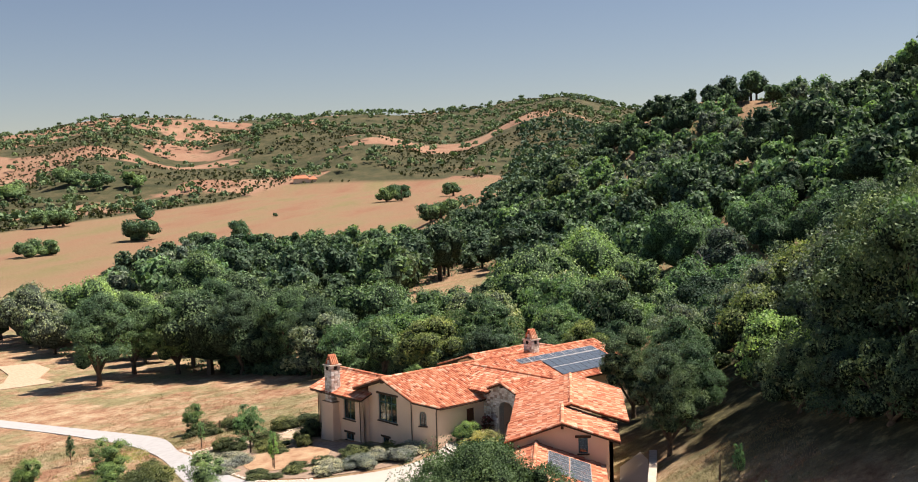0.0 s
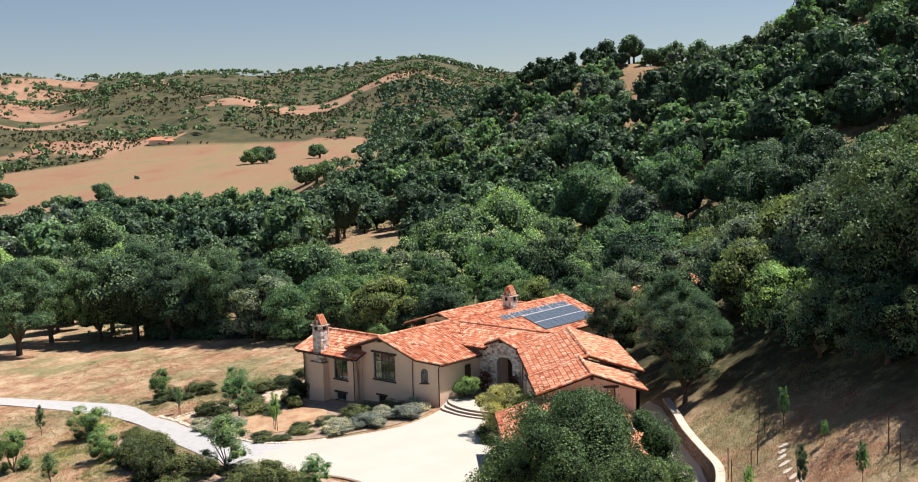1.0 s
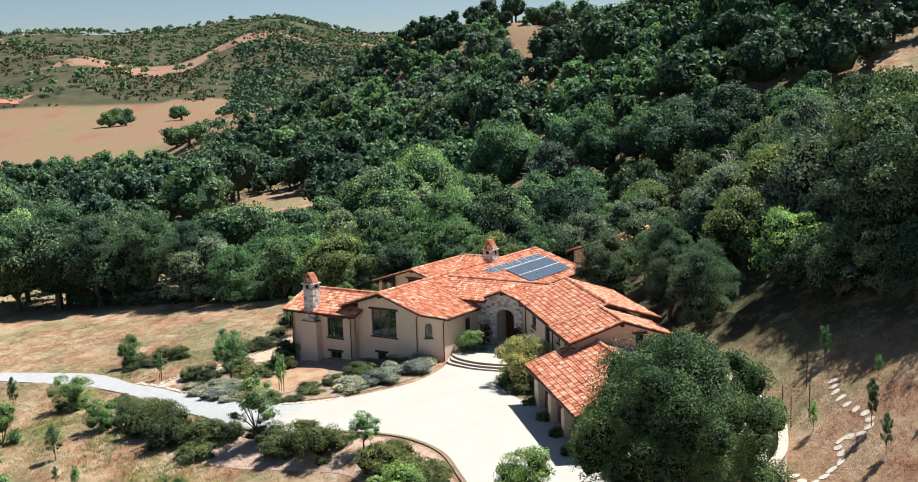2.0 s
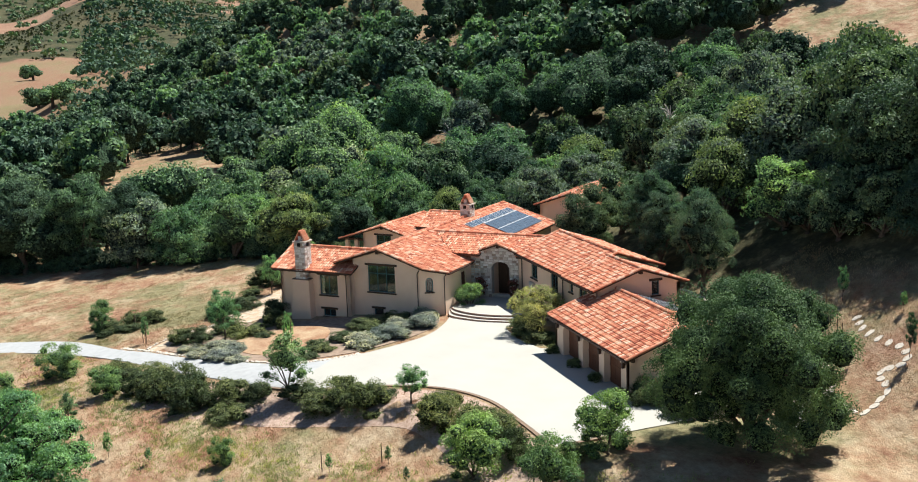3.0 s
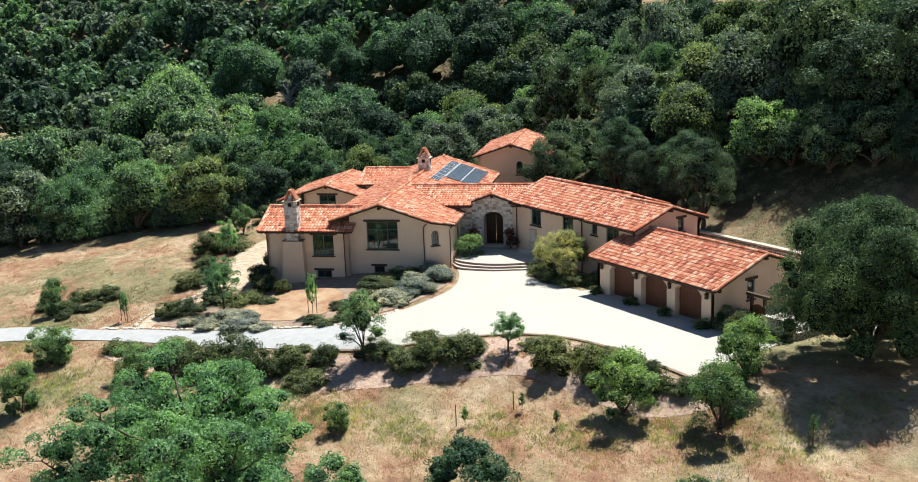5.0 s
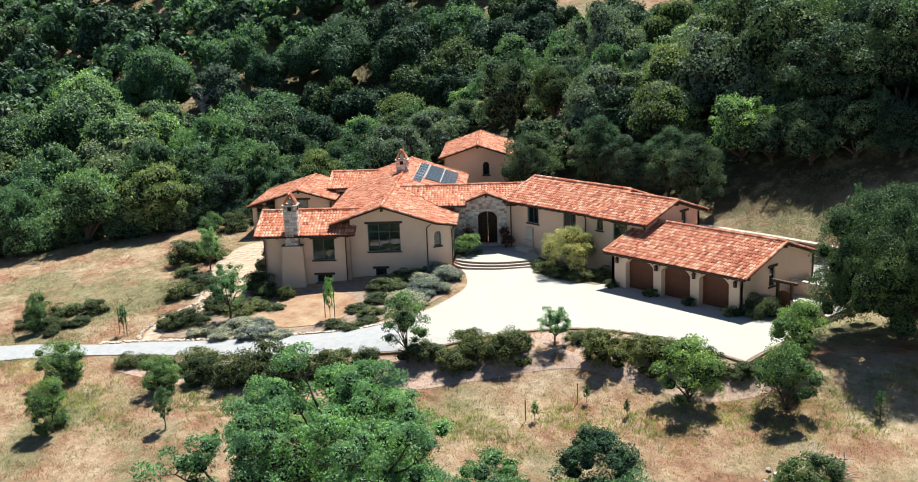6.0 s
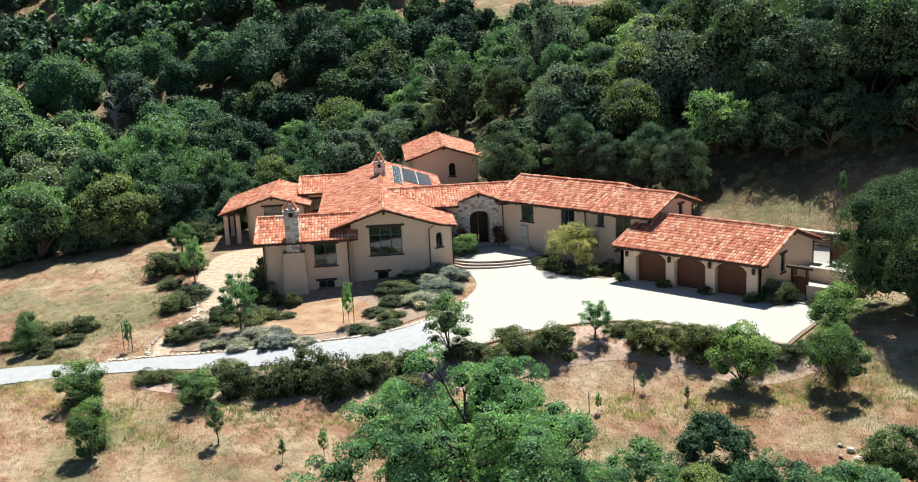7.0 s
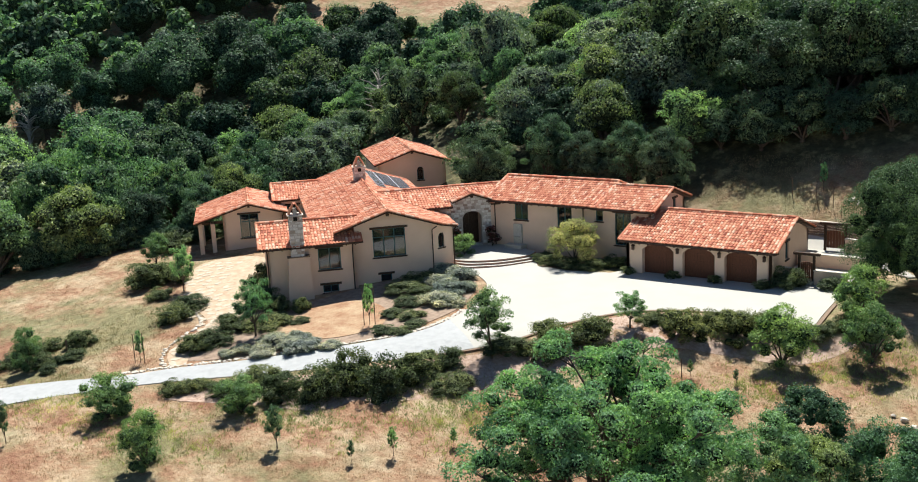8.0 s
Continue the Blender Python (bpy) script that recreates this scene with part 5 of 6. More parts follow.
# ---- solar panels ----
def solar_panel(fr, u, v, wu, wv, z, pitch, down, rim=RIM):
    """A panel on a slope whose height at (u, v) is z; it falls the given way in u or v."""
    def h(a, b):
        return z - pitch * ((a - u) if down == "u" else (b - v)) + 0.13
    def slab(bm, m, lo, hi):
        c = ((u + m, v + m), (u + wu - m, v + m), (u + wu - m, v + wv - m), (u + m, v + wv - m))
        hexa(bm, [fr(a, b, h(a, b) + lo) for a, b in c], [fr(a, b, h(a, b) + hi) for a, b in c])
    top = empty("solar_panel")
    bm = bmesh.new()
    slab(bm, 0.012, 0.0, 0.035)
    part("panel_frame", bm, rim, top, "thin aluminium frame")
    bm = bmesh.new()
    slab(bm, 0.05, 0.036, 0.042)
    glass = part("cell_sheet", bm, CELL, top, "dark blue solar cells")
    for a in range(1, 4):
        lb = bmesh.new()
        c = u + wu * a / 4
        hexa(lb, [fr(x, y, h(x, y) + 0.043) for x, y in ((c - 0.006, v + 0.06), (c + 0.006, v + 0.06), (c + 0.006, v + wv - 0.06), (c - 0.006, v + wv - 0.06))],
             [fr(x, y, h(x, y) + 0.045) for x, y in ((c - 0.006, v + 0.06), (c + 0.006, v + 0.06), (c + 0.006, v + wv - 0.06), (c - 0.006, v + wv - 0.06))])
        part("grid_line", lb, rim, glass)
    fb = bmesh.new()
    slab(fb, 0.2, -0.13, -0.001)
    part("mounting_rail", fb, RIM, top)
    return tagged(top, "dark blue solar panel in a pale frame on the tile roof", "solar panel", "solar panels")


DARKRIM = material("dark_aluminium", metal_look((0.10, 0.12, 0.16), 0.5), 0.4)
for k in range(7):
    solar_panel(MAIN, 1.30, 16.4 + 1.68 * k, 0.95, 1.64, 5.70 - 0.33 * 1.30, 0.33, "u")
for k in range(9):
    for row in range(2):
        u = 2.40 + 1.62 * row
        solar_panel(MAIN, u, 19.2 + 1.01 * k, 1.54, 1.0, 5.70 - 0.33 * u, 0.33, "u", DARKRIM)
for u in (2.30, 3.96):
    bm = bmesh.new()
    c = ((u, 19.2), (u + 0.08, 19.2), (u + 0.08, 28.3), (u, 28.3))
    hexa(bm, [MAIN(a, b, 5.70 - 0.33 * a + 0.13) for a, b in c], [MAIN(a, b, 5.70 - 0.33 * a + 0.18) for a, b in c])
    part("panel_strip", bm, RIM, house, "pale strip between the solar panels")
for k in range(5):
    for row in range(2):
        v = 0.95 + 1.58 * row
        solar_panel(EAST, 1.3 + 1.03 * k, v, 1.0, 1.54, 4.43 - 0.345 * v, 0.345, "v")

# ---- entry steps ----
for k, z in enumerate((0.08, -0.10, -0.28)):
    g = 0.38 * k
    arc = [(6.35 - 0.3 * g, 2.6), (7.4 - 0.5 * g, 1.75 - g), (8.9, 1.2 - g), (10.4, 1.05 - g), (12.0, 1.25 - g), (13.4 + 0.5 * g, 1.75 - g), (14.3 + 0.5 * g, 2.8)]
    pts = [MAIN(p.x, p.y) for p in smooth_line([(*p, 0) for p in arc], 6, False)]
    if k == 0:
        pts += [MAIN(12.6, 7.4), MAIN(6.3, 7.4)]
    else:
        pts += [MAIN(13.6, 4.0), MAIN(6.8, 4.0)]
    bm = bmesh.new()
    lo = [bm.verts.new((p.x, p.y, -1.0)) for p in pts]
    hi = [bm.verts.new((p.x, p.y, z)) for p in pts]
    bm.faces.new(hi)
    for i in range(len(pts)):
        j = (i + 1) % len(pts)
        f = bm.faces.new((lo[i], lo[j], hi[j], hi[i]))
        f.material_index = 1
    tagged(part("entry_step", bm, (DRIVE, material("brick_riser", speckle_look((0.34, 0.19, 0.14), (0.48, 0.30, 0.23)), 0.9))), "pale curved entry step with a brick riser", "step", "entry steps", kind="structure")

# wall fountain beside the entry
fountain = empty("wall_fountain")
for name, x0, x1, y0, y1, z0, z1 in (("basin", -15.2, -13.4, -2.9, -1.75, -0.4, 0.35), ("back_panel", -14.75, -13.85, -1.95, -1.72, 0.353, 2.3), ("spout_shelf", -14.6, -14.0, -2.2, -1.953, 1.0, 1.12), ("coping", -15.28, -13.32, -2.98, -1.96, 0.353, 0.43)):
    bm = bmesh.new()
    block(bm, EAST, x0, x1, y0, y1, z0, z1)
    if name == "coping":
        bmesh.ops.bevel(bm, geom=bm.edges[:], offset=0.03, segments=2, affect="EDGES")
    part(name, bm, PALE_STONE, fountain)
tagged(fountain, "pale carved stone wall fountain with a basin", "fountain")

# ---- side court, gates and retaining wall ----
def low_wall(a, b, top, height, label, thick=0.3):
    w = EAST.along(a, b)
    l = math.hypot(b[0] - a[0], b[1] - a[1])
    bm = bmesh.new()
    block(bm, w, 0, l, 0, thick, top - height, top)
    ob = part("garden_wall", bm, STUCCO)
    cb = bmesh.new()
    block(cb, w, -0.03, l + 0.03, -0.05, thick + 0.05, top + 0.003, top + 0.08)
    part("wall_coping", cb, PALE_STONE, ob)
    tagged(ob, label, "garden wall", "garden walls")


low_wall((11.75, -2.9), (13.1, -2.9), 0.75, 1.6, "low tan stucco garden wall beside the garage")
low_wall((14.35, -2.9), (17.0, -2.9), 0.75, 1.6, "low tan stucco garden wall beside the court gate")
low_wall((11.75, 1.2), (17.4, 0.8), 1.15, 2.2, "low stucco terrace wall in the side court")
low_wall((14.9, 4.4), (17.4, 4.0), 1.9, 2.6, "upper stucco terrace wall below the slope")
for z, y0, y1, name in ((0.10, -2.6, 1.2, "lower"), (0.75, 1.5, 4.6, "upper")):
    bm = bmesh.new()
    block(bm, EAST, 11.75, 17.2, y0, y1, -1.2, z)
    tagged(part("terrace", bm, DRIVE), "pale paved garden terrace beside the garage", "terrace", kind="structure")
for k in range(3):
    bm = bmesh.new()
    block(bm, EAST, 13.1, 14.35, -3.35 - 0.32 * (1 - k), -2.95, -1.0, -0.22 + 0.14 * k - 0.14)
    tagged(part("gate_step", bm, DRIVE), "pale step before the court gate", "step", "gate steps", kind="structure")


def timber_gate(x0, x1, y, z0, ztop, zgate, label):
    gate = empty("timber_gate")
    for x in (x0 - 0.12, x1 + 0.12):
        bm = bmesh.new()
        block(bm, EAST, x - 0.1, x + 0.1, y - 0.1, y + 0.1, z0 - 0.6, ztop)
        part("gate_post", bm, DARKWOOD, gate)
    bm = bmesh.new()
    block(bm, EAST, x0 - 0.6, x1 + 0.6, y - 0.12, y + 0.12, ztop + 0.003, ztop + 0.2)
    part("gate_lintel", bm, DARKWOOD, gate)
    n = 6
    for k in range(n):
        a, b = x0 + (x1 - x0) * k / n, x0 + (x1 - x0) * (k + 1) / n
        t = ((a + b) / 2 - (x0 + x1) / 2) / ((x1 - x0) / 2)
        bm = bmesh.new()
        block(bm, EAST, a + 0.01, b - 0.01, y - 0.03, y + 0.03, z0 + 0.05, zgate + 0.22 * math.sqrt(1 - t * t))
        part("gate_board", bm, DOORWOOD, gate)
    return tagged(gate, label, "gate")


timber_gate(13.25, 14.2, -2.75, 0.0, 2.0, 1.25, "arched timber garden gate under a dark beam")
timber_gate(13.2, 14.7, 4.9, 0.9, 3.0, 2.3, "dark timber gate under a heavy beam on the upper terrace")

CAPSTONE = material("wall_capstone", speckle_look((0.40, 0.35, 0.29), (0.56, 0.51, 0.44), 2.0, 0.4), 0.9)
DARK_STONE = material("dark_rubble", stone_look, 0.95)
wall_line = [tuple(p)[:2] for p in smooth_line([(-6, 9.2, 0), (-1, 8.8, 0), (4.5, 8.3, 0), (9.9, 8.3, 0), (12.4, 8.3, 0), (14.8, 7.8, 0), (17.2, 6.8, 0), (19.8, 5.4, 0), (21.8, 3.4, 0)], 6, False)]


def ledge(x, y):
    return np.interp(x, [-6, 5, 13, 18, 22], [2.2, 2.5, 2.4, 2.0, 1.4])


RUBBLE = material("brown_rubble", speckle_look((0.13, 0.10, 0.08), (0.30, 0.24, 0.19), 2.5, 0.5), 0.95)
retaining = strip("retaining_wall", wall_line, 0.22, -3.0, 0.0, DARK_STONE, height=ledge)
tagged(retaining, "dark stone retaining wall with a pale cap curving behind the garage", "retaining wall")
strip("wall_cap", wall_line, 0.30, 0.003, 0.1, CAPSTONE, retaining, ledge, "pale wall cap")
bm = bmesh.new()
for p, q in zip(wall_line, wall_line[1:]):
    a, b = Vector(p), Vector(q)
    n = (b - a).normalized()
    n = Vector((n.y, -n.x))
    for k in range(4):
        for row in range(8):
            c = a + (b - a) * (k + 0.5) / 4
            z = float(ledge(*c)) - 0.15 - 0.24 * row + rng.uniform(-0.03, 0.03)
            rock(bm, c.x + n.x * 0.2, c.y + n.y * 0.2, z, rng.uniform(0.11, 0.17), 0.8)
tagged(part("rubble_face", bm, RUBBLE, retaining, "rough rubble stones"), kind="stuff")
back_path = [(-7.5, 6.6), (0, 6.2), (9, 6.0), (12.6, 5.6), (16.0, 5.0), (18.6, 3.4), (20.6, 2.0), (21.2, 2.4), (19.4, 4.4), (16.6, 6.2), (13.0, 7.5), (9.2, 8.0), (4.8, 8.2), (-1, 8.5), (-6, 8.8), (-9.5, 8.4)]
tagged(draped("back_path", back_path, DRIVE, 0.12, 0.6), "pale concrete path behind the garage", "path", kind="structure")


# ---- trees and shrubs round the house ----
SHRUB_LEAF = material("shrub_leaf", leaf_look((0.060, 0.086, 0.046), (0.115, 0.152, 0.080), (0.190, 0.225, 0.125)), 0.85)
# insides of the shrubs, with the shade between tufts in their colour
SHRUB_SHADE = material("shrub_shaded_twigs", inner_shade_look((0.115, 0.152, 0.080)), 1.0)
GREY_SHADE = material("lavender_shaded_twigs", inner_shade_look((0.30, 0.33, 0.31)), 1.0)
YELLOW_SHADE = material("yellow_shaded_twigs", inner_shade_look((0.46, 0.43, 0.20)), 1.0)
young = [tree("young_tree", 1.0, 2.2, 50 + i, leaf=FRESH_OAK, inner=INNER[2], density=2300, size=0.030, count=30, share=0.30, low=-1.0, clear=0.06, trunk_r=0.05, core=0.8) for i in range(3)]
airy = [tree("young_tree", 1.0, 2.6, 60 + i, leaf=BRIGHT_LEAF if i else CROWN[1], inner=INNER[2 if i else 1], density=2400, size=0.030, count=34, share=0.20, clear=0.26, low=-0.95, trunk_r=0.045, core=0.66) for i in range(2)]
shrubs = [tree("shrub", 1.0, 1.35, 70 + i, leaf=SHRUB_LEAF, inner=SHRUB_SHADE, density=1500, size=0.034, count=34, share=0.30, low=-1.0, clear=-0.1, trunk_r=0.04, core=0.86) for i in range(4)]
lavs = [tree("lavender_bush", 1.0, 1.0, 80 + i, leaf=GREY_LEAF, inner=GREY_SHADE, density=1700, size=0.042, count=18, share=0.36, clear=0.0, trunk_r=0.03, core=0.86) for i in range(2)]
yellow = tree("flowering_tree", 3.0, 4.6, 90, leaf=YELLOW_LEAF, inner=YELLOW_SHADE, density=420, size=0.065, count=44, share=0.22, clear=0.12, trunk_r=0.09, core=0.6)
bush_rng = np.random.RandomState(17)


def set_out(protos, rows, label, category, group, tall0, wide0=1.0, sink=0.0):
    """Plants copies: rows of x, y, half width, height."""
    for x, y, r, h in rows:
        if category == "shrub":
            r, h = r * (1.4 if tall0 == 1.0 else 1.22), h * (0.8 if tall0 == 1.0 else 0.84)
        ob = plant(protos[bush_rng.randint(len(protos))], x, y, r / wide0, bush_rng.uniform(0, 360), sink=sink, tall=(h / tall0) / (r / wide0))
        tagged(ob, label, category, group)


set_out(young, [(-22.7, -44.2, 1.9, 3.6), (-13.9, -48.2, 1.5, 3.9), (-13.6, -40.2, 1.5, 3.1), (16.7, -18.3, 2.1, 4.3), (21.9, -15.3, 1.9, 4.4), (20.0, -10.8, 1.9, 4.2), (-50.0, -16.5, 1.4, 3.4), (-37.4, -40.5, 1.3, 3.6), (5.2, -32.6, 0.9, 2.2)],
        "young round green oak standing in dry grass", "tree", "young trees", 2.2)
set_out(airy[:1], [(-7.8, -42.8, 0.85, 3.0), (-1.7, -26.8, 2.1, 5.4), (-26.2, -50.0, 0.6, 3.3)],
        "slender young tree with an airy dark green crown", "tree", "slender trees", 2.6)
set_out(airy[1:], [(5.7, -19.2, 1.35, 3.1), (-22.8, -29.4, 1.8, 5.5), (-38.8, -22.7, 1.25, 4.9)],
        "slender young tree with an airy light green crown", "tree", "slender trees", 2.6)
set_out(shrubs, [(-21.2, -39.4, 1.0, 1.2), (-17.3, -38.4, 1.0, 1.2), (-15.6, -36.4, 1.5, 1.8), (-12.6, -37.2, 1.3, 2.2), (-10.0, -35.9, 1.6, 2.9), (-8.7, -34.2, 1.6, 3.4), (-6.1, -33.7, 1.6, 3.2), (-4.9, -30.8, 1.5, 2.2), (-1.9, -31.5, 1.2, 1.4), (-3.7, -28.9, 1.0, 1.8), (-1.2, -25.8, 1.5, 1.4), (1.6, -25.2, 1.3, 1.7), (1.6, -23.3, 1.3, 2.1), (4.2, -22.2, 1.5, 2.4), (3.4, -20.6, 0.9, 0.9), (6.4, -17.4, 1.0, 0.9), (9.6, -18.5, 1.4, 2.3), (7.5, -17.0, 0.9, 1.2), (10.6, -16.4, 1.0, 1.5)],
        "dense dark green shrub on the bank below the drive", "shrub", "bank shrubs", 1.35, sink=0.05)
set_out(shrubs, [(12.8, -17.0, 1.4, 2.4), (14.4, -15.6, 1.0, 1.8), (12.0, -14.9, 0.9, 1.2), (17.8, -14.6, 0.8, 0.9), (19.0, -12.6, 0.8, 1.1), (18.3, -13.8, 0.8, 1.0), (16.3, -15.4, 0.9, 2.2), (-19.5, -38.1, 0.8, 1.0)],
        "dark green shrub by the corner of the drive", "shrub", "bank shrubs", 1.35, sink=0.05)
set_out(shrubs, [(-44.5, -22.5, 1.8, 2.8), (-43.0, -20.6, 1.8, 2.3), (-40.0, -24.8, 1.1, 1.3), (-33.5, -28.5, 1.5, 1.8), (-33.8, -26.2, 1.4, 1.6), (-53.2, -12.0, 1.8, 2.6), (-54.5, -6.5, 2.4, 2.2), (-25.9, -33.2, 1.1, 1.6), (-25.1, -31.7, 1.4, 1.6), (-26.2, -28.7, 1.4, 1.5), (-23.3, -27.4, 1.5, 1.3), (-29.4, -20.9, 1.5, 3.4), (-27.6, -23.6, 1.2, 2.6), (-24.9, -24.4, 1.0, 1.8)],
        "dark green shrub beside the dirt path", "shrub", "path shrubs", 1.35, sink=0.05)
set_out(shrubs, [(-40.1, -40.4, 1.2, 1.3), (-40.1, -37.3, 1.2, 1.4), (-36.7, -39.4, 1.1, 1.3), (-35.0, -40.3, 0.7, 0.8), (-37.5, -35.4, 1.1, 1.6), (-35.3, -37.5, 0.9, 0.9), (-35.8, -38.6, 0.7, 0.8)],
        "low green shrub in the dry meadow", "shrub", "meadow shrubs", 1.35, sink=0.05)
set_out(shrubs, [(-16.8, -17.2, 1.5, 1.2), (-17.3, -14.4, 1.2, 1.1), (-14.1, -22.2, 0.9, 0.7), (-12.2, -22.2, 1.0, 0.7), (-14.3, -19.8, 1.1, 0.9), (-10.6, -23.8, 0.9, 0.6), (-12.6, -25.6, 0.9, 0.7), (-11.0, -25.4, 0.8, 0.6), (-15.2, -17.2, 1.1, 1.0), (-21.1, -25.9, 0.8, 0.6), (-22.8, -23.8, 0.7, 1.5)],
        "low spreading green shrub in the front bed", "shrub", "front shrubs", 1.35, sink=0.05)
set_out(lavs, [(-12.6, -16.1, 1.2, 1.1), (-13.5, -12.9, 1.1, 1.2), (-12.0, -18.8, 1.2, 1.0), (-15.9, -12.1, 1.1, 1.2), (-10.6, -18.6, 0.9, 0.8), (-11.4, -15.6, 0.8, 1.0), (-14.4, -15.0, 1.1, 1.1), (-17.5, -30.5, 1.1, 0.9), (-19.8, -30.3, 1.1, 1.0), (-19.6, -32.2, 0.9, 0.7), (-21.4, -32.3, 0.8, 0.7), (-16.2, -29.9, 0.9, 0.8), (-22.2, -33.3, 0.6, 0.6), (-14.9, -29.3, 0.7, 0.6), (-18.4, -29.2, 0.9, 0.9)],
        "grey-green lavender bush in the front bed", "shrub", "lavender bushes", 1.0, sink=0.03)
set_out(shrubs, [(-1.0, -5.4, 0.55, 0.8), (3.2, -5.4, 0.55, 0.8), (7.0, -5.4, 0.55, 0.8), (11.0, -5.5, 0.65, 0.9), (12.6, -4.3, 1.15, 2.1), (16.1, -3.7, 1.0, 1.2), (-8.7, -5.0, 1.2, 1.1), (-6.6, -5.4, 1.2, 1.0), (-4.6, -5.1, 1.2, 1.1), (-3.3, -3.6, 1.0, 1.3), (-10.4, -4.0, 1.0, 1.1)],
        "small dark green shrub against the wall", "shrub", "wall shrubs", 1.35)
set_out(young, [(-17.4, -6.9, 1.2, 3.1)], "round green shrub by the entry steps", "shrub", "entry shrubs", 2.2)
ob = plant(yellow, -6.9, -4.3, 0.9, 40)
tagged(ob, "small yellow-green flowering tree before the east wing", "tree")
ROSE = material("rose_leaf", leaf_look((0.05, 0.05, 0.03), (0.13, 0.05, 0.05), (0.30, 0.09, 0.11)), 0.6)
rose = tree("climbing_rose", 0.7, 2.0, 95, leaf=ROSE, inner=SHRUB_SHADE, density=520, size=0.07, count=14, share=0.42, clear=0.05, trunk_r=0.04, core=0.6)
for u, v in ((7.4, 6.7), (11.0, 6.7)):
    p = MAIN(u, v)
    m = pose(p.x, p.y, 0.06, 0, 0, 30 * u)
    tagged(copy_thing(rose, m), "red flowering climber against the stone entry", "shrub", "entry climbers")
# saplings with stakes
for x, y, h in ((-28.5, -36.5, 3.0), (-14.6, -24.7, 4.0), (10.5, 13.4, 3.0), (16.3, 14.0, 1.6), (20.6, 10.9, 3.2), (23.4, 13.4, 2.7), (23.8, 9.9, 2.6), (17.2, 8.9, 2.3), (11.7, -22.5, 1.3), (10.6, -26.2, 1.5), (26.6, -12.6, 1.9), (-0.6, -40.0, 2.2), (2.1, -37.3, 1.4), (-2.5, -41.8, 1.5), (14.8, -22.1, 1.2)):
    ob = plant(airy[bush_rng.randint(2)], x, y, 0.24 * h ** 0.6, bush_rng.uniform(0, 360), tall=h / 2.6 / (0.24 * h ** 0.6))
    tagged(ob, "thin young sapling planted in dry ground", "sapling", "saplings")
STAKE = material("weathered_stake", wood_look((0.09, 0.065, 0.045), (0.18, 0.13, 0.095)), 0.9)


def stake(x, y, h, label="thin weathered wooden stake in the ground", r=0.035):
    v, f = [], []
    z = float(ground(x, y))
    limb(v, f, [(x, y, z - 0.3), (x + bush_rng.uniform(-0.05, 0.05), y, z + h)], [r, r * 0.9], 6)
    tagged(mesh_object("stake", v, f, STAKE), label, "stake", "stakes")


for x, y, h in ((-28.1, -36.4, 2.4), (-28.9, -36.7, 2.4), (-14.2, -24.5, 3.2), (-15.0, -24.9, 3.2), (10.2, 12.2, 1.9), (12.0, 11.2, 2.0), (13.6, 10.6, 1.9), (15.4, 9.6, 2.1), (13.4, 8.7, 2.2), (15.2, 8.4, 2.1), (22.0, 15.5, 2.2), (24.5, 15.0, 2.2), (7.8, 12.6, 1.8), (26.8, -12.9, 1.8), (11.2, -22.8, 1.3), (10.2, -26.6, 1.4)):
    stake(x, y, h)
stake(-76.0, -36.1, 1.7, "short dark wooden post in the meadow", 0.12)
stake(-36.8, -37.3, 1.3, "short dark wooden post in the meadow", 0.09)

# large oaks near the camera's way
COURT_LEAF = material("court_oak_leaf", leaf_look((0.068, 0.116, 0.058), (0.116, 0.192, 0.092), (0.185, 0.295, 0.140), 0.15), 0.85)
court_oak = tree("court_oak", 7.2, 11.2, 101, leaf=COURT_LEAF, inner=INNER[0], density=900, size=0.054, count=210, share=0.128, low=-0.9, clear=0.09, trunk_r=0.32, core=0.76, flat=1.05)
court_oak.matrix_world = pose(22.8, -2.4, float(ground(22.8, -2.4)), 0, 0, 20)
tagged(court_oak, "large dense dark green oak beside the garage", "tree")


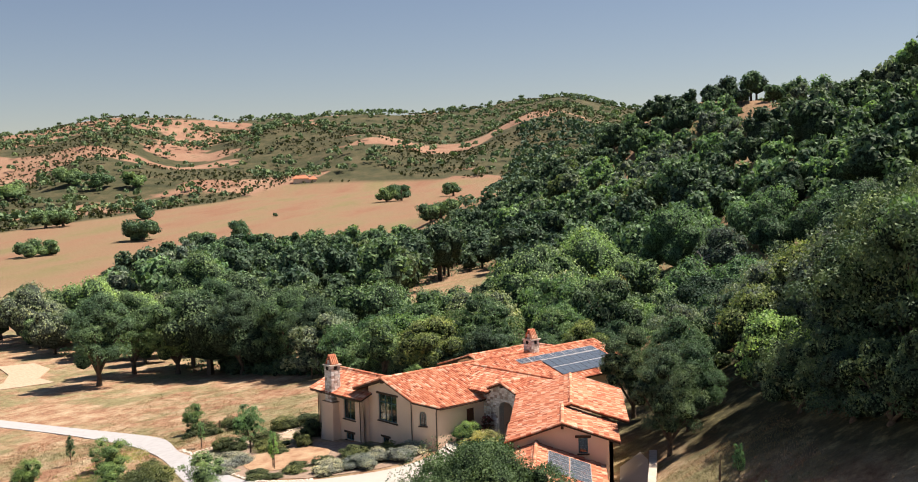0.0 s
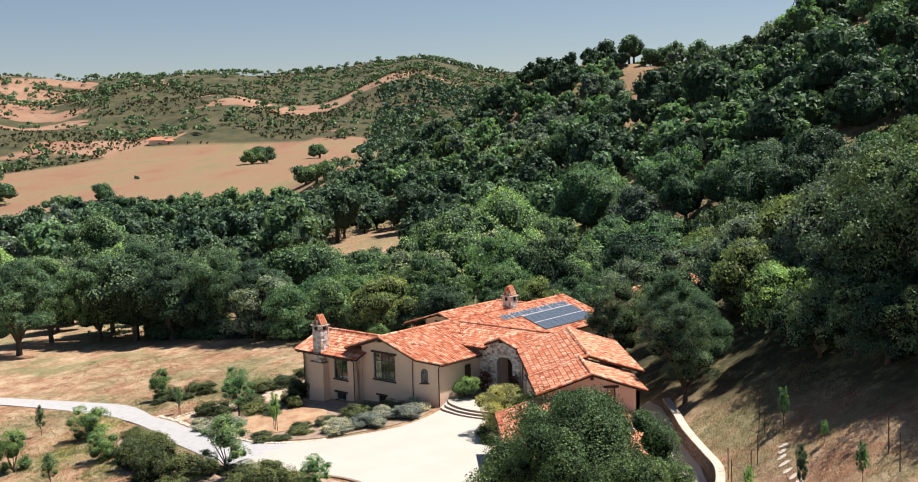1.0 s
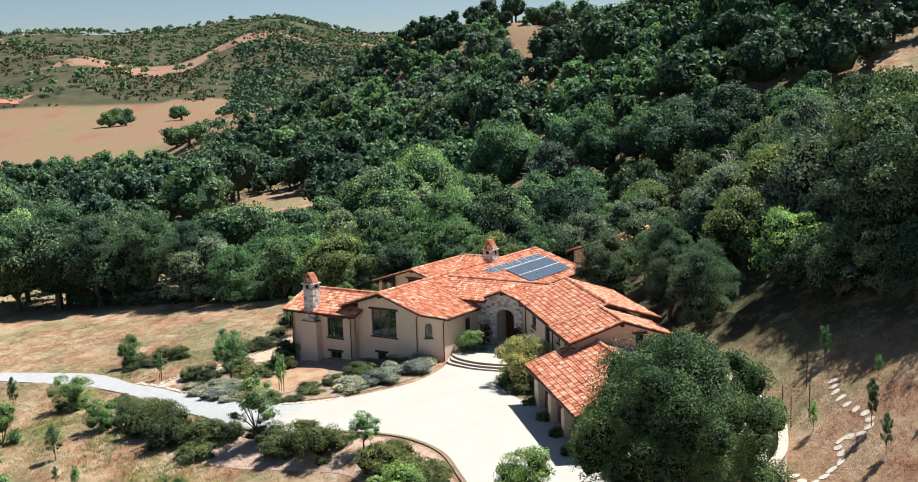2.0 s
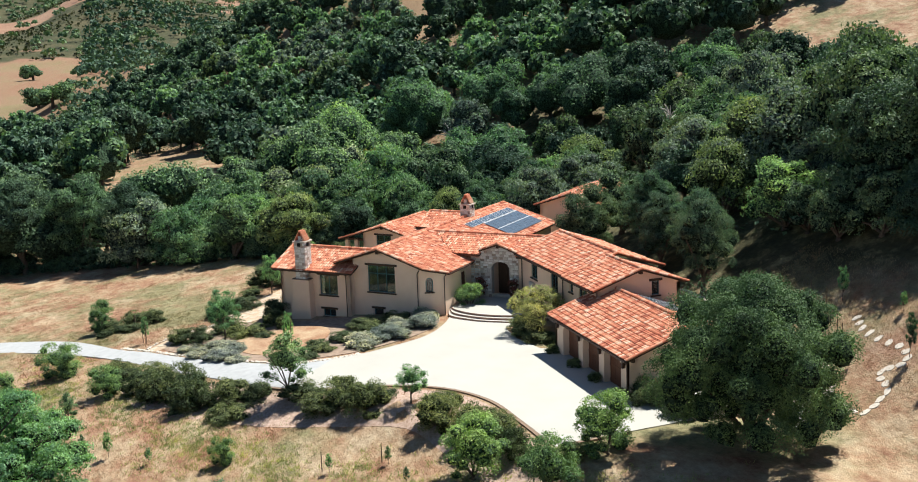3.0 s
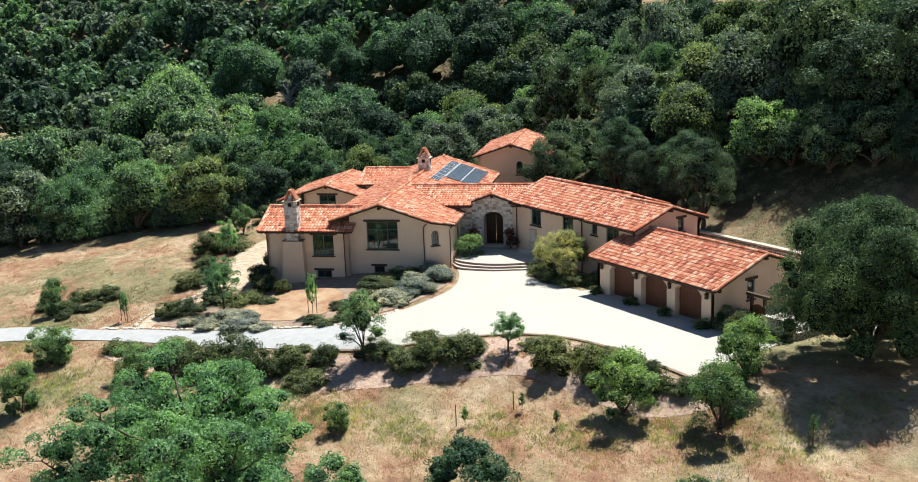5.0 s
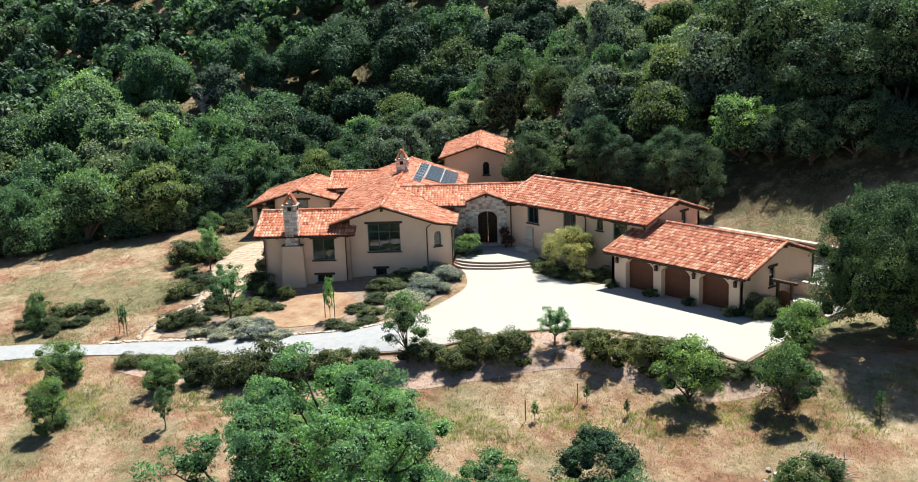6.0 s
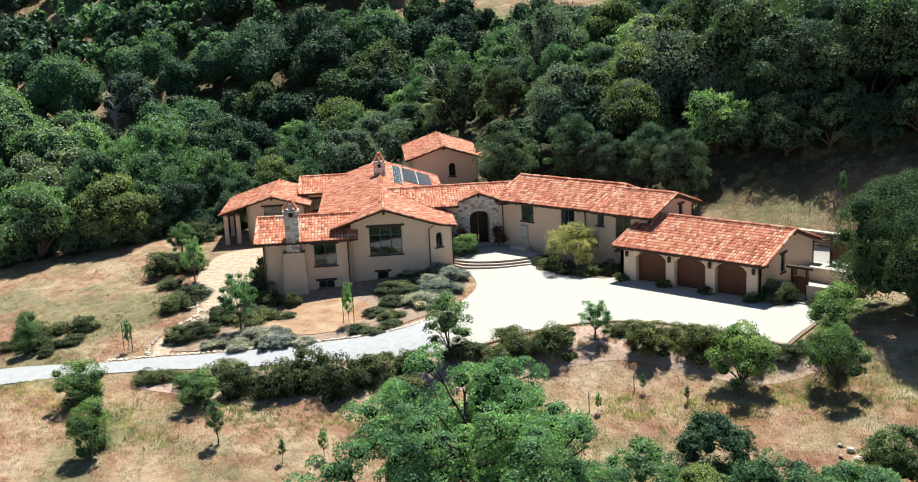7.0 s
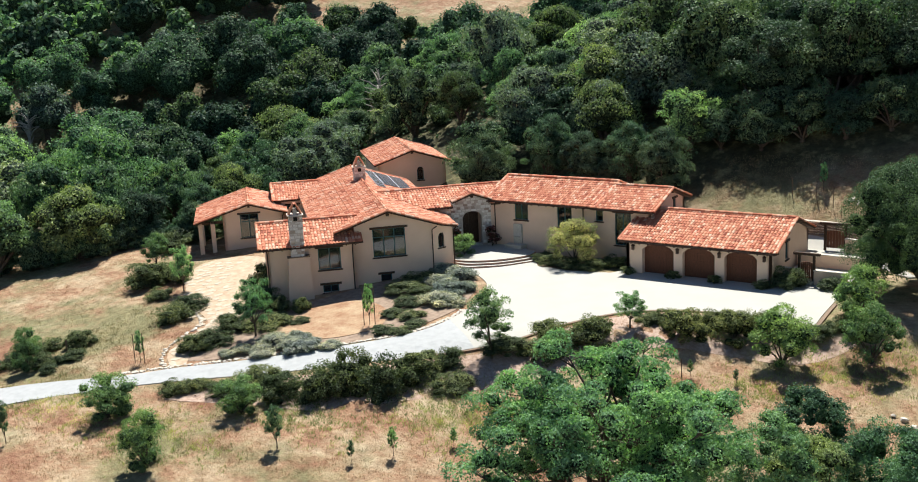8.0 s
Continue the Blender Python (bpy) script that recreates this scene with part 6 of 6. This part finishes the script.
def open_oak(name, radius, height, seed, leaf, inner, arms=11, start=0.26):
    """An open-crowned oak: limbs that fork twice, each twig ending in a flat spray of leaves."""
    r = np.random.RandomState(seed)
    top = empty(name)
    tv, tf, c, cr = [], [], [], []
    k0 = max(0.5, radius / 7.8)
    fork = Vector((0, 0, start * height))
    limb(tv, tf, [(0, 0, -0.6), (0.05, 0, 0.1 * height), fork], [0.48 * k0, 0.36 * k0, 0.32 * k0], 8)
    for i in range(arms):
        a = 2 * math.pi * i / arms + r.uniform(-0.25, 0.25)
        lean = 0.25 if i % 3 == 0 else r.uniform(0.6, 0.95)
        end = Vector((math.cos(a) * radius * lean * 0.62, math.sin(a) * radius * lean * 0.62, height * (0.86 - (0.26 if i % 2 else 0.38) * lean * lean)))
        mid = (fork + end) / 2 + Vector((r.uniform(-0.4, 0.4), r.uniform(-0.4, 0.4), 0.3))
        limb(tv, tf, [fork * 0.9, mid, end], [0.22 * k0, 0.15 * k0, 0.09 * k0], 6)
        for j in range(9):
            b = a + r.uniform(-1.2, 1.2)
            q = mid.lerp(end, r.uniform(0.3, 1.1))
            reach = r.uniform(0.18, 0.36) * radius
            tip = q + Vector((math.cos(b) * reach, math.sin(b) * reach, r.uniform(-0.06, 0.19) * height))
            bend = (q + tip) / 2 + Vector((0, 0, -0.15))
            limb(tv, tf, [q, bend, tip], [0.075, 0.055, 0.035], 5)
            for k in range(5):
                d = Vector((r.uniform(-1, 1), r.uniform(-1, 1), r.uniform(-0.25, 0.55))) * 1.15 * k0
                limb(tv, tf, [bend.lerp(tip, r.uniform(0.4, 1)), tip + d * 0.8], [0.035, 0.015], 4)
                c.append(tip + d)
                cr.append(r.uniform(0.34, 0.76) * k0)
    v, f, s = crown_mesh(r, np.array([tuple(p) for p in c]), np.array(cr), 560, 0.062, 0.72, 0.66)
    mesh_object("crown", v, f, (leaf, inner), top, slots=s)
    mesh_object("trunk", tv, tf, BARK, top, smooth=True)
    return top


slope_oak = open_oak("spreading_oak", 7.6, 12.9, 102, BRIGHT_LEAF, INNER[1], 15, 0.2)
slope_oak.matrix_world = pose(17.5, -46.8, float(ground(17.5, -46.8)), 0, 0, 70)
tagged(slope_oak, "broad bright green oak on the dry slope", "tree")
for i, (x, y, r, h) in enumerate(((23.4, -41.8, 2.4, 11.2), (23.1, -34.2, 2.5, 8.4), (27.7, -36.8, 2.9, 9.0), (24.6, -38.4, 2.4, 8.2), (29.8, -31.8, 3.0, 6.2), (34.5, -31.0, 3.2, 6.4), (31.5, -40.0, 3.6, 8.0), (29.2, -24.6, 2.0, 4.4))):
    k = (2, 1, 2, 4)[i % 4]
    ob = tree("slope_tree", r * 1.15, h, 110 + i, leaf=CROWN[k], inner=INNER[k], density=700, size=0.052, count=110, share=0.165, clear=0.04, trunk_r=0.12, low=-0.7, core=0.8)
    ob.matrix_world = pose(x, y, float(ground(x, y)), 0, 0, 50 * i)
    tagged(ob, "leafy green oak on the dry slope", "tree", "slope trees")
# oaks behind the house and at the meadow's edge
for x, y, s in ((-29.5, 15.2, 1.0), (-15.5, 21.0, 1.0), (-22.5, 19.5, 1.1), (-13.0, 27.0, 1.3), (-19.0, 25.5, 1.2), (-7.0, 28.5, 1.35), (-26.0, 23.0, 1.2)):
    ob = plant(oaks[woods_rng.randint(8)], x, y, s, woods_rng.uniform(0, 360), tall=1.15 if s > 1.3 else 1.0)
    tagged(ob, "tall dark oak shading the slope", "tree", "back oaks")
for x, y, s, t, k in ((-4.4, 10.4, 0.46, 1.18, 0), (-9.0, 12.4, 0.47, 1.08, 1), (-13.7, 11.3, 0.46, 1.05, 0), (-19.1, 12.8, 0.52, 1.1, 1), (-24.4, 8.8, 0.54, 1.1, 0)):
    ob = plant(meadow_oaks[k], x, y, s, woods_rng.uniform(0, 360), tall=t)
    tagged(ob, "upright oak close behind the house", "tree", "back oaks")
for x, y, s in ((1.0, 24.4, 0.95), (7.8, 25.6, 0.95), (14.8, 27.0, 0.98), (22.0, 28.6, 1.0), (29.5, 31.0, 1.0), (37.5, 34.0, 1.0), (46.0, 37.0, 1.0),
                (-4.5, 30.0, 1.0), (4.0, 33.0, 1.0), (11.5, 35.0, 1.0), (19.0, 37.0, 1.0), (27.0, 40.0, 1.0), (35.0, 43.0, 1.0), (-1.5, 39.0, 1.0), (8.0, 42.0, 1.0), (17.0, 45.0, 1.0), (26.0, 49.0, 1.0)):
    plant(big_oaks[woods_rng.randint(3)], x, y, s, woods_rng.uniform(0, 360), tall=woods_rng.uniform(0.95, 1.1))
for i, (x, y, s) in enumerate(((-1.8, 19.2, 0.62), (2.6, 19.0, 0.60), (6.4, 20.2, 0.66), (10.6, 20.6, 0.62), (14.6, 21.8, 0.68), (18.8, 22.8, 0.64), (23.2, 24.0, 0.70), (27.8, 25.6, 0.68), (32.6, 27.8, 0.7), (38.0, 30.4, 0.75))):
    ob = plant(oaks[5 * (i % 2)], x, y, s, 70 * i, tall=1.0 + 0.06 * (i % 3))
    tagged(ob, "low bushy dark oak at the foot of the shaded bank", "tree", "bank oaks")
# a low thicket along the foot of the woods at the meadow
edge = smooth_line([(-52, 1, 0), (-56, -5, 0), (-60, -10, 0), (-62.5, -16, 0), (-66.5, -21, 0), (-71.5, -26, 0), (-76, -32, 0), (-83, -38, 0), (-89, -46, 0), (-97, -56, 0)], 4, False)
for i, p in enumerate(edge):
    ob = plant(oaks[(0, 5, 1, 3)[woods_rng.randint(4)]], p.x + woods_rng.uniform(-1.2, 0.6), p.y + woods_rng.uniform(-0.8, 0.8), woods_rng.uniform(0.36, 0.62), 77 * i, sink=0.5, tall=woods_rng.uniform(0.8, 1.15))
    tagged(ob, "low dark green oak bush at the meadow edge", "bush", "edge thicket")
for x, y, s in ((-88.0, -75.2, 1.05), (-98.0, -65.4, 1.0), (-100.5, -74.4, 1.0), (-89.4, -43.6, 0.95), (-82.2, -36.8, 0.8), (-100.0, -58.0, 1.1), (-92.0, -52.0, 0.95)):
    plant(meadow_oaks[woods_rng.randint(2)], x, y, s, woods_rng.uniform(0, 360))
for o in (*oaks, *big_oaks, *meadow_oaks, *young, *airy, *shrubs, *lavs, yellow, rose):
    drop_proto(o)

# bare grey trees among the oaks, and pale dead wood on the slope
DEAD = material("bleached_wood", speckle_look((0.30, 0.27, 0.24), (0.48, 0.45, 0.41), 4.0, 0.4), 0.95)


def bare_tree(x, y, h, seed, label, spread=0.35, twigs=34):
    r = np.random.RandomState(seed)
    v, f = [], []
    z = float(ground(x, y))
    limb(v, f, [(x, y, z - 0.4), (x, y, z + 0.25 * h), (x + 0.05 * h, y, z + 0.6 * h), (x, y + 0.05 * h, z + h)], [0.05 * h, 0.04 * h, 0.025 * h, 0.006 * h], 6)
    for _ in range(twigs):
        t, b, l = r.uniform(0, 6.28), r.uniform(0.2, 0.9), r.uniform(0.25, 1.0)
        p = Vector((x + 0.03 * h, y, z + b * h))
        q = p + Vector((math.cos(t) * spread * h * l, math.sin(t) * spread * h * l, h * r.uniform(0.05, 0.25)))
        limb(v, f, [p, (p + q) / 2 + Vector((0, 0, 0.03 * h)), q], [0.016 * h, 0.011 * h, 0.004 * h], 4)
    tagged(mesh_object("dead_tree", v, f, DEAD, smooth=True), label, "dead tree", "dead trees")


for x, y, h in ((-111, 60, 11), (-64, 40, 9), (-97, 70, 9), (-140, 30, 9)):
    bare_tree(x, y, h, int(abs(x)), "bare grey dead tree among the hillside oaks")
for x, y in ((27.5, -21.5), (28.6, -20.4)):
    bare_tree(x, y, 2.2, int(10 * x), "bleached dead branches lying on the dry slope", 0.8, 16)

# dry grass tufts
TUFT = material("dry_grass_blade", grass_look, 0.9)
from_x = np.concatenate([bush_rng.uniform(-40, 40, 32000), bush_rng.uniform(-75, -28, 9000), bush_rng.uniform(0, 36, 5000)])
from_y = np.concatenate([bush_rng.uniform(-62, -14, 32000), bush_rng.uniform(-60, -8, 9000), bush_rng.uniform(8.6, 18, 5000)])
paved = [(p[0], p[1]) for p in outline]
beds = [[tuple(p) for p in front_bed], [tuple(p) for p in side_yard]]
free = np.array([not inside((a, b), paved) and not any(inside((a, b), q) for q in beds) and not (-30 < a < -14 and -26 < b < -6) for a, b in zip(from_x, from_y)])
from_x, from_y = from_x[free], from_y[free]


def blades(px, py, rng, per=5, low=0.06, high=0.20, wide0=0.022, loose=0.16):
    """Upright grass blades, a few to each tuft."""
    px, py = np.repeat(px, per) + rng.normal(0, loose, per * len(px)), np.repeat(py, per) + rng.normal(0, loose, per * len(py))
    n = len(px)
    turn, wide, tall = rng.uniform(0, 6.28, n), rng.uniform(0.55, 1.45, n) * wide0, rng.uniform(low, high, n)
    foot = np.column_stack([px, py, ground(px, py) - 0.02])
    side = np.column_stack([np.cos(turn) * wide, np.sin(turn) * wide, np.zeros(n)])
    tip = foot + np.column_stack([rng.normal(0, 0.45, n) * tall, rng.normal(0, 0.45, n) * tall, tall])
    return np.stack([foot - side, foot + side, tip], 1).reshape(-1, 3), np.arange(3 * n).reshape(n, 3)


gv, gf = blades(from_x, from_y, bush_rng)
tagged(mesh_object("dry_grass", gv, gf, TUFT), "tufts of dry golden grass over the slope", "grass", kind="stuff")
# green weeds in the damper hollows of the slope
WEED = material("green_weed_blade", leaf_look((0.26, 0.28, 0.14), (0.36, 0.37, 0.21), (0.46, 0.45, 0.28), 0.5), 0.9)
hollows = ((24.5, -13.6, 2.2, 1.5), (20.8, -17.6, 2.6, 1.3), (0.3, -35.2, 2.6, 1.6), (3.6, -32.0, 2.2, 1.4), (-3.6, -32.2, 1.6, 1.0), (9.5, -29.5, 2.4, 1.2), (12.5, -24.6, 2.0, 1.0), (-9.5, -39.0, 3.0, 1.2), (-18.0, -45.0, 3.4, 1.6), (16.5, -22.0, 2.0, 1.2), (27.0, -8.6, 1.4, 1.4), (-30.0, -44.0, 3.0, 1.5))
wx, wy = (np.concatenate([bush_rng.normal(h[k], h[2 + k], int(80 * h[2] * h[3])) for h in hollows]) for k in (0, 1))
free = np.array([not inside((a, b), paved) for a, b in zip(wx, wy)])
gv, gf = blades(wx[free], wy[free], bush_rng, 12, 0.08, 0.30, 0.022, 0.15)
tagged(mesh_object("green_grass", gv, gf, WEED), "tufts of green weeds in the dry grass", "grass", kind="stuff")

# pale boulders on the dry slope
for x, y, r in ((24.7, -21.5, 0.18), (25.4, -21.7, 0.3), (26.1, -22.3, 0.26), (25.2, -22.6, 0.16)):
    v = BALL_V * r * np.array((1.0, 0.8, 0.55)) * bush_rng.uniform(0.8, 1.2, size=(len(BALL_V), 1)) + (x, y, float(ground(x, y)) + 0.12)
    tagged(mesh_object("boulder", v, BALL_F, PALE_STONE), "pale boulder lying on the dry slope", "boulder", "slope boulders")

# ---- distance ----
far_rng = np.random.RandomState(23)


def tuft_field(name, x, y, size, mat, label, per=1, up=0.5, spread_r=0.0, share=0.55):
    x, y, size = np.repeat(x, per), np.repeat(y, per), np.repeat(size, per)
    d = far_rng.normal(size=(len(x), 3))
    d[:, 2] = np.abs(d[:, 2]) * 0.9
    d /= np.linalg.norm(d, axis=1)[:, None]
    p = np.column_stack([x, y, ground(x, y) + up * size]) + d * (size * spread_r)[:, None]
    v, f = leaf_cloud(far_rng, p, d, size * (share if per > 1 else 1.0) * far_rng.uniform(0.7, 1.2, len(x)), 0.5)
    return tagged(mesh_object(name, v, f, mat), label, "woods", kind="stuff")


def clump(x, y, s, o):
    return np.array([noise.noise((a * s + o, b * s - o, 0.7 * o)) + 0.5 * noise.noise((a * s * 2.7, b * s * 2.7, o)) for a, b in zip(x, y)])


# oaks on the hills beyond the near crest, north of the field
hx, hy = far_rng.uniform(-1500, -430, 7000), far_rng.uniform(-62, 420, 7000)
hk = clump(hx, hy, 0.012, 4.0) > -0.12
hn = hk & (hx > -720)
tuft_field("far_oaks", hx[hn], hy[hn], far_rng.uniform(3.0, 5.4, hn.sum()), CROWN[0], "dark oaks over the hill beyond the crest", 30, 0.8, 0.8, 0.25)
hn = hk & (hx <= -720)
tuft_field("far_oaks", hx[hn], hy[hn], far_rng.uniform(3.0, 5.4, hn.sum()), CROWN[0], "dark oaks over the far hills", 8, 0.9, 0.85)
# scrub and oaks on the ridges behind the field
def past_field(x, y):
    return (x < -1150) | (-0.27 * x - y > 640)


sx, sy = far_rng.uniform(-2500, -620, 60000), far_rng.uniform(-1500, 500, 60000)
ok = past_field(sx, sy) & (np.hypot(sx, sy) < 2450) & (sy > 0.64 * sx)
sx, sy = sx[ok], sy[ok]
ok = clump(sx, sy, 0.007, 9.0) > 0.02
CHAPARRAL = material("chaparral_leaf", leaf_look((0.036, 0.044, 0.024), (0.058, 0.068, 0.038), (0.088, 0.096, 0.054)), 0.8)
tuft_field("chaparral", sx[ok], sy[ok], far_rng.uniform(1.8, 3.6, ok.sum()), CHAPARRAL, "olive scrub over the distant ridges", 3, 0.3, 0.5, 0.62)
ox, oy = far_rng.uniform(-2500, -620, 9000), far_rng.uniform(-1500, 500, 9000)
ok = past_field(ox, oy) & (np.hypot(ox, oy) < 2450) & (oy > 0.64 * ox)
ox, oy = ox[ok], oy[ok]
ok = (clump(ox, oy, 0.008, 5.0) > 0.02) | (far_rng.uniform(size=len(ox)) < 0.07)
tuft_field("ridge_oaks", ox[ok], oy[ok], far_rng.uniform(3.5, 7.5, ok.sum()), CROWN[0], "scattered oaks on the distant ridges", 26, 0.8, 0.7, 0.36)
# single oaks in the far field
for x, y, s in ((-831, -152, 2.2), (-838, -140, 2.4), (-889, -146, 2.0), (-865, -97, 2.3), (-500, -66, 2.0), (-520, -74, 1.8), (-746, -420, 2.4), (-752, -408, 2.6), (-563, -270, 2.0), (-560, -262, 2.4), (-788, -354, 2.4), (-488, -300, 1.8), (-494, -290, 1.6), (-485, -204, 1.5), (-490, -196, 1.4), (-449, -174, 1.3), (-548, -197, 1.7), (-372, -156, 0.9), (-1061, -624, 3.6), (-1125, -582, 3.6), (-1111, -539, 3.6), (-1118, -500, 3.2), (-723, -221, 0.6)):
    k = far_rng.randint(90, 100)
    c = np.column_stack([far_rng.uniform(-3.2, 3.2, 8), far_rng.uniform(-3.2, 3.2, 8), far_rng.uniform(1.2, 4.4, 8)]) * s
    r = far_rng.uniform(1.2, 2.2, 8) * s
    v, f, sl = crown_mesh(far_rng, c, r, 40 / s, 0.27 * s, 0.8, 0.9)
    top = empty("field_oak")
    mesh_object("crown", v, f, (CROWN[1], INNER[1]), top, slots=sl)
    tv, tf = [], []
    limb(tv, tf, [(0, 0, -1), (0, 0, 1.5 * s), (0.3, 0, 4 * s)], [0.5 * s, 0.4 * s, 0.2 * s], 6)
    mesh_object("trunk", tv, tf, BARK, top)
    top.matrix_world = pose(x, y, float(ground(x, y)))
    tagged(top, "round oak standing alone in the golden field", "tree", "field oaks")
# a house far off at the field's end
fx, fy = -1163.0, -311.0
fz = float(ground(fx, fy))
far_house = empty("far_house")
for name, x0, x1, y0, y1, z0, z1, mat in (("wall", -6, 6, -9, 9, -2, 4.5, STUCCO), ("wall", -5, 6, 9, 18, -2, 3.2, STUCCO)):
    bm = bmesh.new()
    block(bm, Frame(fx, fy, 0.2), x0, x1, y0, y1, fz + z0, fz + z1)
    part(name, bm, mat, far_house)
for x0, x1, y0, y1, z in ((-7.5, 7.5, -10.5, 10, 4.5), (-6.5, 7.5, 9, 19.5, 3.2)):
    bm = bmesh.new()
    fr = Frame(fx, fy, 0.2)
    xm = (x0 + x1) / 2
    hexa(bm, [fr(*p, fz + z) for p in ((x0, y0), (x1, y0), (x1, y1), (x0, y1))], [fr(*p, fz + z + 3.5) for p in ((xm - 0.2, y0 + 4), (xm + 0.2, y0 + 4), (xm + 0.2, y1 - 4), (xm - 0.2, y1 - 4))])
    part("roof", bm, TILE, far_house)
tagged(far_house, "distant house with a red tile roof", "house")
far_road = draped("far_road", [(-94, -86), (-100, -92), (-112, -96), (-121, -104), (-118, -110), (-106, -101), (-95, -96), (-86, -100), (-84, -96)], DIRT, 0.15, 0.6, 3)
tagged(far_road, "pale dirt track at the far side of the meadow", "road", kind="structure")
